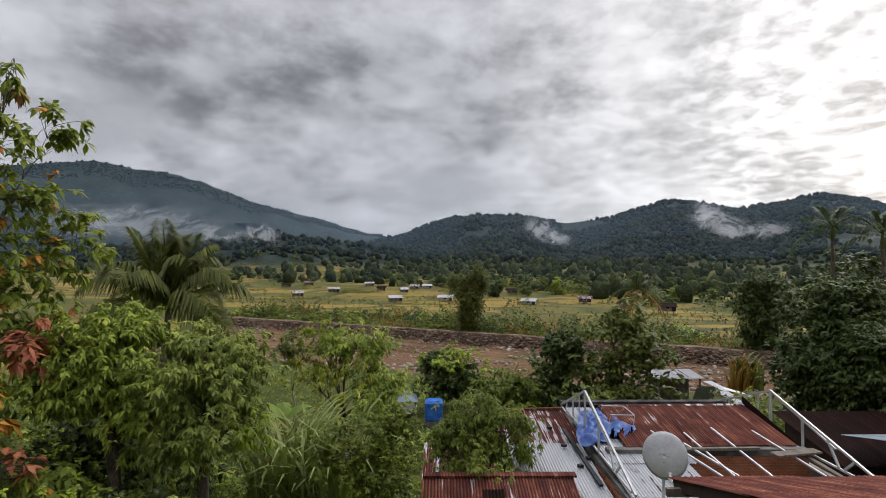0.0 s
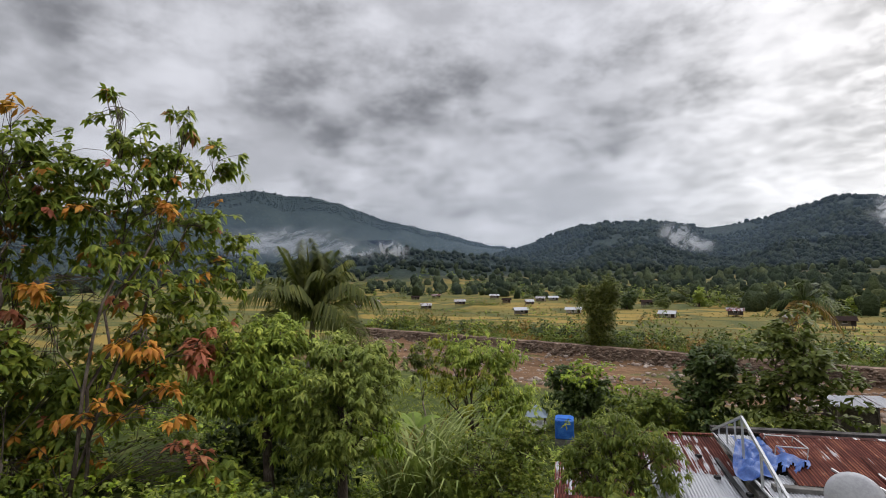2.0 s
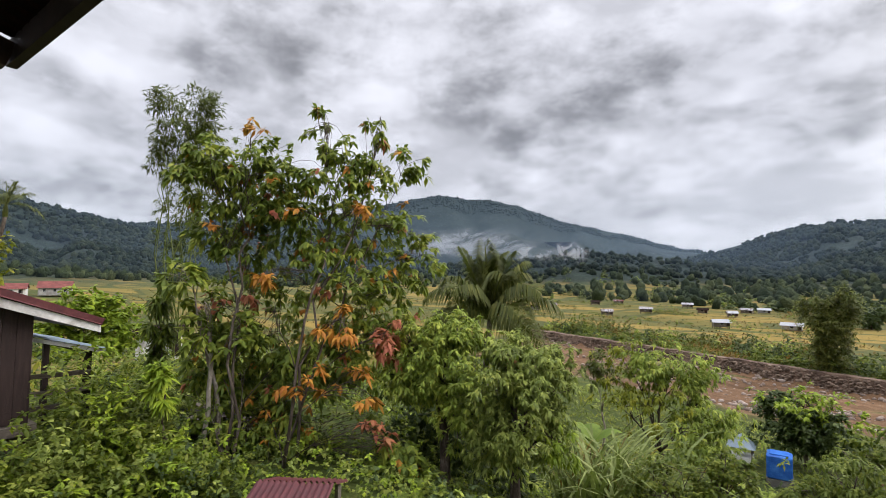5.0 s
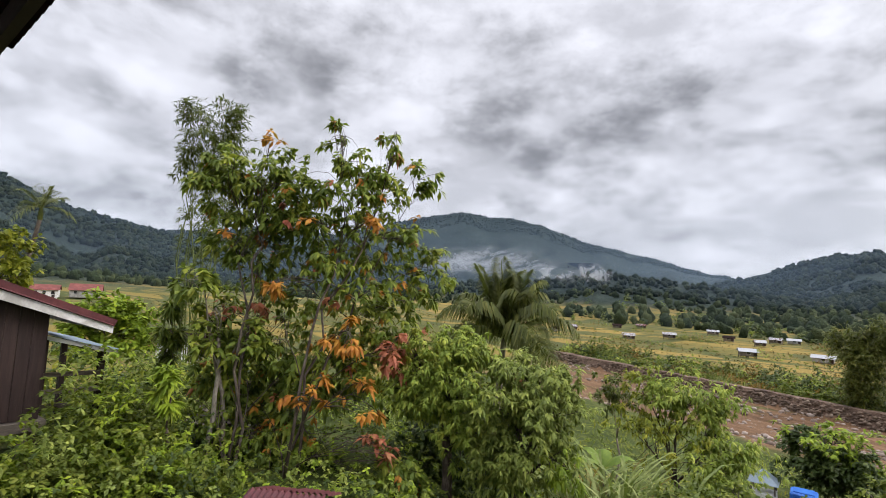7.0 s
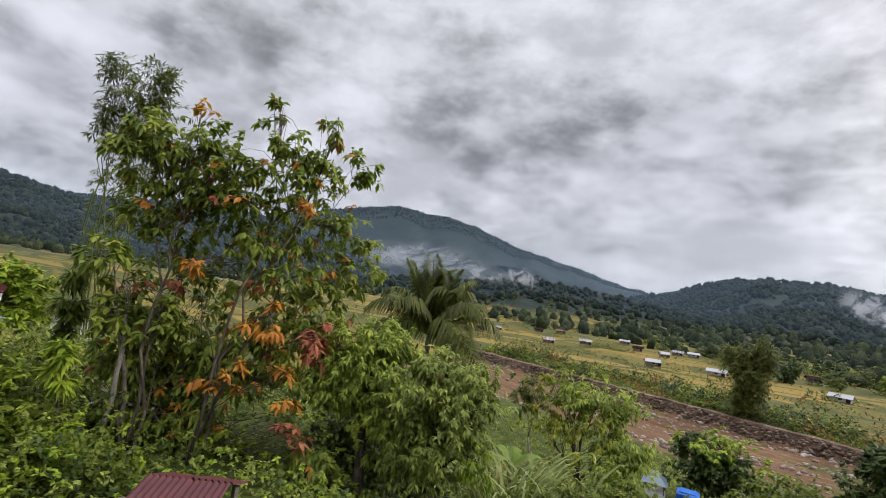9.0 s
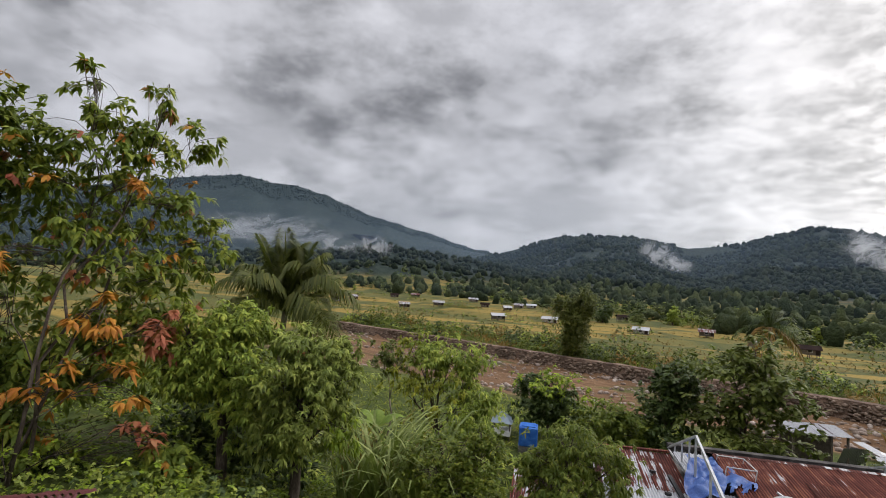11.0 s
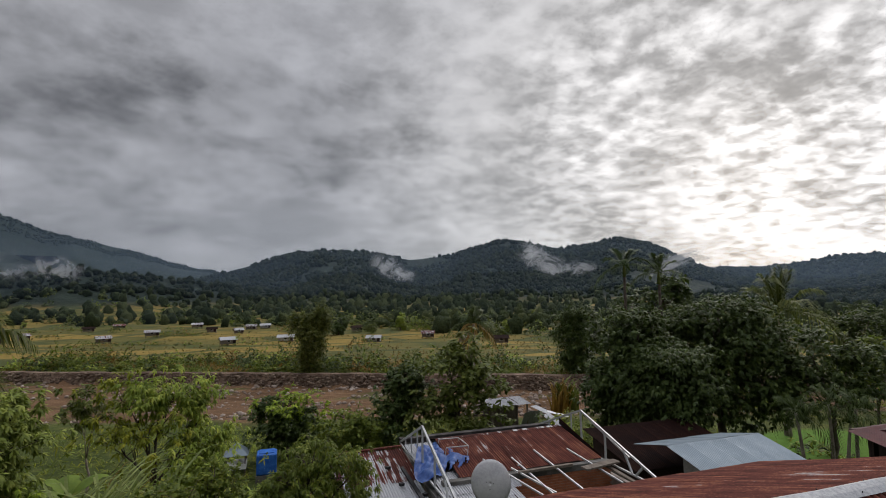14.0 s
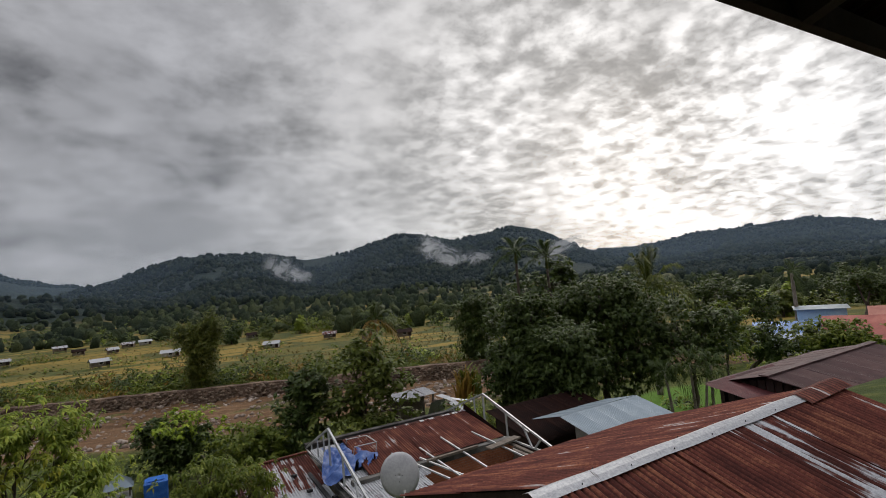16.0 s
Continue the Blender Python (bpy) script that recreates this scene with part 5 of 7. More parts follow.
def leaves_mesh(name, base, way, length, width, droop, mats, slots=None, rng=None):
    """Many folded, drooping leaves as one mesh: five points and four triangles each."""
    n = len(base)
    up = np.array([0, 0, 1.0])
    side = unit(np.cross(way, up + rng.normal(0, 0.25, (n, 3))))
    nrm = np.cross(side, way)
    L, W, D = length[:, None], width[:, None], droop[:, None]
    mid = base + way * L * 0.48 + nrm * L * 0.03
    tip = base + way * L * (1 - 0.15 * D) - up * L * D * 0.55
    mid = mid - up * L * D * 0.14
    left = mid + side * W - nrm * W * 0.35
    right = mid - side * W - nrm * W * 0.35
    v = np.stack([base, left, mid, right, tip], 1).reshape(-1, 3)
    f = np.array([[0, 2, 1], [0, 3, 2], [1, 2, 4], [2, 3, 4]])[None] + (np.arange(n) * 5)[:, None, None]
    f = f.reshape(-1, 3).astype(np.int32)
    me = bpy.data.meshes.new(name)
    me.vertices.add(len(v))
    me.vertices.foreach_set("co", v.ravel())
    me.loops.add(len(f) * 3)
    me.loops.foreach_set("vertex_index", f.ravel())
    me.polygons.add(len(f))
    me.polygons.foreach_set("loop_start", np.arange(0, len(f) * 3, 3, dtype=np.int32))
    for m in mats:
        me.materials.append(m)
    if slots is not None:
        me.polygons.foreach_set("material_index", np.repeat(slots, 4).astype(np.int32))
    me.update(calc_edges=True)
    return me


def whorls(points, out, k, length, width, droop, rng, spread=0.9):
    """k leaves round each twig tip, opening outwards and hanging."""
    n = len(points)
    base = np.repeat(points, k, 0) + rng.normal(0, 0.02, (n * k, 3)) * length * 2
    turn = rng.normal(0, 1, (n * k, 3))
    way = unit(np.repeat(out, k, 0) * (1 - spread * 0.5) + unit(turn) * spread)
    way[:, 2] = way[:, 2] * 0.6 - 0.2
    way = unit(way)
    L = length * rng.uniform(0.65, 1.2, n * k)
    W = width * rng.uniform(0.75, 1.2, n * k)
    return base, way, L, W, np.clip(rng.normal(droop, 0.25, n * k), 0, 1.3)


def blob_points(blob, rng, gap=0.0):
    """Twig tips in a mass of leaves: gathered into sprays near its outside, with gaps between them."""
    x, y, z, r, rz, n = blob[:6]
    k = int(np.clip(n / 22, 4, 14))
    m = max(3, n // k)
    c = unit(rng.normal(0, 1, (m, 3))) * (rng.uniform(0.10, 1, (m, 1)) ** 0.38)
    c = c * (1 + 0.5 * fbm(c[:, 0] * 2.2 + x, c[:, 1] * 2.2 + c[:, 2] * 2.2 + z, 3, int(abs(x * 10)) % 97)[:, None])
    spray = 0.085 * k ** 0.42 * rng.uniform(0.6, 1.3, (m, 1))
    p = np.repeat(c, k, 0) + rng.normal(0, 1, (m * k, 3)) * np.repeat(spray, k, 0) * np.array([1, 1, 0.75])
    q = np.array([x, y, z]) + p * np.array([r, r * 0.9, rz])
    out = unit(p + np.array([0, 0, 0.25]))
    if gap:
        hole = fbm(q[:, 0] * 1.5 / max(r, 0.3), q[:, 1] * 1.1 / max(r, .3) + q[:, 2] * 1.7 / max(r, .3), 2, 5)
        keep = hole > -0.38 + gap
        q, out = q[keep], out[keep]
    return q, out


def limb(soup, a, b, r0, r1, rng, bend=0.12, steps=5, sides=6):
    a, b = Vector(a), Vector(b)
    d = (b - a).length
    off = Vector(rng.normal(0, 1, 3).tolist()) * d * bend
    pts, rad = [], []
    for i in range(steps + 1):
        f = i / steps
        p = a.lerp(b, f) + off * math.sin(f * math.pi) * 0.6 + Vector(rng.normal(0, 1, 3).tolist()) * d * 0.015 * (0 < i < steps)
        p.z += 0.10 * d * math.sin(f * math.pi)
        pts.append(p)
        rad.append(r0 + (r1 - r0) * f)
    tube_into(soup, pts, rad, sides)
    return pts


def tree(name, label, at, trunk_r, blobs, mats, leaf, bark=None, gap=0.15, seed=0, category="tree", group="", stems=1, twig=True, fork=0.55, dense=2.9, turning=0.0):
    """A tree: trunk, limbs to every mass of leaves, twigs, and crowns of single leaves. blobs: x, y, z, radius, height, twigs, slot."""
    rng = np.random.default_rng(seed + 100)
    bark = bark or BARK
    k, length, width, droop = leaf[0], leaf[1] * 1.12, leaf[2] * 1.35, leaf[3]
    gz = float(ground_height(*at))
    root = Vector((at[0], at[1], gz - 0.15))
    t = thing(name, pose(*at, gz), label, category, group)
    inv = Matrix.Translation((-at[0], -at[1], -gz))
    centre = sum((Vector(b[:3]) for b in blobs), Vector()) / len(blobs)
    lowest = min(b[2] - b[4] * 0.5 for b in blobs)
    s, w = Soup(), Soup()
    forks = []
    for i in range(stems):
        start = root + Vector((float(rng.uniform(-1, 1)) * 0.35, float(rng.uniform(-1, 1)) * 0.35, 0)) * (i > 0)
        goal = Vector((root.x + (centre.x - root.x) * 0.7, root.y + (centre.y - root.y) * 0.7, gz + (centre.z - gz) * fork + float(rng.uniform(-.2, .2))))
        if stems > 1:
            b = blobs[i % len(blobs)]
            goal = goal.lerp(Vector(b[:3]), 0.45)
        pts = limb(s, start, goal, trunk_r, trunk_r * 0.62, rng, 0.05, 6, 8)
        forks.append(pts)
    base_all, way_all, L_all, W_all, D_all, S_all = [], [], [], [], [], []
    for bi, b in enumerate(blobs):
        pts = forks[bi % stems]
        low = [p for p in pts if p.z < b[2] - 0.25]
        tail = low[-1] if low else pts[1]
        end = Vector(b[:3]) + Vector((0, 0, b[4] * 0.25))
        path = limb(w, tail, end, trunk_r * 0.36, trunk_r * 0.10, rng, 0.07, 5, 6)
        slot = b[6] if len(b) > 6 else 0
        wide = 1.2 if slot else 1.0
        q, out = blob_points((b[0], b[1], b[2], b[3] * wide, b[4] * wide, int(b[5] * (1.3 if slot else dense))), rng, gap)
        if len(q) == 0:
            continue
        if twig:
            step = max(1, len(q) // 12)
            for p in q[::step]:
                a = path[int(rng.integers(2, len(path)))]
                limb(w, a, p, trunk_r * 0.07 + 0.004, 0.004, rng, 0.10, 3, 4)
        o = whorls(q, out, k, length, width, droop, rng)
        for dst, val in zip((base_all, way_all, L_all, W_all, D_all), o):
            dst.append(val)
        slot = b[6] if len(b) > 6 else 0
        own = np.full(len(q), slot)
        if turning and slot == 0:
            own[rng.uniform(0, 1, len(q)) < turning] = 1
            own[rng.uniform(0, 1, len(q)) < turning * 0.35] = 2
        S_all.append(np.repeat(own, k))
    link("trunk", s, bark, t, smooth_faces=True, at=inv)
    link("branchwork", w, bark, t, smooth_faces=True, at=inv)
    base, way, L, W, D, S = (np.concatenate(v) for v in (base_all, way_all, L_all, W_all, D_all, S_all))
    names = ["crown", "coloured_leaves", "tip_leaves"]
    for slot in sorted(set(S.tolist())):
        m = S == slot
        ob = new(names[min(int(slot), 2)], leaves_mesh("leaves", base[m], way[m], L[m], W[m], D[m], [mats[int(slot)]], None, rng))
        ob.parent, ob.matrix_basis = t, inv
    return t


def frond(name, start, heading, lift, length, leaflet, mat, parent, rng, hang=1.0, pairs=34, sag=0.9, dry=None):
    """A feathery palm frond: an arching midrib with leaflets hanging on both sides."""
    a, e = radians(heading), radians(lift)
    flat = np.array([math.sin(a), math.cos(a), 0])
    side = np.array([math.cos(a), -math.sin(a), 0])
    t = np.linspace(0, 1, 12)
    out = length * (t * math.cos(e) * (1 - 0.12 * t * t))
    rise = length * (t * math.sin(e) - sag * 0.5 * t ** 2.2)
    pts = np.array(start) + flat * out[:, None] + np.array([0, 0, 1]) * rise[:, None]
    s = Soup()
    tube_into(s, [tuple(p) for p in pts], list(np.linspace(0.035, 0.008, 12) * length / 3.0), 5)
    v, f = [], []
    for i in range(pairs):
        q = 0.10 + 0.90 * i / (pairs - 1)
        c = np.array([np.interp(q, t, pts[:, j]) for j in range(3)])
        tan = unit(np.array([np.interp(min(q + 0.05, 1), t, pts[:, j]) - np.interp(q - 0.05, t, pts[:, j]) for j in range(3)]))
        size = leaflet * (0.45 + 0.75 * math.sin(math.pi * min(q * 0.9 + 0.1, 1))) * rng.uniform(0.85, 1.1)
        for sg in (-1, 1):
            d = unit(tan * 0.65 + side * sg * 0.9 + np.array([0, 0, 0.25 - 0.15 * hang]) + rng.normal(0, 0.08, 3))
            mid = c + d * size * 0.5
            end = c + d * size * 0.85 - np.array([0, 0, 1]) * size * 0.45 * hang
            wv = unit(np.cross(d, np.array([0, 0, 1]) + tan * 0.4)) * size * 0.028
            n = len(v)
            v += [c, mid + wv, mid - wv, end]
            f += [(n, n + 1, n + 2), (n + 1, n + 3, n + 2)]
    s.add(v, f)
    return link(name, s, mat, parent)


def palm(name, label, at, crown_z, fronds, length, leaflet, trunk_r, mat, seed=0, lean=(0, 0), hang=1.0, sag=0.9, dry=0, pairs=34, category="palm tree", lifts=(80, -15), shaft=0.0, group=""):
    rng = np.random.default_rng(seed + 40)
    gz = float(ground_height(*at))
    t = thing(name, pose(*at, gz), label, category, group)
    h = crown_z - gz
    top = Vector((lean[0], lean[1], h))
    s = Soup()
    pts = [Vector((lean[0] * f ** 1.6, lean[1] * f ** 1.6, -0.2 + (h + 0.2) * f)) for f in np.linspace(0, 1, 14)]
    tube_into(s, pts, [trunk_r * (1.35 - 0.5 * f) * (1 + 0.03 * (i % 2)) for i, f in enumerate(np.linspace(0, 1, 14))], 10)
    link("trunk", s, BARK if shaft else BARK_PALE, t, smooth_faces=True)
    if shaft:
        s = Soup()
        tube_into(s, [top - Vector((0, 0, 0.05)), top + Vector((0, 0, shaft * 0.4)), top + Vector((0, 0, shaft))], [trunk_r, trunk_r * 1.15, trunk_r * 0.5], 10)
        link("crown_shaft", s, LEAF_PALM, t, "green crown shaft")
        top = top + Vector((0, 0, shaft * 0.9))
    for i in range(fronds):
        f = (i + 0.5) / fronds
        lift = lifts[0] + (lifts[1] - lifts[0]) * f ** 1.5 + rng.normal(0, 6)
        m = LEAF_PALM_DRY if i >= fronds - dry else mat
        frond("frond", tuple(top), i * 137.5 + rng.normal(0, 8), lift, length * rng.uniform(0.85, 1.1) * (0.8 if i < 2 else 1), leaflet, m, t, rng, hang * (0.6 + 0.8 * f), pairs, sag * (0.55 + 0.75 * f))
    return t


def bamboo(name, label, at, blobs, culms, leaf, mat, seed=0, count=6):
    """A clump of thin arching culms with small hanging leaves."""
    rng = np.random.default_rng(seed + 7)
    gz = float(ground_height(*at))
    t = thing(name, pose(*at, gz), label, "bamboo")
    inv = Matrix.Translation((-at[0], -at[1], -gz))
    for i in range(culms):
        b = blobs[i % len(blobs)]
        q, _ = blob_points((*b[:5], 8), rng)
        s = Soup()
        tip = np.array(b[:3]) * 0.55 + q[0] * 0.45
        limb(s, (tip[0] * 0.35 + at[0] * 0.65 + rng.normal(0, 0.2), tip[1] * 0.35 + at[1] * 0.65 + rng.normal(0, 0.2), gz - 0.1), tip, 0.035, 0.008, rng, 0.015, 8, 6)
        link("culm", s, LEAF_BAMBOO, t, at=inv)
    acc = [[] for _ in range(5)]
    for b in blobs:
        q, out = blob_points((*b[:5], int(b[5] * 2.3)), rng, 0.06)
        for dst, val in zip(acc, whorls(q, out, count, leaf[0], leaf[1] * 1.2, 0.35, rng, 1.0)):
            dst.append(val)
    o = [np.concatenate(v) for v in acc]
    ob = new("leaves", leaves_mesh("leaves", *o, [mat], None, rng))
    ob.parent, ob.matrix_basis = t, inv
    return t


def scatter_leaves(name, label, category, x, y, z, k, length, width, droop, mats, seed, spread=1.0, patch=0.0):
    """Undergrowth as one mesh: tufts of leaves at given points."""
    rng = np.random.default_rng(seed)
    p = np.stack([x, y, z], -1)
    out = np.tile(np.array([[0, 0, 1.0]]), (len(p), 1))
    o = whorls(p, out, k, length, width, droop, rng, spread)
    kind_of = rng.integers(0, len(mats), len(p))
    if patch:
        # each kind of plant grows in patches
        grown = np.floor(np.clip(0.5 + 0.95 * fbm(x * patch, y * patch, 2, seed), 0, 0.999) * len(mats)).astype(int)
        kind_of = np.where(rng.uniform(0, 1, len(p)) < 0.85, grown, kind_of)
    slot = np.repeat(kind_of, k)
    ob = new(name, leaves_mesh(name, *o, mats, slot, rng))
    return tagged(ob, label, category, kind="stuff")


def blade_clump(name, label, at, n, height, width, mat, seed, radius=0.7, lean=0.55, category="grass"):
    """Tall arching cane grass: every blade a bent strip."""
    rng = np.random.default_rng(seed)
    gz = float(ground_height(*at))
    t = thing(name, pose(*at, gz), label, category)
    v, f = [], []
    for i in range(n):
        a = rng.uniform(0, 2 * math.pi)
        r = radius * math.sqrt(rng.uniform(0, 1))
        h = height * rng.uniform(0.55, 1.1)
        d = rng.uniform(0, 2 * math.pi)
        out = lean * h * rng.uniform(0.3, 1.2)
        c = len(v)
        steps = 6
        w = width * rng.uniform(0.7, 1.2)
        px, py = -math.sin(d), math.cos(d)
        for j in range(steps + 1):
            q = j / steps
            x = r * math.cos(a) + out * q ** 2 * math.cos(d)
            y = r * math.sin(a) + out * q ** 2 * math.sin(d)
            z = h * (q - 0.42 * q ** 3)
            ww = w * (1 - q ** 2.5) + 0.002
            v += [(x - px * ww, y - py * ww, z + ww * 0.3), (x + px * ww, y + py * ww, z + ww * 0.3)]
        for j in range(steps):
            f.append((c + 2 * j, c + 2 * j + 1, c + 2 * j + 3, c + 2 * j + 2))
    s = Soup()
    s.add(v, f)
    link("foliage", s, mat, t)
    return t


def banana(name, label, at, top, leaves, length, seed, mat=None, group=""):
    rng = np.random.default_rng(seed)
    gz = float(ground_height(*at))
    t = thing(name, pose(*at, gz), label, "banana plant", group)
    h = top - gz
    s = Soup()
    tube_into(s, [(0, 0, -0.1), (0.02, 0, h * 0.5), (0, 0, h)], [0.14, 0.12, 0.07], 9)
    link("stem", s, BARK, t)
    for i in range(leaves):
        a = i * 2.4 + rng.normal(0, 0.3)
        e = radians(rng.uniform(40, 80))
        L = length * rng.uniform(0.8, 1.15)
        v, f = [], []
        n = 12
        for j in range(n + 1):
            q = j / n
            x, z = L * q * math.cos(e), h + L * (q * math.sin(e) - 0.55 * q ** 2.3)
            ww = 0.20 * L * math.sin(math.pi * min(0.08 + q * 0.92, 1)) ** 0.6 * (1 if j % 3 else 0.8)
            for sg in (-1, 0, 1):
                v.append((x * math.cos(a) - sg * ww * math.sin(a), x * math.sin(a) + sg * ww * math.cos(a), z - abs(sg) * ww * 0.25))
        for j in range(n):
            for c in range(2):
                f.append((j * 3 + c, j * 3 + c + 1, j * 3 + c + 4, j * 3 + c + 3))
        s = Soup()
        s.add(v, f)
        link("leaf", s, mat or LEAF_BANANA, t)
    return t

# every plant at its place
tree("rubber_tree", "tall slender tree with whorled leaves turning yellow and orange", (-8.2, 6.6), 0.034, [(-8.55, 7.86, 12.26, 0.48, 0.74, 16, 0), (-7.70, 8.66, 12.49, 0.46, 0.68, 16, 0), (-7.45, 9.27, 11.45, 0.62, 0.62, 22, 0), (-8.37, 8.27, 11.74, 0.68, 0.61, 26, 0), (-8.02, 8.80, 11.27, 0.82, 0.68, 40, 0), (-8.79, 7.99, 11.18, 0.94, 0.80, 50, 0), (-9.19, 7.74, 10.09, 1.13, 0.93, 75, 0), (-8.33, 8.73, 10.18, 0.95, 0.81, 60, 0), (-7.33, 9.72, 9.30, 0.66, 0.62, 34, 0), (-7.75, 9.32, 9.96, 0.82, 0.68, 36, 0), (-8.68, 8.45, 8.81, 1.34, 0.94, 85, 0), (-9.33, 7.65, 8.76, 0.92, 0.92, 45, 0), (-8.78, 8.15, 7.24, 1.00, 0.80, 60, 0), (-7.57, 7.53, 8.03, 0.55, 0.33, 26, 1), (-6.95, 8.11, 7.69, 0.26, 0.38, 34, 2), (-7.06, 7.50, 6.78, 0.58, 0.42, 24, 1), (-7.89, 6.82, 6.66, 0.37, 0.47, 16, 1), (-6.48, 7.29, 5.85, 0.34, 0.41, 36, 2), (-8.37, 8.11, 5.68, 1.07, 0.67, 60, 0), (-6.54, 8.01, 5.33, 0.61, 0.49, 40, 0), (-8.00, 9.13, 8.31, 0.82, 0.82, 60, 0), (-9.56, 7.27, 7.97, 0.91, 0.91, 60, 0), (-9.13, 7.54, 6.62, 0.92, 0.79, 70, 0), (-8.35, 8.63, 7.25, 1.08, 0.95, 90, 0), (-9.23, 6.98, 5.61, 0.77, 0.77, 60, 0), (-8.47, 7.63, 4.93, 0.93, 0.53, 60, 0), (-8.87, 6.57, 8.98, 0.14, 0.14, 5, 1), (-7.69, 7.93, 10.25, 0.37, 0.25, 8, 1), (-8.53, 6.91, 10.27, 0.17, 0.17, 5, 1)],
     [LEAF_RUBBER, LEAF_OLD, LEAF_RED], (7, 0.20, 0.034, 0.95), gap=0.26, seed=1, dense=2.4, turning=0.035, bark=BARK, stems=3, fork=0.66)
tree("rubber_tree", "leafy tree with dark upper crown and a few orange tips", (-8.9, 5.9), 0.032, [(-9.79, 6.90, 12.19, 0.38, 0.24, 10, 1), (-10.46, 6.09, 11.47, 0.65, 0.52, 45, 0), (-10.11, 6.73, 11.45, 0.79, 0.60, 70, 0), (-9.69, 7.34, 11.54, 0.54, 0.61, 40, 0), (-10.36, 6.50, 10.89, 0.98, 0.59, 80, 0), (-9.92, 7.27, 10.73, 0.87, 0.67, 60, 0), (-10.18, 7.08, 9.64, 0.80, 0.66, 30, 0), (-10.60, 6.31, 9.96, 0.65, 0.78, 30, 0), (-10.31, 6.86, 8.18, 0.92, 0.79, 50, 0), (-9.82, 7.50, 7.42, 0.81, 0.81, 50, 0), (-10.20, 6.77, 6.92, 0.79, 0.79, 50, 0), (-9.80, 7.04, 5.96, 0.79, 0.79, 55, 0), (-10.53, 6.27, 7.17, 0.64, 0.77, 40, 0), (-10.49, 6.55, 8.17, 0.78, 0.52, 14, 2), (-10.34, 6.26, 6.23, 0.64, 0.64, 30, 0), (-9.59, 7.69, 6.91, 0.68, 0.81, 40, 0), (-9.74, 6.79, 5.30, 0.79, 0.66, 40, 0), (-10.03, 7.23, 10.19, 0.40, 0.40, 10, 1), (-10.31, 6.90, 9.36, 0.66, 0.79, 14, 2)],
     [LEAF_RUBBER, LEAF_OLD, LEAF_RED], (7, 0.19, 0.034, 0.95), gap=0.2, seed=2, dense=3.1, turning=0.03, bark=BARK, stems=2, fork=0.66)
tree("bare_sapling", "thin pale-barked sapling with few leaves", (-9.55, 6.2), 0.055, [(-10.17, 5.49, 8.96, 0.53, 0.35, 26, 0), (-9.95, 5.87, 8.21, 0.60, 0.72, 16, 0), (-9.54, 6.47, 7.51, 0.49, 0.74, 14, 0), (-9.97, 5.71, 7.51, 0.36, 0.59, 10, 0)],
     [LEAF_RUBBER], (6, 0.20, 0.04, 0.7), gap=0.1, seed=3, bark=BARK_PALE, stems=2, fork=0.75)
bamboo("bamboo_clump", "tall feathery bamboo behind the trees", (-20.5, 10.6), [(-21.68, 10.30, 16.36, 0.67, 0.78, 60, 0), (-21.10, 11.41, 16.49, 0.85, 0.79, 70, 0), (-21.63, 10.98, 15.53, 1.44, 1.05, 150, 0), (-22.17, 10.60, 14.19, 0.67, 1.29, 70, 0), (-21.56, 11.87, 14.16, 1.32, 1.59, 140, 0), (-22.10, 11.53, 12.28, 1.05, 1.83, 110, 0), (-22.41, 11.35, 10.17, 0.91, 1.55, 60, 0)], 12, (0.34, 0.022), LEAF_BAMBOO, 1, 6)
tree("mango_tree", "dense mango tree with drooping glossy leaves", (-6.0, 9.0), 0.12, [(-6.49, 9.02, 7.62, 0.73, 0.50, 100, 0), (-6.02, 9.40, 7.81, 0.58, 0.40, 80, 0), (-5.56, 9.66, 7.51, 0.37, 0.32, 40, 0), (-6.69, 8.74, 6.97, 0.75, 0.75, 100, 0), (-6.01, 9.24, 6.89, 0.88, 0.75, 120, 0), (-5.65, 9.21, 5.93, 0.75, 0.75, 80, 0), (-6.97, 8.63, 7.66, 0.37, 0.37, 20, 1)],
     [LEAF_MANGO, LEAF_YELLOW], (10, 0.14, 0.018, 0.85), gap=0.26, seed=4, dense=4.8)
tree("mango_tree", "dense mango tree with paler young leaves on one side", (-4.6, 9.3), 0.12, [(-4.95, 9.53, 7.36, 0.62, 0.33, 80, 0), (-4.37, 9.78, 7.06, 0.71, 0.53, 95, 0), (-4.97, 9.38, 6.70, 0.84, 0.72, 120, 0), (-4.05, 9.79, 6.48, 0.59, 0.71, 90, 0), (-4.46, 9.43, 5.93, 0.83, 0.71, 110, 0), (-5.02, 9.10, 5.87, 0.60, 0.72, 70, 0), (-3.93, 10.01, 7.23, 0.30, 0.35, 24, 0), (-3.91, 9.65, 5.79, 0.53, 0.53, 60, 1), (-4.79, 9.60, 7.26, 0.36, 0.17, 10, 2)],
     [LEAF_GREY, LEAF_BRIGHT, LEAF_RED], (10, 0.14, 0.018, 0.85), gap=0.26, seed=5, dense=4.8)
# Added dark-leaved tree fills in for the shade behind and below the mangoes.
tree("shade_tree", "dark-leaved tree added to stand in for shade behind the mango trees", (-7.2, 10.8), 0.09, [(-7.5, 10.5, 5.7, 1.0, 1.1, 90, 0), (-6.7, 10.9, 5.0, 1.1, 1.0, 90, 0), (-8.0, 10.0, 4.6, 0.9, 0.9, 70, 0), (-6.1, 10.6, 4.3, 0.9, 0.8, 60, 0)],
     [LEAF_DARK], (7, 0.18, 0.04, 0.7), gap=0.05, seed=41)
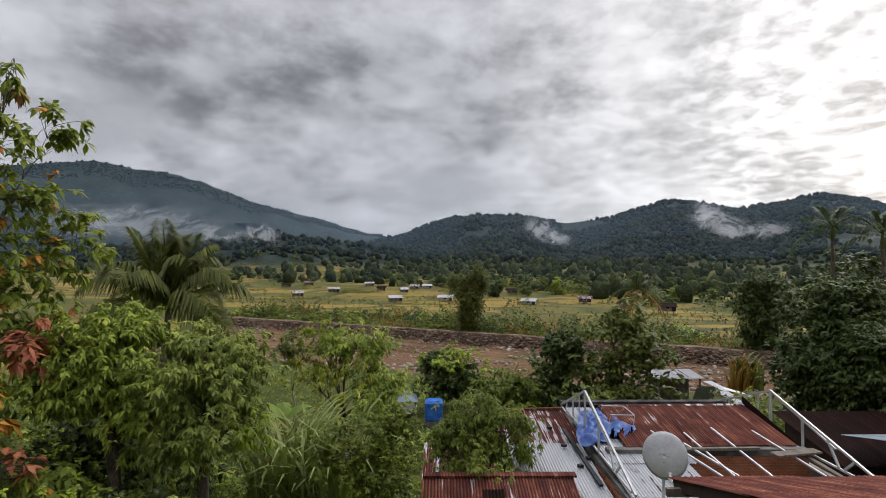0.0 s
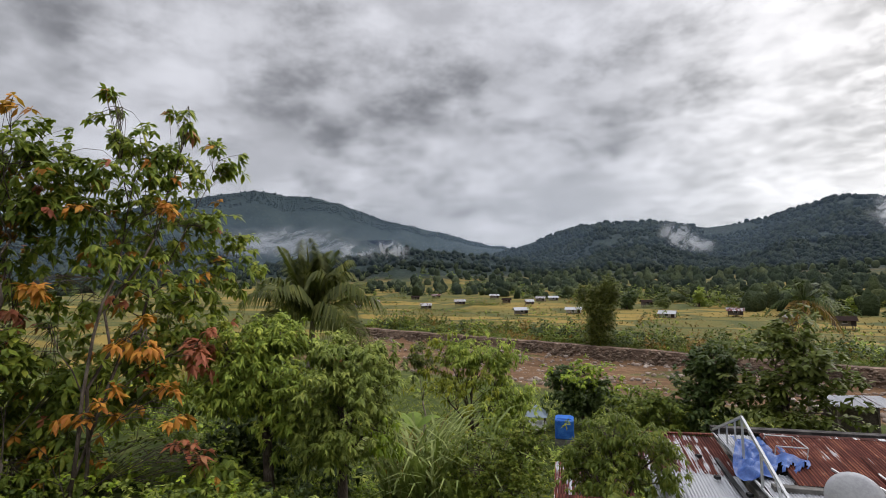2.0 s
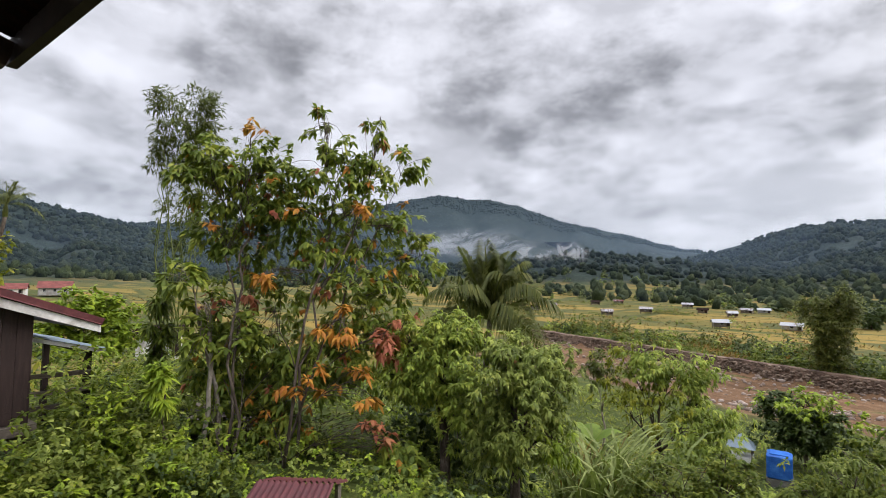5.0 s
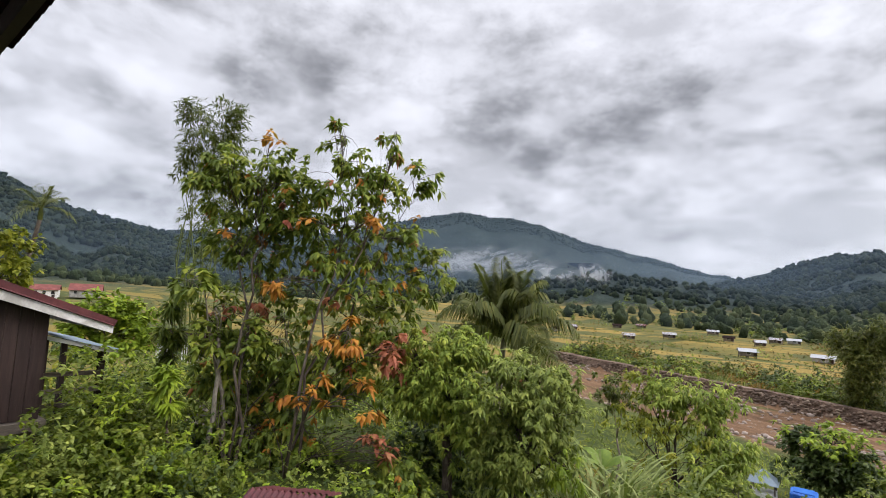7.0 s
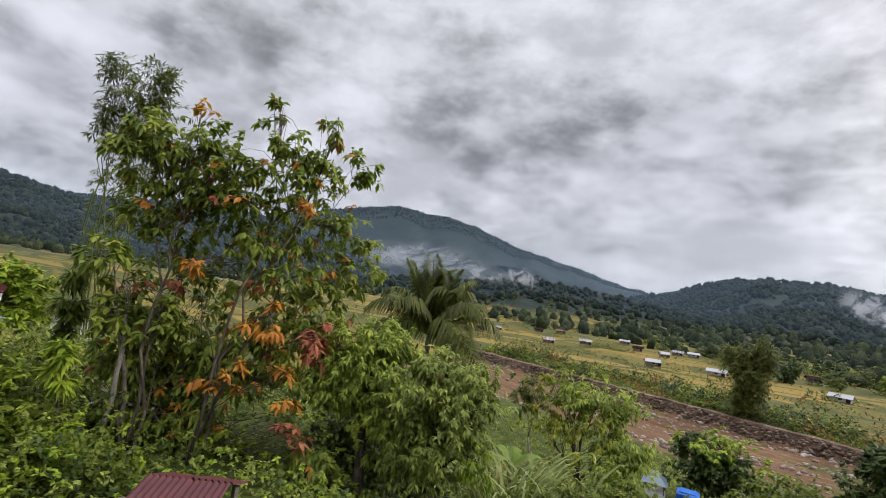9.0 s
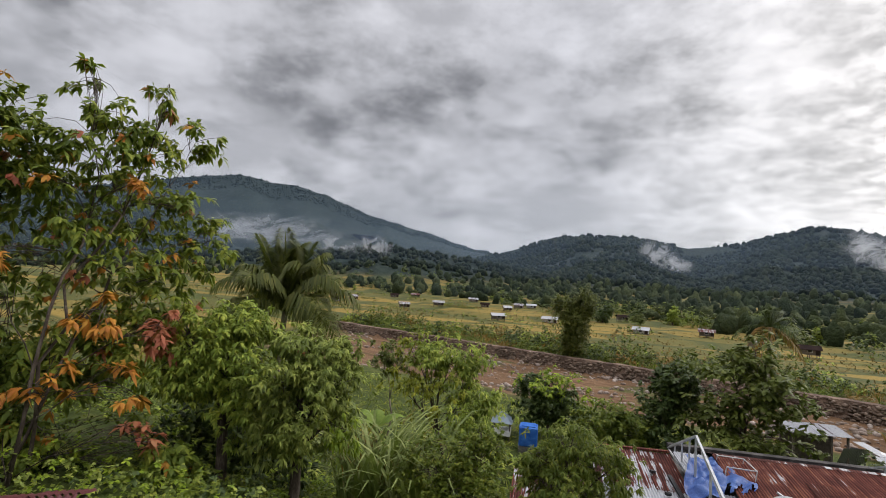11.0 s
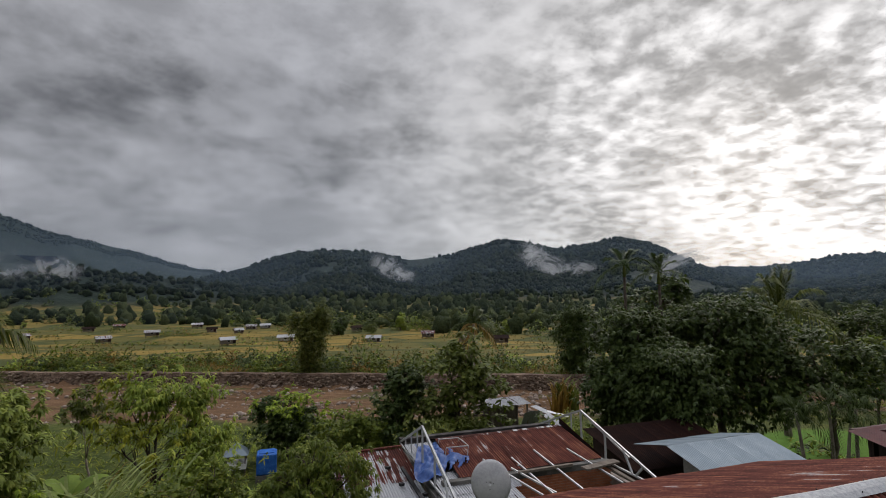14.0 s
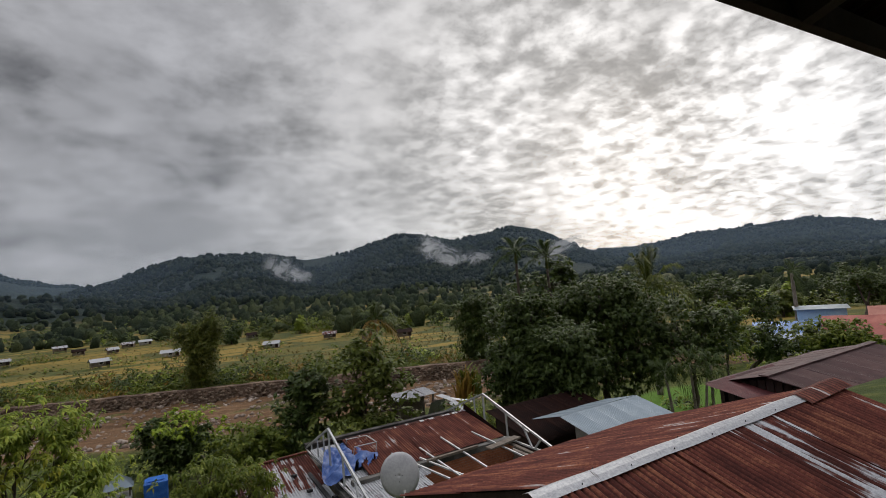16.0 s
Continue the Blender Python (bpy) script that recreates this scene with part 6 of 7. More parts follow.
palm("coconut_palm", "coconut palm with long drooping fronds", (-12.9, 22.2), 6.8, 30, 5.4, 1.3, 0.16, LEAF_PALM, 1, (0.5, -0.1), 1.1, 0.98, 0, lifts=(86, 14), pairs=70)
tree("mango_tree", "bushy mango tree in the garden", (-4.2, 21.2), 0.14, [(-5.43, 20.98, 5.20, 0.89, 0.99, 60, 1), (-4.53, 21.26, 5.63, 1.00, 0.87, 80, 0), (-3.57, 21.40, 5.36, 1.13, 1.01, 110, 0), (-2.81, 21.28, 4.16, 1.01, 1.39, 110, 0), (-4.45, 20.96, 4.00, 1.50, 1.25, 110, 1), (-3.48, 20.89, 3.06, 1.51, 1.13, 110, 0), (-5.47, 20.67, 3.83, 0.86, 0.99, 40, 1)],
     [LEAF_MANGO, LEAF_YELLOW], (9, 0.23, 0.028, 0.9), gap=0.24, seed=6, dense=3.2)
tree("young_tree", "slim young tree with thin pale foliage", (-7.6, 24.6), 0.06, [(-7.63, 24.55, 5.12, 0.86, 0.72, 26, 0), (-7.97, 24.30, 4.32, 0.63, 0.72, 16, 0), (-6.94, 24.63, 4.40, 0.64, 0.58, 14, 0)],
     [LEAF_BAMBOO], (6, 0.26, 0.04, 0.6), gap=0.1, seed=7, bark=BARK_PALE)
tree("round_tree", "round tree with bright green top leaves", (0.5, 30.5), 0.12, [(0.55, 30.40, 2.95, 1.51, 0.72, 110, 1), (1.60, 30.33, 2.79, 1.08, 0.72, 70, 1), (-0.15, 30.26, 2.29, 1.37, 0.86, 90, 0), (1.59, 30.15, 1.96, 1.29, 0.86, 90, 0), (0.54, 30.11, 1.63, 1.87, 0.86, 100, 0), (-0.50, 30.37, 2.79, 0.86, 0.65, 40, 0)],
     [LEAF_DARK, LEAF_BRIGHT], (7, 0.26, 0.05, 0.6), gap=0.08, seed=8, fork=0.5)
tree("garden_tree", "leafy garden tree beside the water tank", (3.0, 27.0), 0.1, [(3.59, 26.94, 2.25, 1.45, 1.13, 90, 0), (4.48, 26.74, 1.99, 1.28, 1.12, 80, 0), (2.96, 26.86, 1.65, 1.29, 0.81, 60, 0), (5.05, 26.49, 1.45, 0.96, 0.80, 50, 0)],
     [LEAF_SHRUB], (7, 0.24, 0.05, 0.6), gap=0.1, seed=9)
tree("broadleaf_tree", "open broad-leaved tree behind the brick house", (8.8, 25.6), 0.13, [(9.47, 25.13, 6.16, 1.17, 1.03, 40, 0), (8.65, 25.30, 5.26, 1.63, 1.04, 70, 0), (10.15, 24.71, 5.06, 1.45, 1.16, 70, 0), (8.05, 25.30, 4.10, 1.49, 1.19, 70, 0), (9.55, 24.68, 3.65, 1.75, 1.17, 80, 0), (10.55, 24.35, 4.00, 1.03, 1.03, 44, 0), (7.46, 25.30, 3.23, 1.20, 1.05, 46, 0), (10.19, 24.19, 2.65, 1.44, 0.86, 50, 0), (8.70, 24.72, 2.51, 1.33, 0.89, 46, 0)],
     [LEAF_BAMBOO], (6, 0.32, 0.075, 0.5), gap=0.28, dense=2.2, seed=10, stems=2)
tree("dark_tree", "dense dark green tree behind the brick house", (6.2, 26.6), 0.13, [(6.38, 26.87, 4.42, 1.01, 0.79, 90, 0), (5.88, 26.76, 3.21, 1.01, 1.14, 100, 0), (7.06, 26.54, 3.56, 0.94, 1.13, 90, 0), (6.25, 26.40, 2.08, 1.26, 1.14, 90, 0)],
     [LEAF_DARK], (7, 0.26, 0.06, 0.6), gap=0.05, seed=11)
tree("mango_shrub", "low dark mango tree in front of the sheds", (1.3, 13.3), 0.09, [(1.01, 13.39, 5.03, 0.73, 0.40, 60, 0), (0.24, 13.25, 4.47, 0.65, 0.65, 70, 0), (1.30, 13.19, 4.49, 0.97, 0.73, 130, 0), (1.96, 13.07, 4.38, 0.64, 0.72, 90, 0), (1.12, 12.96, 3.83, 1.13, 0.49, 120, 0), (0.23, 13.05, 3.94, 0.65, 0.57, 60, 0), (0.70, 13.36, 4.89, 0.39, 0.32, 30, 1)],
     [LEAF_SHRUB, LEAF_GREY], (9, 0.15, 0.019, 0.9), gap=0.22, seed=12)
tree("yellow_shrub", "dense shrub with small yellow-green leaves", (-1.7, 10.8), 0.05, [(-1.78, 10.71, 5.22, 0.59, 0.39, 120, 0), (-1.16, 10.71, 4.98, 0.48, 0.48, 110, 0), (-1.86, 10.50, 4.70, 0.66, 0.59, 150, 0), (-1.26, 10.49, 4.46, 0.66, 0.60, 140, 0), (-2.23, 10.52, 4.93, 0.39, 0.52, 60, 0), (-0.87, 10.89, 5.40, 0.35, 0.40, 50, 0), (-1.06, 10.91, 5.52, 0.33, 0.33, 40, 0)],
     [LEAF_SHRUB], (7, 0.085, 0.022, 0.4), gap=0.2, seed=13, category="shrub")
blade_clump("cane_grass", "tall clump of arching cane grass", (-2.9, 11.2), 170, 4.7, 0.05, LEAF_CANE, 3, 1.0, 0.42)
blade_clump("cane_grass", "tall clump of arching cane grass with dry stems", (-3.7, 11.3), 110, 4.4, 0.045, LEAF_CANE, 4, 0.7, 0.45)
blade_clump("dry_cane_grass", "tuft of dry straw-coloured cane grass", (-3.6, 11.6), 70, 4.4, 0.015, LEAF_PALM_DRY, 5, 0.9, 0.45)
banana("banana_plant", "banana plant with ragged leaves among the grass", (-5.0, 15.4), 4.0, 5, 1.3, 3)
banana("banana_plant", "small banana plant by the garden trees", (-4.2, 14.2), 3.6, 5, 1.1, 4)
blade_clump("withered_banana", "withered brown banana clump beside the river", (23.0, 37.9), 44, 4.4, 0.11, LEAF_PALM_DRY, 12, 0.8, 0.4, "banana plant")
blade_clump("banana_clump", "ragged green banana clump beside the river", (23.9, 38.3), 40, 4.6, 0.13, LEAF_BAMBOO, 13, 0.9, 0.4, "banana plant")
palm("areca_palm", "slim areca palm with a green crown above the trees", (19.9, 25.0), 10.1, 11, 1.9, 0.75, 0.09, LEAF_DARK, 3, (0.1, 0), 0.6, 1.0, lifts=(75, -5), shaft=0.7, pairs=30)
palm("areca_palm", "slim areca palm with a green crown above the trees", (21.6, 23.8), 9.6, 11, 1.8, 0.75, 0.09, LEAF_DARK, 4, (-0.1, 0), 0.6, 0.8, lifts=(82, 5), shaft=0.7, pairs=30)
palm("areca_palm", "slim leaning areca palm beside the plank house", (-40.5, 8.4), 12.4, 10, 2.4, 0.8, 0.13, LEAF_PALM, 5, (1.4, 0.8), 0.6, 0.9, lifts=(80, 0), shaft=0.8, pairs=30)
palm("yellowing_palm", "palm with dark upper and yellow dry lower fronds", (13.4, 33.6), 7.0, 16, 2.1, 0.85, 0.11, LEAF_DARK, 6, (0, 0), 0.8, 1.1, 5, lifts=(78, -35), pairs=30)
palm("coconut_palm", "coconut palm rising behind the dark trees", (30.2, 23.2), 7.7, 18, 4.2, 1.15, 0.16, LEAF_PALM, 7, (0, 0), 0.9, 1.0, lifts=(86, 0))
palm("coconut_palm", "distant coconut palm by the village", (64.0, 29.6), 7.0, 13, 2.8, 0.8, 0.2, LEAF_DARK, 8, (0, 0), 1.0, 1.1, lifts=(80, -30))
palm("clump_palm", "dark drooping clump palm by the lawn", (21.3, 15.6), 3.9, 10, 1.7, 0.55, 0.06, LEAF_DARK, 20, (-0.4, 0), 1.0, 1.5, lifts=(75, -5), pairs=22)
palm("clump_palm", "dark drooping clump palm by the lawn", (22.1, 15.0), 4.3, 10, 1.7, 0.55, 0.06, LEAF_DARK, 21, (-0.1, 0), 1.0, 1.5, lifts=(75, -5), pairs=22)
palm("clump_palm", "dark drooping clump palm by the lawn", (22.8, 14.6), 4.1, 10, 1.7, 0.55, 0.06, LEAF_DARK, 22, (0.2, 0), 1.0, 1.5, lifts=(75, -5), pairs=22)
palm("clump_palm", "dark drooping clump palm by the lawn", (21.8, 14.4), 3.6, 10, 1.7, 0.55, 0.06, LEAF_DARK, 23, (0.5, 0), 1.0, 1.5, lifts=(75, -5), pairs=22)
tree("big_dark_tree", "large dense dark green tree behind the sheds", (17.4, 21.0), 0.25, [(17.25, 20.77, 7.23, 1.27, 0.89, 90, 0), (17.64, 20.27, 5.80, 1.50, 1.25, 170, 0), (16.48, 21.11, 5.13, 1.56, 1.30, 150, 0), (15.68, 21.47, 4.02, 1.20, 1.33, 110, 0), (16.67, 20.64, 3.72, 1.55, 1.03, 110, 0), (17.67, 19.97, 4.39, 1.25, 1.25, 110, 0), (16.40, 21.39, 6.63, 0.68, 0.79, 30, 0)],
     [LEAF_DARK], (7, 0.22, 0.05, 0.7), gap=0.06, seed=14, dense=6.0)
tree("big_dark_tree", "large rounded dark tree with hanging foliage", (16.9, 18.3), 0.22, [(16.87, 18.27, 5.91, 1.36, 0.68, 120, 0), (16.25, 18.63, 4.93, 1.28, 1.16, 130, 0), (17.18, 17.83, 5.12, 1.34, 1.34, 150, 0), (16.54, 18.13, 3.94, 1.37, 1.14, 120, 0), (17.45, 17.39, 4.37, 0.99, 1.10, 90, 0)],
     [LEAF_DARK], (7, 0.19, 0.038, 0.9), gap=0.06, seed=15, dense=6.0)
tree("big_dark_tree", "tall broad dark green tree", (22.3, 20.6), 0.25, [(22.15, 20.32, 7.78, 1.99, 1.16, 130, 0), (20.88, 21.50, 6.59, 1.68, 1.35, 110, 0), (23.01, 19.22, 6.39, 1.95, 1.46, 140, 0), (21.58, 20.60, 5.22, 2.00, 1.66, 120, 0), (23.51, 18.32, 4.77, 1.44, 1.92, 100, 0), (22.32, 19.43, 3.60, 1.63, 1.63, 100, 0), (20.77, 21.70, 7.61, 1.01, 1.01, 40, 0)],
     [LEAF_DARK], (7, 0.23, 0.045, 0.8), gap=0.06, seed=16, dense=6.0)
tree("big_dark_tree", "dark tree behind the areca palms", (22.6, 27.2), 0.2, [(22.83, 27.88, 7.95, 1.24, 1.65, 50, 0), (24.42, 26.54, 8.59, 1.22, 1.47, 50, 0), (23.22, 27.41, 5.88, 1.64, 1.64, 60, 0), (21.38, 28.90, 6.46, 1.24, 1.66, 50, 0), (25.06, 25.95, 9.33, 0.81, 0.97, 24, 0)],
     [LEAF_DARK, LEAF_SHRUB], (6, 0.36, 0.08, 0.6), gap=0.1, seed=17)
tree("lawn_tree", "dark leafy tree beside the clump palms and lawn", (25.2, 17.2), 0.16, [(24.9, 17.6, 5.7, 1.5, 1.3, 80, 0), (25.7, 16.5, 5.0, 1.5, 1.3, 80, 0), (24.6, 18.0, 4.3, 1.3, 1.1, 60, 0), (26.3, 15.9, 5.9, 1.0, 0.9, 40, 0)],
     [LEAF_DARK], (7, 0.24, 0.05, 0.7), gap=0.08, seed=42, dense=4.0)
tree("garden_tree", "thin-crowned tree with yellowing leaves by the lawn", (31, 18.4), 0.12, [(30.68, 18.69, 5.21, 1.46, 1.09, 50, 0), (30.98, 17.93, 4.14, 1.43, 1.07, 50, 0), (30.17, 19.27, 4.18, 1.10, 1.10, 36, 0), (31.05, 18.14, 5.54, 1.08, 0.86, 36, 0)],
     [LEAF_SHRUB], (6, 0.28, 0.06, 0.6), gap=0.15, seed=18)
tree("village_tree", "rounded tree in front of the village houses", (41.3, 17.1), 0.2, [(41.00, 18.00, 3.25, 1.66, 1.00, 80, 0), (41.62, 16.52, 3.23, 1.82, 1.05, 90, 0), (41.89, 15.69, 2.84, 1.19, 0.79, 50, 0), (41.19, 17.30, 2.45, 2.05, 0.82, 70, 0)],
     [LEAF_SHRUB], (7, 0.26, 0.055, 0.6), gap=0.08, seed=19, dense=5.0)
tree("village_tree", "dark rounded tree beside the village", (38.0, 21.5), 0.2, [(38.66, 20.36, 2.81, 1.71, 0.94, 70, 0), (38.72, 20.48, 3.64, 1.28, 0.86, 40, 0), (38.99, 19.60, 2.40, 1.26, 0.84, 40, 0)],
     [LEAF_DARK], (7, 0.26, 0.055, 0.6), gap=0.08, seed=20, dense=5.0)
tree("village_tree", "spreading dark tree above the village roofs", (62, 22), 0.3, [(65.72, 24.38, 6.10, 2.24, 1.49, 70, 0), (66.19, 22.94, 5.07, 2.19, 1.46, 60, 0)],
     [LEAF_DARK], (7, 0.36, 0.085, 0.6), gap=0.1, seed=21, dense=5.0)
tree("village_tree", "dark tree at the edge of the village", (45, 30), 0.3, [(47.11, 28.46, 5.93, 2.22, 1.67, 70, 0), (48.00, 26.86, 5.26, 2.18, 1.63, 60, 0), (45.72, 30.58, 5.54, 1.71, 1.37, 40, 0), (48.79, 25.30, 4.63, 1.60, 1.28, 40, 0)],
     [LEAF_DARK, LEAF_SHRUB], (7, 0.32, 0.075, 0.6), gap=0.1, seed=22, dense=5.0)
bamboo("bamboo_clump", "dark bushy bamboo clump at the field edge", (31.8, 48.6), [(30.86, 49.05, 5.78, 1.31, 1.78, 170, 0), (32.79, 47.82, 6.21, 1.28, 1.74, 170, 0), (31.67, 48.34, 3.52, 1.88, 2.12, 270, 0), (31.58, 48.16, 1.80, 1.65, 1.41, 130, 0)], 10, (0.6, 0.06), LEAF_DARK, 3, 6)
bamboo("bamboo_clump", "upright feathery bamboo clump by the dyke", (3.4, 62.5), [(2.31, 61.86, 6.03, 1.15, 2.01, 150, 0), (4.45, 61.77, 6.44, 1.15, 2.01, 150, 0), (3.42, 61.70, 4.27, 1.73, 2.59, 280, 0), (3.33, 61.46, 1.80, 1.29, 1.87, 130, 0)], 12, (0.55, 0.05), LEAF_PALM, 4, 6)
tree("left_tree", "bushy tree beyond the plank house", (-23.6, 8.7), 0.15, [(-23.69, 8.03, 7.28, 1.18, 0.85, 90, 0), (-23.32, 9.15, 7.42, 0.98, 0.73, 70, 0), (-23.75, 7.55, 6.37, 0.93, 0.84, 60, 0), (-23.27, 9.02, 6.35, 1.21, 0.87, 80, 0)],
     [LEAF_BRIGHT, LEAF_SHRUB], (7, 0.28, 0.06, 0.6), gap=0.1, seed=23)
tree("left_tree", "yellow-green tree behind the plank house", (-30, 6.5), 0.15, [(-30.31, 6.32, 10.33, 1.08, 1.08, 60, 0), (-30.36, 6.25, 8.98, 1.07, 1.07, 50, 0), (-30.17, 6.99, 7.40, 1.09, 0.82, 40, 0)],
     [LEAF_YELLOW], (6, 0.3, 0.07, 0.6), gap=0.1, seed=24)
tree("dracaena", "tall dracaena with drooping strap leaves", (-11.55, 5.7), 0.05, [(-11.61, 5.67, 8.36, 0.20, 0.26, 7, 0), (-11.57, 5.69, 7.85, 0.24, 0.34, 9, 0), (-11.49, 5.71, 7.35, 0.22, 0.30, 7, 0)],
     [LEAF_SHRUB], (12, 0.30, 0.024, 0.75), gap=0.0, seed=30, category="shrub", twig=False)
tree("dracaena", "bright dracaena with strap leaves", (-9.32, 4.84), 0.05, [(-9.43, 4.84, 7.16, 0.18, 0.2, 6, 0), (-9.36, 4.84, 6.85, 0.2, 0.24, 8, 0)],
     [LEAF_BRIGHT], (12, 0.26, 0.024, 0.65), gap=0.0, seed=31, category="shrub", twig=False)

# ---------------------------------------------------------------- undergrowth, scrub, stones


def build_undergrowth():
    rng = np.random.default_rng(21)
    # rank growth on the slope below the balcony
    n = 33000
    x, y = rng.uniform(-20, 1.5, n), rng.uniform(1.5, 26, n)
    lump = fbm(x * 0.55, y * 0.55, 3, 31)
    r = np.hypot(x, y)
    keep = (lump > -0.30) & (r > 4.5) & ~((x > -1.2) & (y > 8)) & ~((x < -10.2) & (y < 3.6)) & (y < 18 + 4 * lump) & (rng.uniform(0, 1, n) < np.clip(16 / r, 0.35, 1))
    x, y, lump = x[keep], y[keep], lump[keep]
    z = ground_height(x, y) + rng.uniform(0.0, 1, len(x)) ** 1.4 * (0.55 + 1.3 * np.clip(lump + 0.2, 0, 1)) * (1 - 0.65 * smooth(x, -8, -6) * smooth(y, 5.5, 7.5) * (1 - smooth(y, 11, 13)))
    scatter_leaves("undergrowth", "rank green weeds and shrubs covering the slope", "undergrowth", x, y, z, 6, 0.095, 0.029, 0.5,
                   [LEAF_MANGO, LEAF_SHRUB, LEAF_DARK, LEAF_SHRUB, LEAF_BRIGHT, LEAF_GREY], 22, patch=0.9)
    # grass of the river meadow
    n = 16000
    x, y = rng.uniform(-38, 30, n), rng.uniform(14, 60, n)
    keep = (y < bank_y(x) - 2.5 + 4 * fbm(x * 0.1, y * 0.1, 2, 3)) & (np.abs(x) < y * 1.1) & ~((x > 3.5) & (x < 11) & (y < 18)) & ~((x > 11) & (x < 17) & (y < 18))
    x, y = x[keep], y[keep]
    scatter_leaves("meadow_grass", "long yellow-green meadow grass beside the river", "grass", x, y, ground_height(x, y), 5, 0.55, 0.03, 0.35,
                   [LEAF_GRASS, LEAF_SHRUB, LEAF_YELLOW, LEAF_MANGO, LEAF_YELLOW], 24, 0.7, patch=0.3)
    # bushes round the gardens behind the sheds
    pts = []
    for cx, cy, rad, h, m in ((2, 20, 2.2, 1.4, 130), (-1, 23, 2.2, 1.3, 120), (5, 22, 2.5, 1.6, 160), (9, 21, 2.6, 1.8, 160), (13, 26, 2.4, 1.3, 120),
                              (17, 28, 2.6, 2.0, 140), (25, 30, 4, 2.5, 200), (30, 36, 4, 2.5, 200), (36, 30, 5, 3, 220), (-9, 24, 3, 1.2, 120), (-16, 28, 4, 1.6, 140),
                              (-22, 22, 4, 2.2, 160), (-28, 26, 5, 2.4, 160), (1, 18.5, 1.6, 1.5, 110), (-3, 18, 2, 1.4, 120), (26, 19, 3, 1.6, 110), (-9.6, 3.6, 1.0, 2.6, 130), (-10.2, 4.4, 1.1, 2.7, 130), (-8.9, 2.6, 0.8, 1.5, 70), (-9.9, 4.5, 1.0, 1.9, 110), (-10.9, 5.1, 1.1, 2.0, 120), (-11.9, 5.0, 1.0, 1.7, 100), (-8.3, 4.6, 1.0, 1.3, 90), (-9.3, 3.0, 1.1, 1.3, 130), (-9.0, 4.2, 1.2, 1.1, 180), (-4.2, 12.8, 1.2, 2.0, 150), (-2.4, 13.2, 1.2, 2.2, 150), (-0.9, 12.9, 0.9, 1.6, 110), (-5.6, 13.2, 1.3, 2.0, 150), (-11.4, 5.3, 0.9, 1.3, 110), (-12.6, 6.2, 1.3, 1.4, 130), (-14, 8.5, 2, 1.5, 170), (-17, 9.5, 2.4, 1.7, 170), (-13, 12, 2.4, 1.6, 150), (-18, 13, 3, 2.0, 160), (-24, 14, 3.5, 2.2, 160), (-8, 13, 2.0, 1.3, 150), (-9, 17, 2.4, 1.4, 130), (-6.5, 17.5, 2, 1.2, 120), (-20, 5, 3.5, 2.0, 220), (-15.5, 7.0, 2.2, 1.2, 200),
                              (45, 24, 5, 2.5, 160), (52, 28, 5, 3, 160), (48, 14, 4, 2.5, 120), (-30, 16, 5, 2.2, 160), (-36, 12, 5, 2.5, 160), (34, 42, 4, 2.6, 150), (40, 38, 5, 3.2, 180)):
        a, q = rng.uniform(0, 2 * math.pi, m), rad * np.sqrt(rng.uniform(0, 1, m))
        px, py = cx + q * np.cos(a), cy + q * np.sin(a)
        pts.append(np.stack([px, py, ground_height(px, py) + h * (1 - (q / rad) ** 2) * rng.uniform(0.2, 1, m)], -1))
    p = np.concatenate(pts)
    close = np.hypot(p[:, 0], p[:, 1]) < 17
    near = np.repeat(p[close], 4, 0)
    near = near + rng.normal(0, 1, near.shape) * np.array([0.22, 0.22, 0.16])
    scatter_leaves("hedge_scrub", "mixed small-leaved shrubs on the slope", "shrubs", *near.T, 6, 0.13, 0.03, 0.6, [LEAF_DARK, LEAF_SHRUB, LEAF_BRIGHT, LEAF_SHRUB, LEAF_GREY], 27, patch=0.9)
    p = p[~close]
    scatter_leaves("garden_scrub", "mixed garden scrub round the sheds", "shrubs", *p.T, 7, 0.34, 0.07, 0.6, [LEAF_SHRUB, LEAF_MANGO, LEAF_DARK, LEAF_YELLOW, LEAF_SHRUB], 26, patch=0.35)
    # scrub along the far side of the dyke and between the paddies
    pts, m = [], 0
    for i in range(260):
        if i < 160:
            cx = rng.uniform(-34, 48)
            cy = float(dyke_y(cx)) + rng.uniform(2.0, 13) ** 1.0
            h, rad = rng.uniform(0.7, 3.4), rng.uniform(0.9, 2.6)
        else:
            az, d = rng.uniform(-40, 60), rng.uniform(95, 260)
            cx, cy = d * math.sin(radians(az)), d * math.cos(radians(az))
            if cy < dyke_y(cx) + 20:
                continue
            h, rad = rng.uniform(0.8, 3.6), rng.uniform(1.5, 4.5)
        k = int(26 + rad * 13)
        a, q = rng.uniform(0, 2 * math.pi, k), rad * np.sqrt(rng.uniform(0, 1, k))
        px, py = cx + q * np.cos(a) * 1.6, cy + q * np.sin(a) * 0.8
        pts.append(np.stack([px, py, ground_height(px, py) + h * (1 - (q / rad) ** 2) * rng.uniform(0.1, 1, k)], -1))
    p = np.concatenate(pts)
    scatter_leaves("valley_scrub", "scattered bushes and reeds along the dyke and paddies", "scrub", *p.T, 7, 0.46, 0.10, 0.5, [LEAF_PALM_DRY, LEAF_PALM, LEAF_SHRUB, LEAF_DARK, LEAF_MANGO], 28, patch=0.22)
    # reeds on the dyke
    n = 5000
    x = rng.uniform(-34, 48, n)
    y = dyke_y(x) + rng.uniform(0.8, 9, n)
    keep = fbm(x * 0.2, y * 0.3, 3, 77) > -0.12
    x, y = x[keep], y[keep]
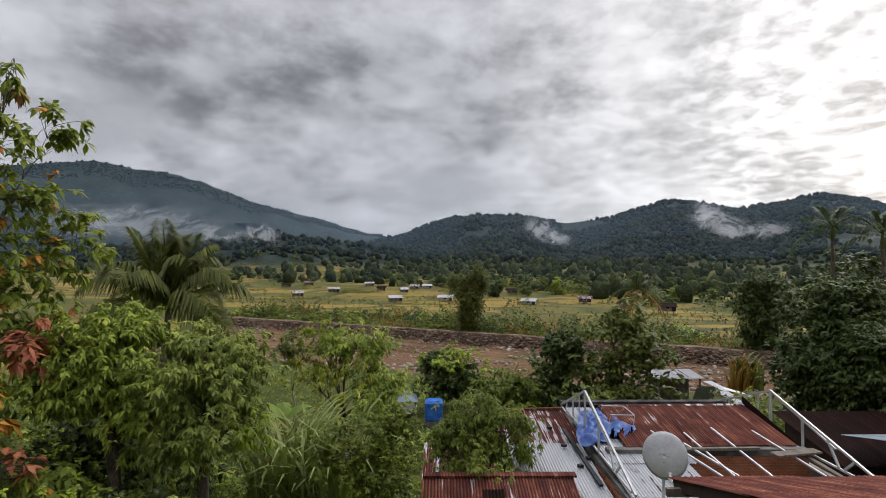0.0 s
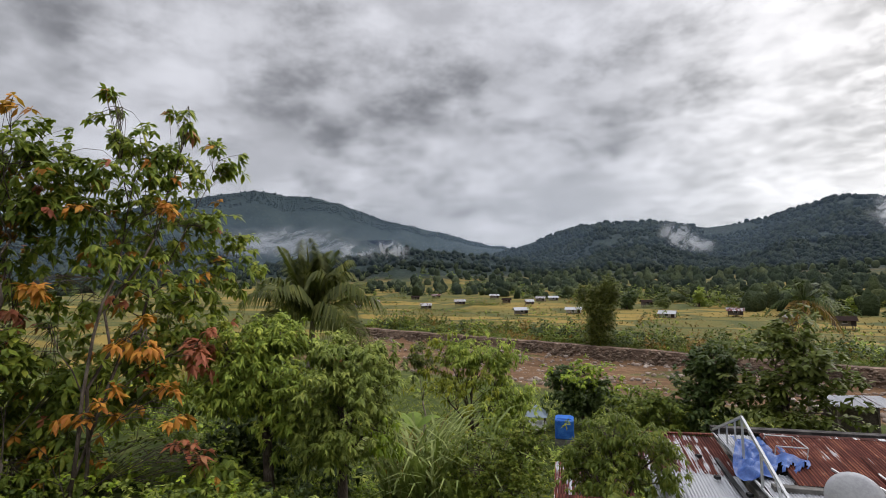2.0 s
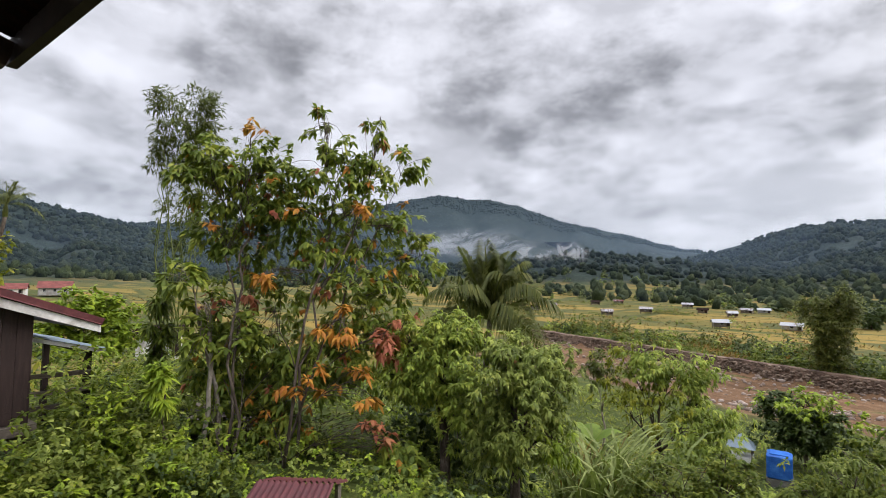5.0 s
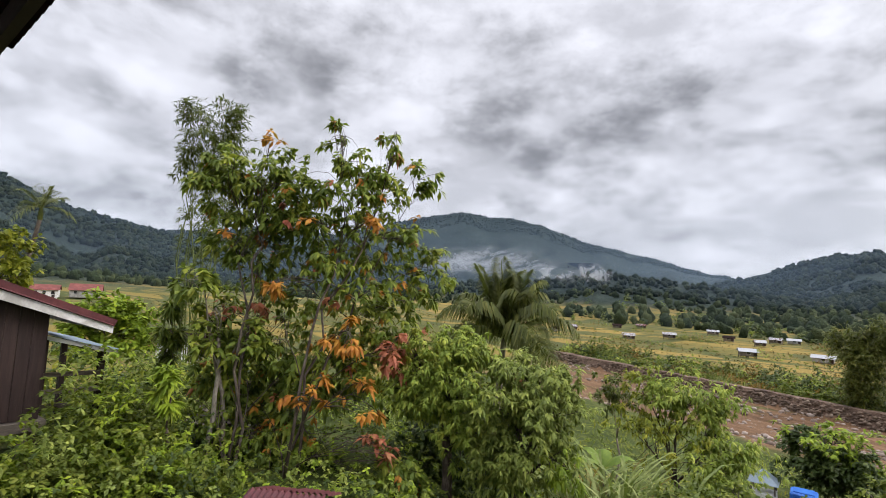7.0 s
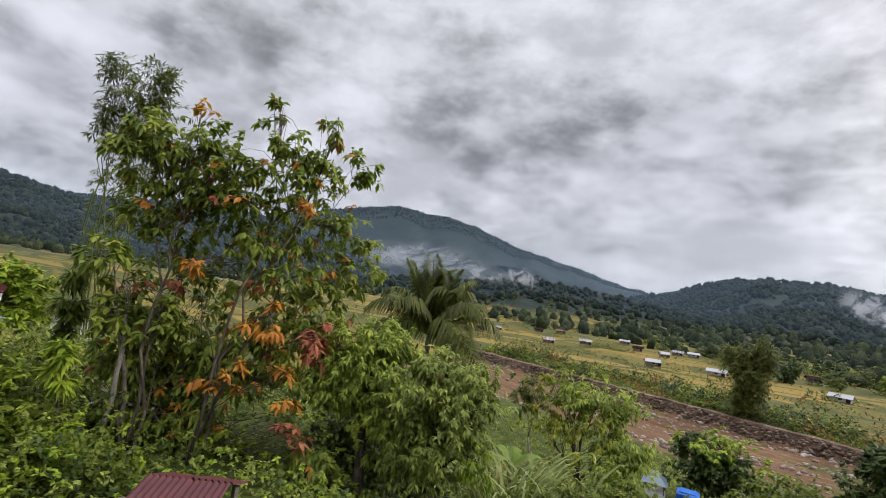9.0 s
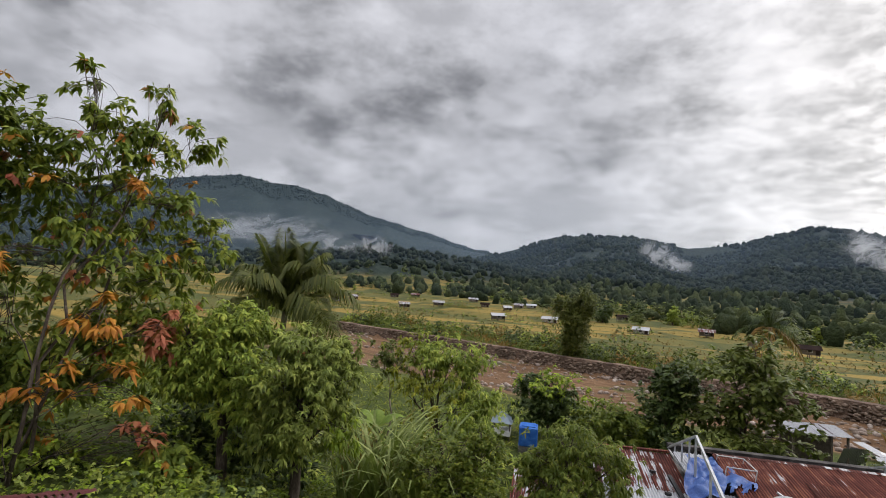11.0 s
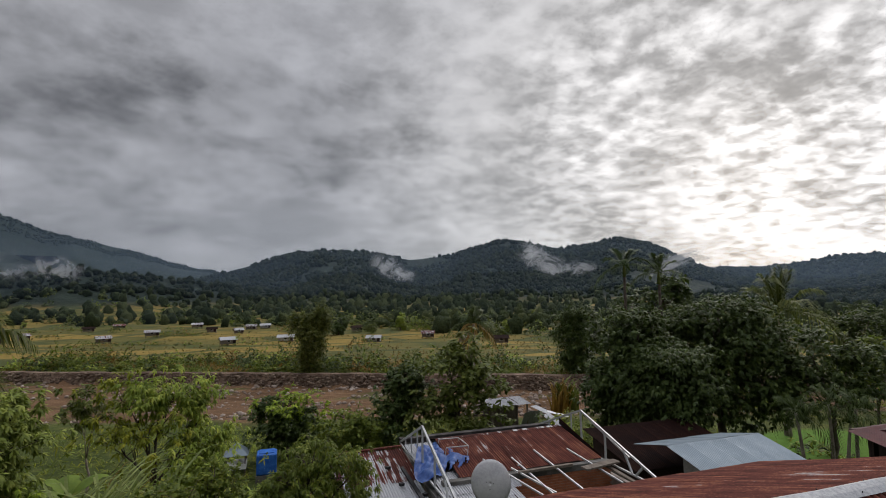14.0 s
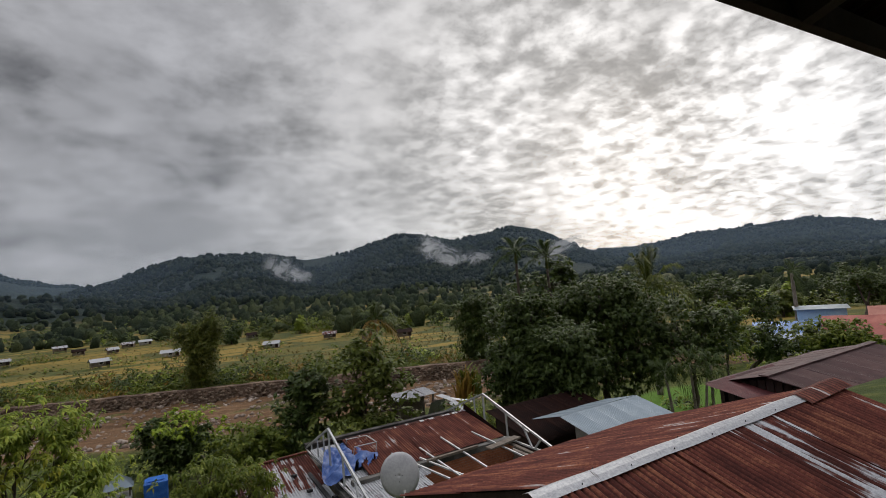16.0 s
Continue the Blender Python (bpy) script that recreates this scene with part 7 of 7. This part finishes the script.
    scatter_leaves("dyke_reeds", "tall dry and green reeds on top of the dyke", "reeds", x, y, ground_height(x, y) + 0.1, 5, 1.1, 0.045, 0.35, [LEAF_GRASS, LEAF_PALM_DRY, LEAF_SHRUB, LEAF_BAMBOO], 30, 0.6, patch=0.15)
    # ripe rice, standing in uneven tufts
    n = 15000
    az, d = rng.uniform(-78, 62, n), np.exp(rng.uniform(np.log(50), np.log(240), n))
    x, y = d * np.sin(np.radians(az)), d * np.cos(np.radians(az))
    keep = ((y > dyke_y(x) + 12) | ((x < -34) & (y > 8))) & (d < np.interp(az, *EDGE)) & (fbm(x * 0.06, y * 0.12, 3, 55) > -0.05)
    x, y = x[keep], y[keep]
    scatter_leaves("rice_tufts", "uneven golden and green rice in the paddies", "rice", x, y, ground_height(x, y), 4, 0.75, 0.12, 0.4,
                   [surface("ripe_rice", [(0, (0.09, 0.073, 0.02)), (0.5, (0.15, 0.112, 0.03)), (1, (0.21, 0.158, 0.048))], 0.5, 5, 0.9, 0, island=0.7)], 32, 0.8)

    # leafy edge of the woods where they meet the paddies
    pts = []
    for i in range(360):
        az = rng.uniform(-60, 74)
        d = float(np.interp(az, *EDGE)) * rng.uniform(0.96, 1.45)
        cx, cy = d * math.sin(radians(az)), d * math.cos(radians(az))
        h, rad, k = rng.uniform(2.5, 7), rng.uniform(1.6, 3.6), 26
        a, q = rng.uniform(0, 2 * math.pi, k), rad * np.sqrt(rng.uniform(0, 1, k))
        px, py = cx + q * np.cos(a), cy + q * np.sin(a)
        pts.append(np.stack([px, py, ground_height(px, py) + h * (1 - 0.8 * (q / rad) ** 2) * rng.uniform(0.15, 1, k)], -1))
    p = np.concatenate(pts)
    scatter_leaves("wood_edge", "uneven leafy edge of the woods along the paddies", "woods", *p.T, 5, 1.0, 0.26, 0.6, [LEAF_DARK, LEAF_PALM, LEAF_SHRUB, LEAF_DARK], 34, patch=0.05)


build_undergrowth()


def build_field_trees():
    """Separate trees that stand in the valley, three kinds copied about."""
    rng = np.random.default_rng(77)
    kinds = []
    for i, (mat, leaf) in enumerate(((LEAF_DARK, (6, 0.9, 0.22, 0.6)), (LEAF_MANGO, (6, 0.8, 0.2, 0.6)), (LEAF_BAMBOO, (6, 0.9, 0.15, 0.8)))):
        x, y = place(6 + i * 7, 150 + 14 * i)
        g = float(ground_height(x, y))
        blobs = [(x + rng.normal(0, 1.0), y + rng.normal(0, 1.0), g + 1.2 + rng.uniform(0, 3.4), rng.uniform(0.8, 2.0), rng.uniform(0.8, 1.6), 30) for _ in range(7)]
        kinds.append(tree("field_tree", ["dark rounded tree standing in the valley fields", "leafy green tree standing in the valley fields", "feathery pale tree standing in the valley fields"][i],
                          (x, y), 0.22, blobs, [mat], leaf, gap=0.05, seed=60 + i, group="trees in the fields", dense=1.0, twig=False))
    for i in range(60):
        az = rng.uniform(-42, 66)
        d = float(np.interp(az, *EDGE)) * rng.uniform(0.8, 1.15)
        x, y = place(az, d)
        if y < dyke_y(x) + 15:
            continue
        s = rng.uniform(0.4, 1.1)
        copy_thing(kinds[i % 3], pose(x, y, float(ground_height(x, y)), 0, 0, float(rng.uniform(0, 360))) @ Matrix.Diagonal((s, s, s * rng.uniform(0.65, 1.0), 1)))


build_field_trees()

STONE = surface("river_stone", [(0, (0.12, 0.085, 0.065)), (0.5, (0.26, 0.20, 0.16)), (1, (0.44, 0.38, 0.33))], 1.5, 18, 0.9, 0.4, island=0.6)


def stones(name, label, x, y, size, sink, seed, mat):
    rng = np.random.default_rng(seed)
    ob = crowns_mesh(name, x, y, size, rng.uniform(0.45, 0.85, len(x)), rng, mat, True)
    ob.location.z = sink
    return tagged(ob, label, "stones", kind="stuff")


def build_river():
    rng = np.random.default_rng(13)
    n = 4800
    x = rng.uniform(-32, 44, n)
    f = rng.uniform(0, 1, n)
    y = bank_y(x) + 1 + (dyke_y(x) - bank_y(x) - 1.5) * f
    keep = (fbm(x * 0.22, y * 0.45, 3, 91) > 0.02) | (f > 0.86) | (x > 15)
    x, y = x[keep], y[keep]
    stones("river_stones", "loose pale stones strewn over the dry river bed", x, y, 0.05 + 0.26 * rng.uniform(0, 1, len(x)) ** 2.5, -0.05, 14, STONE)
    # stone dyke
    xs = np.linspace(-36, 52, 190)
    v, f = [], []
    for i, x in enumerate(xs):
        y = float(dyke_y(x))
        w = 0.25 * fbm(np.array(x * 0.7), np.array(2.0), 3, 6)
        for dy, z in ((-0.75, -1.45), (-0.35, -0.55), (-0.12, 0.25 + 0.3 * w), (0.5, 0.32 + 0.3 * w), (1.6, -0.05)):
            v.append((x, y + dy + w, z))
    for i in range(len(xs) - 1):
        for j in range(4):
            f.append((i * 5 + j, (i + 1) * 5 + j, (i + 1) * 5 + j + 1, i * 5 + j + 1))
    s = Soup()
    s.add(v, f)
    soil = surface("dyke_soil", [(0, (0.06, 0.04, 0.028)), (0.5, (0.14, 0.092, 0.065)), (1, (0.27, 0.19, 0.135))], 0.7, 6, 0.95, 0.8, distance=0.15)
    tagged(link("dyke", s, soil), "long dark stone and earth dyke along the river bed", "dyke", kind="structure")
    n = 2400
    x = rng.uniform(-35, 50, n)
    f = rng.uniform(0, 1, n)
    y = dyke_y(x) - 0.75 + 0.65 * f
    ob = stones("dyke_stones", "rough stones facing the river dyke", x, y, rng.uniform(0.10, 0.24, n), 0, 15, surface("dyke_stone", [(0, (0.06, 0.042, 0.03)), (0.5, (0.14, 0.098, 0.07)), (1, (0.29, 0.22, 0.165))], 1.0, 9, 0.95, 0.5, island=0.7))
    co = np.empty(len(ob.data.vertices) * 3)
    ob.data.vertices.foreach_get("co", co)
    co = co.reshape(-1, len(ICO1_V), 3)
    co[:, :, 2] += (-1.3 + 1.5 * f - co[:, :, 2].mean(1))[:, None]
    ob.data.vertices.foreach_set("co", co.ravel())


build_river()


def build_mist():
    """Wisps of low cloud lying on the hill sides."""
    m = bpy.data.materials.new("mist")
    m.use_nodes = True
    k = Nodes(m.node_tree)
    co = k.n("ShaderNodeTexCoord").outputs["Object"]
    rnd = k.n("ShaderNodeObjectInfo").outputs["Random"]
    sh = k.n("ShaderNodeCombineXYZ")
    k.put(sh.inputs[0], k.math("MULTIPLY", rnd, 50.0))
    ns = k.noise(k.vmath("ADD", k.vmath("MULTIPLY", co, (1.6, 1.0, 0.8)), sh.outputs[0]), 1.7, 7.0, 0.62, 0.8)
    fall = k.span(k.vmath("LENGTH", k.vmath("MULTIPLY", co, (1, 0, 1))), 1.0, 0.15)
    a = k.math("MULTIPLY", k.span(k.math("ADD", ns, k.math("MULTIPLY", fall, 0.2)), 0.53, 0.80), fall)
    dif = k.n("ShaderNodeBsdfDiffuse")
    dif.inputs[0].default_value = (0.8, 0.82, 0.85, 1)
    trl = k.n("ShaderNodeBsdfTranslucent")
    trl.inputs[0].default_value = (0.8, 0.82, 0.85, 1)
    half = k.n("ShaderNodeMixShader")
    half.inputs[0].default_value = 0.5
    k.put(half.inputs[1], dif.outputs[0])
    k.put(half.inputs[2], trl.outputs[0])
    clear = k.n("ShaderNodeBsdfTransparent")
    mx = k.n("ShaderNodeMixShader")
    k.put(mx.inputs[0], k.math("MULTIPLY", a, 0.6))
    k.put(mx.inputs[1], clear.outputs[0])
    k.put(mx.inputs[2], half.outputs[0])
    k.put(k.n("ShaderNodeOutputMaterial").inputs[0], mx.outputs[0])
    for az, el, d, w, h, roll in ((-33.0, 4.2, 1100, 170, 36, -9), (-29.5, 3.4, 1100, 170, 30, -8), (-36.5, 3.8, 1100, 110, 40, 0), (-20.3, 3.0, 1050, 52, 28, 15),
                                  (-24.5, 2.8, 1060, 70, 24, 0), (29.8, 3.7, 760, 90, 36, 25), (28.4, 4.6, 760, 44, 40, 55), (32.5, 2.8, 740, 80, 24, -5), (43.0, 3.0, 900, 110, 30, -15),
                                  (11.6, 3.4, 800, 60, 40, 40), (13.0, 2.8, 800, 50, 24, 10)):
        steps = np.arange(250, d * 1.4, 10)
        hx, hy = steps * math.sin(radians(az)), steps * math.cos(radians(az))
        over = np.degrees(np.arctan2(ground_height(hx, hy) + 6 - 9, steps)) > el - 0.5
        d = float(steps[over][0]) - 30 if over.any() else d
        p = Vector((0, 0, 9)) + direction(az, el) * d
        w, h = w * d / 1000, h * d / 1000
        s = Soup()
        u, q = np.meshgrid(np.linspace(-1, 1, 17), np.linspace(-1, 1, 9))
        s.add(np.stack([u, -0.5 * (1 - u * u) * (1 - q * q), q], -1), [(i * 17 + j, i * 17 + j + 1, (i + 1) * 17 + j + 1, (i + 1) * 17 + j) for i in range(8) for j in range(16)])
        ob = new("mist_wisp", s.mesh("mist_wisp", m, True))
        ob.matrix_basis = pose(*p, 0, 0, -az) @ pose(0, 0, 0, 0, roll, 0) @ Matrix.Diagonal((w, 30, h, 1))
        tagged(ob, "pale wisp of low cloud on the hillside", "mist", "mist wisps", "stuff")


build_mist()
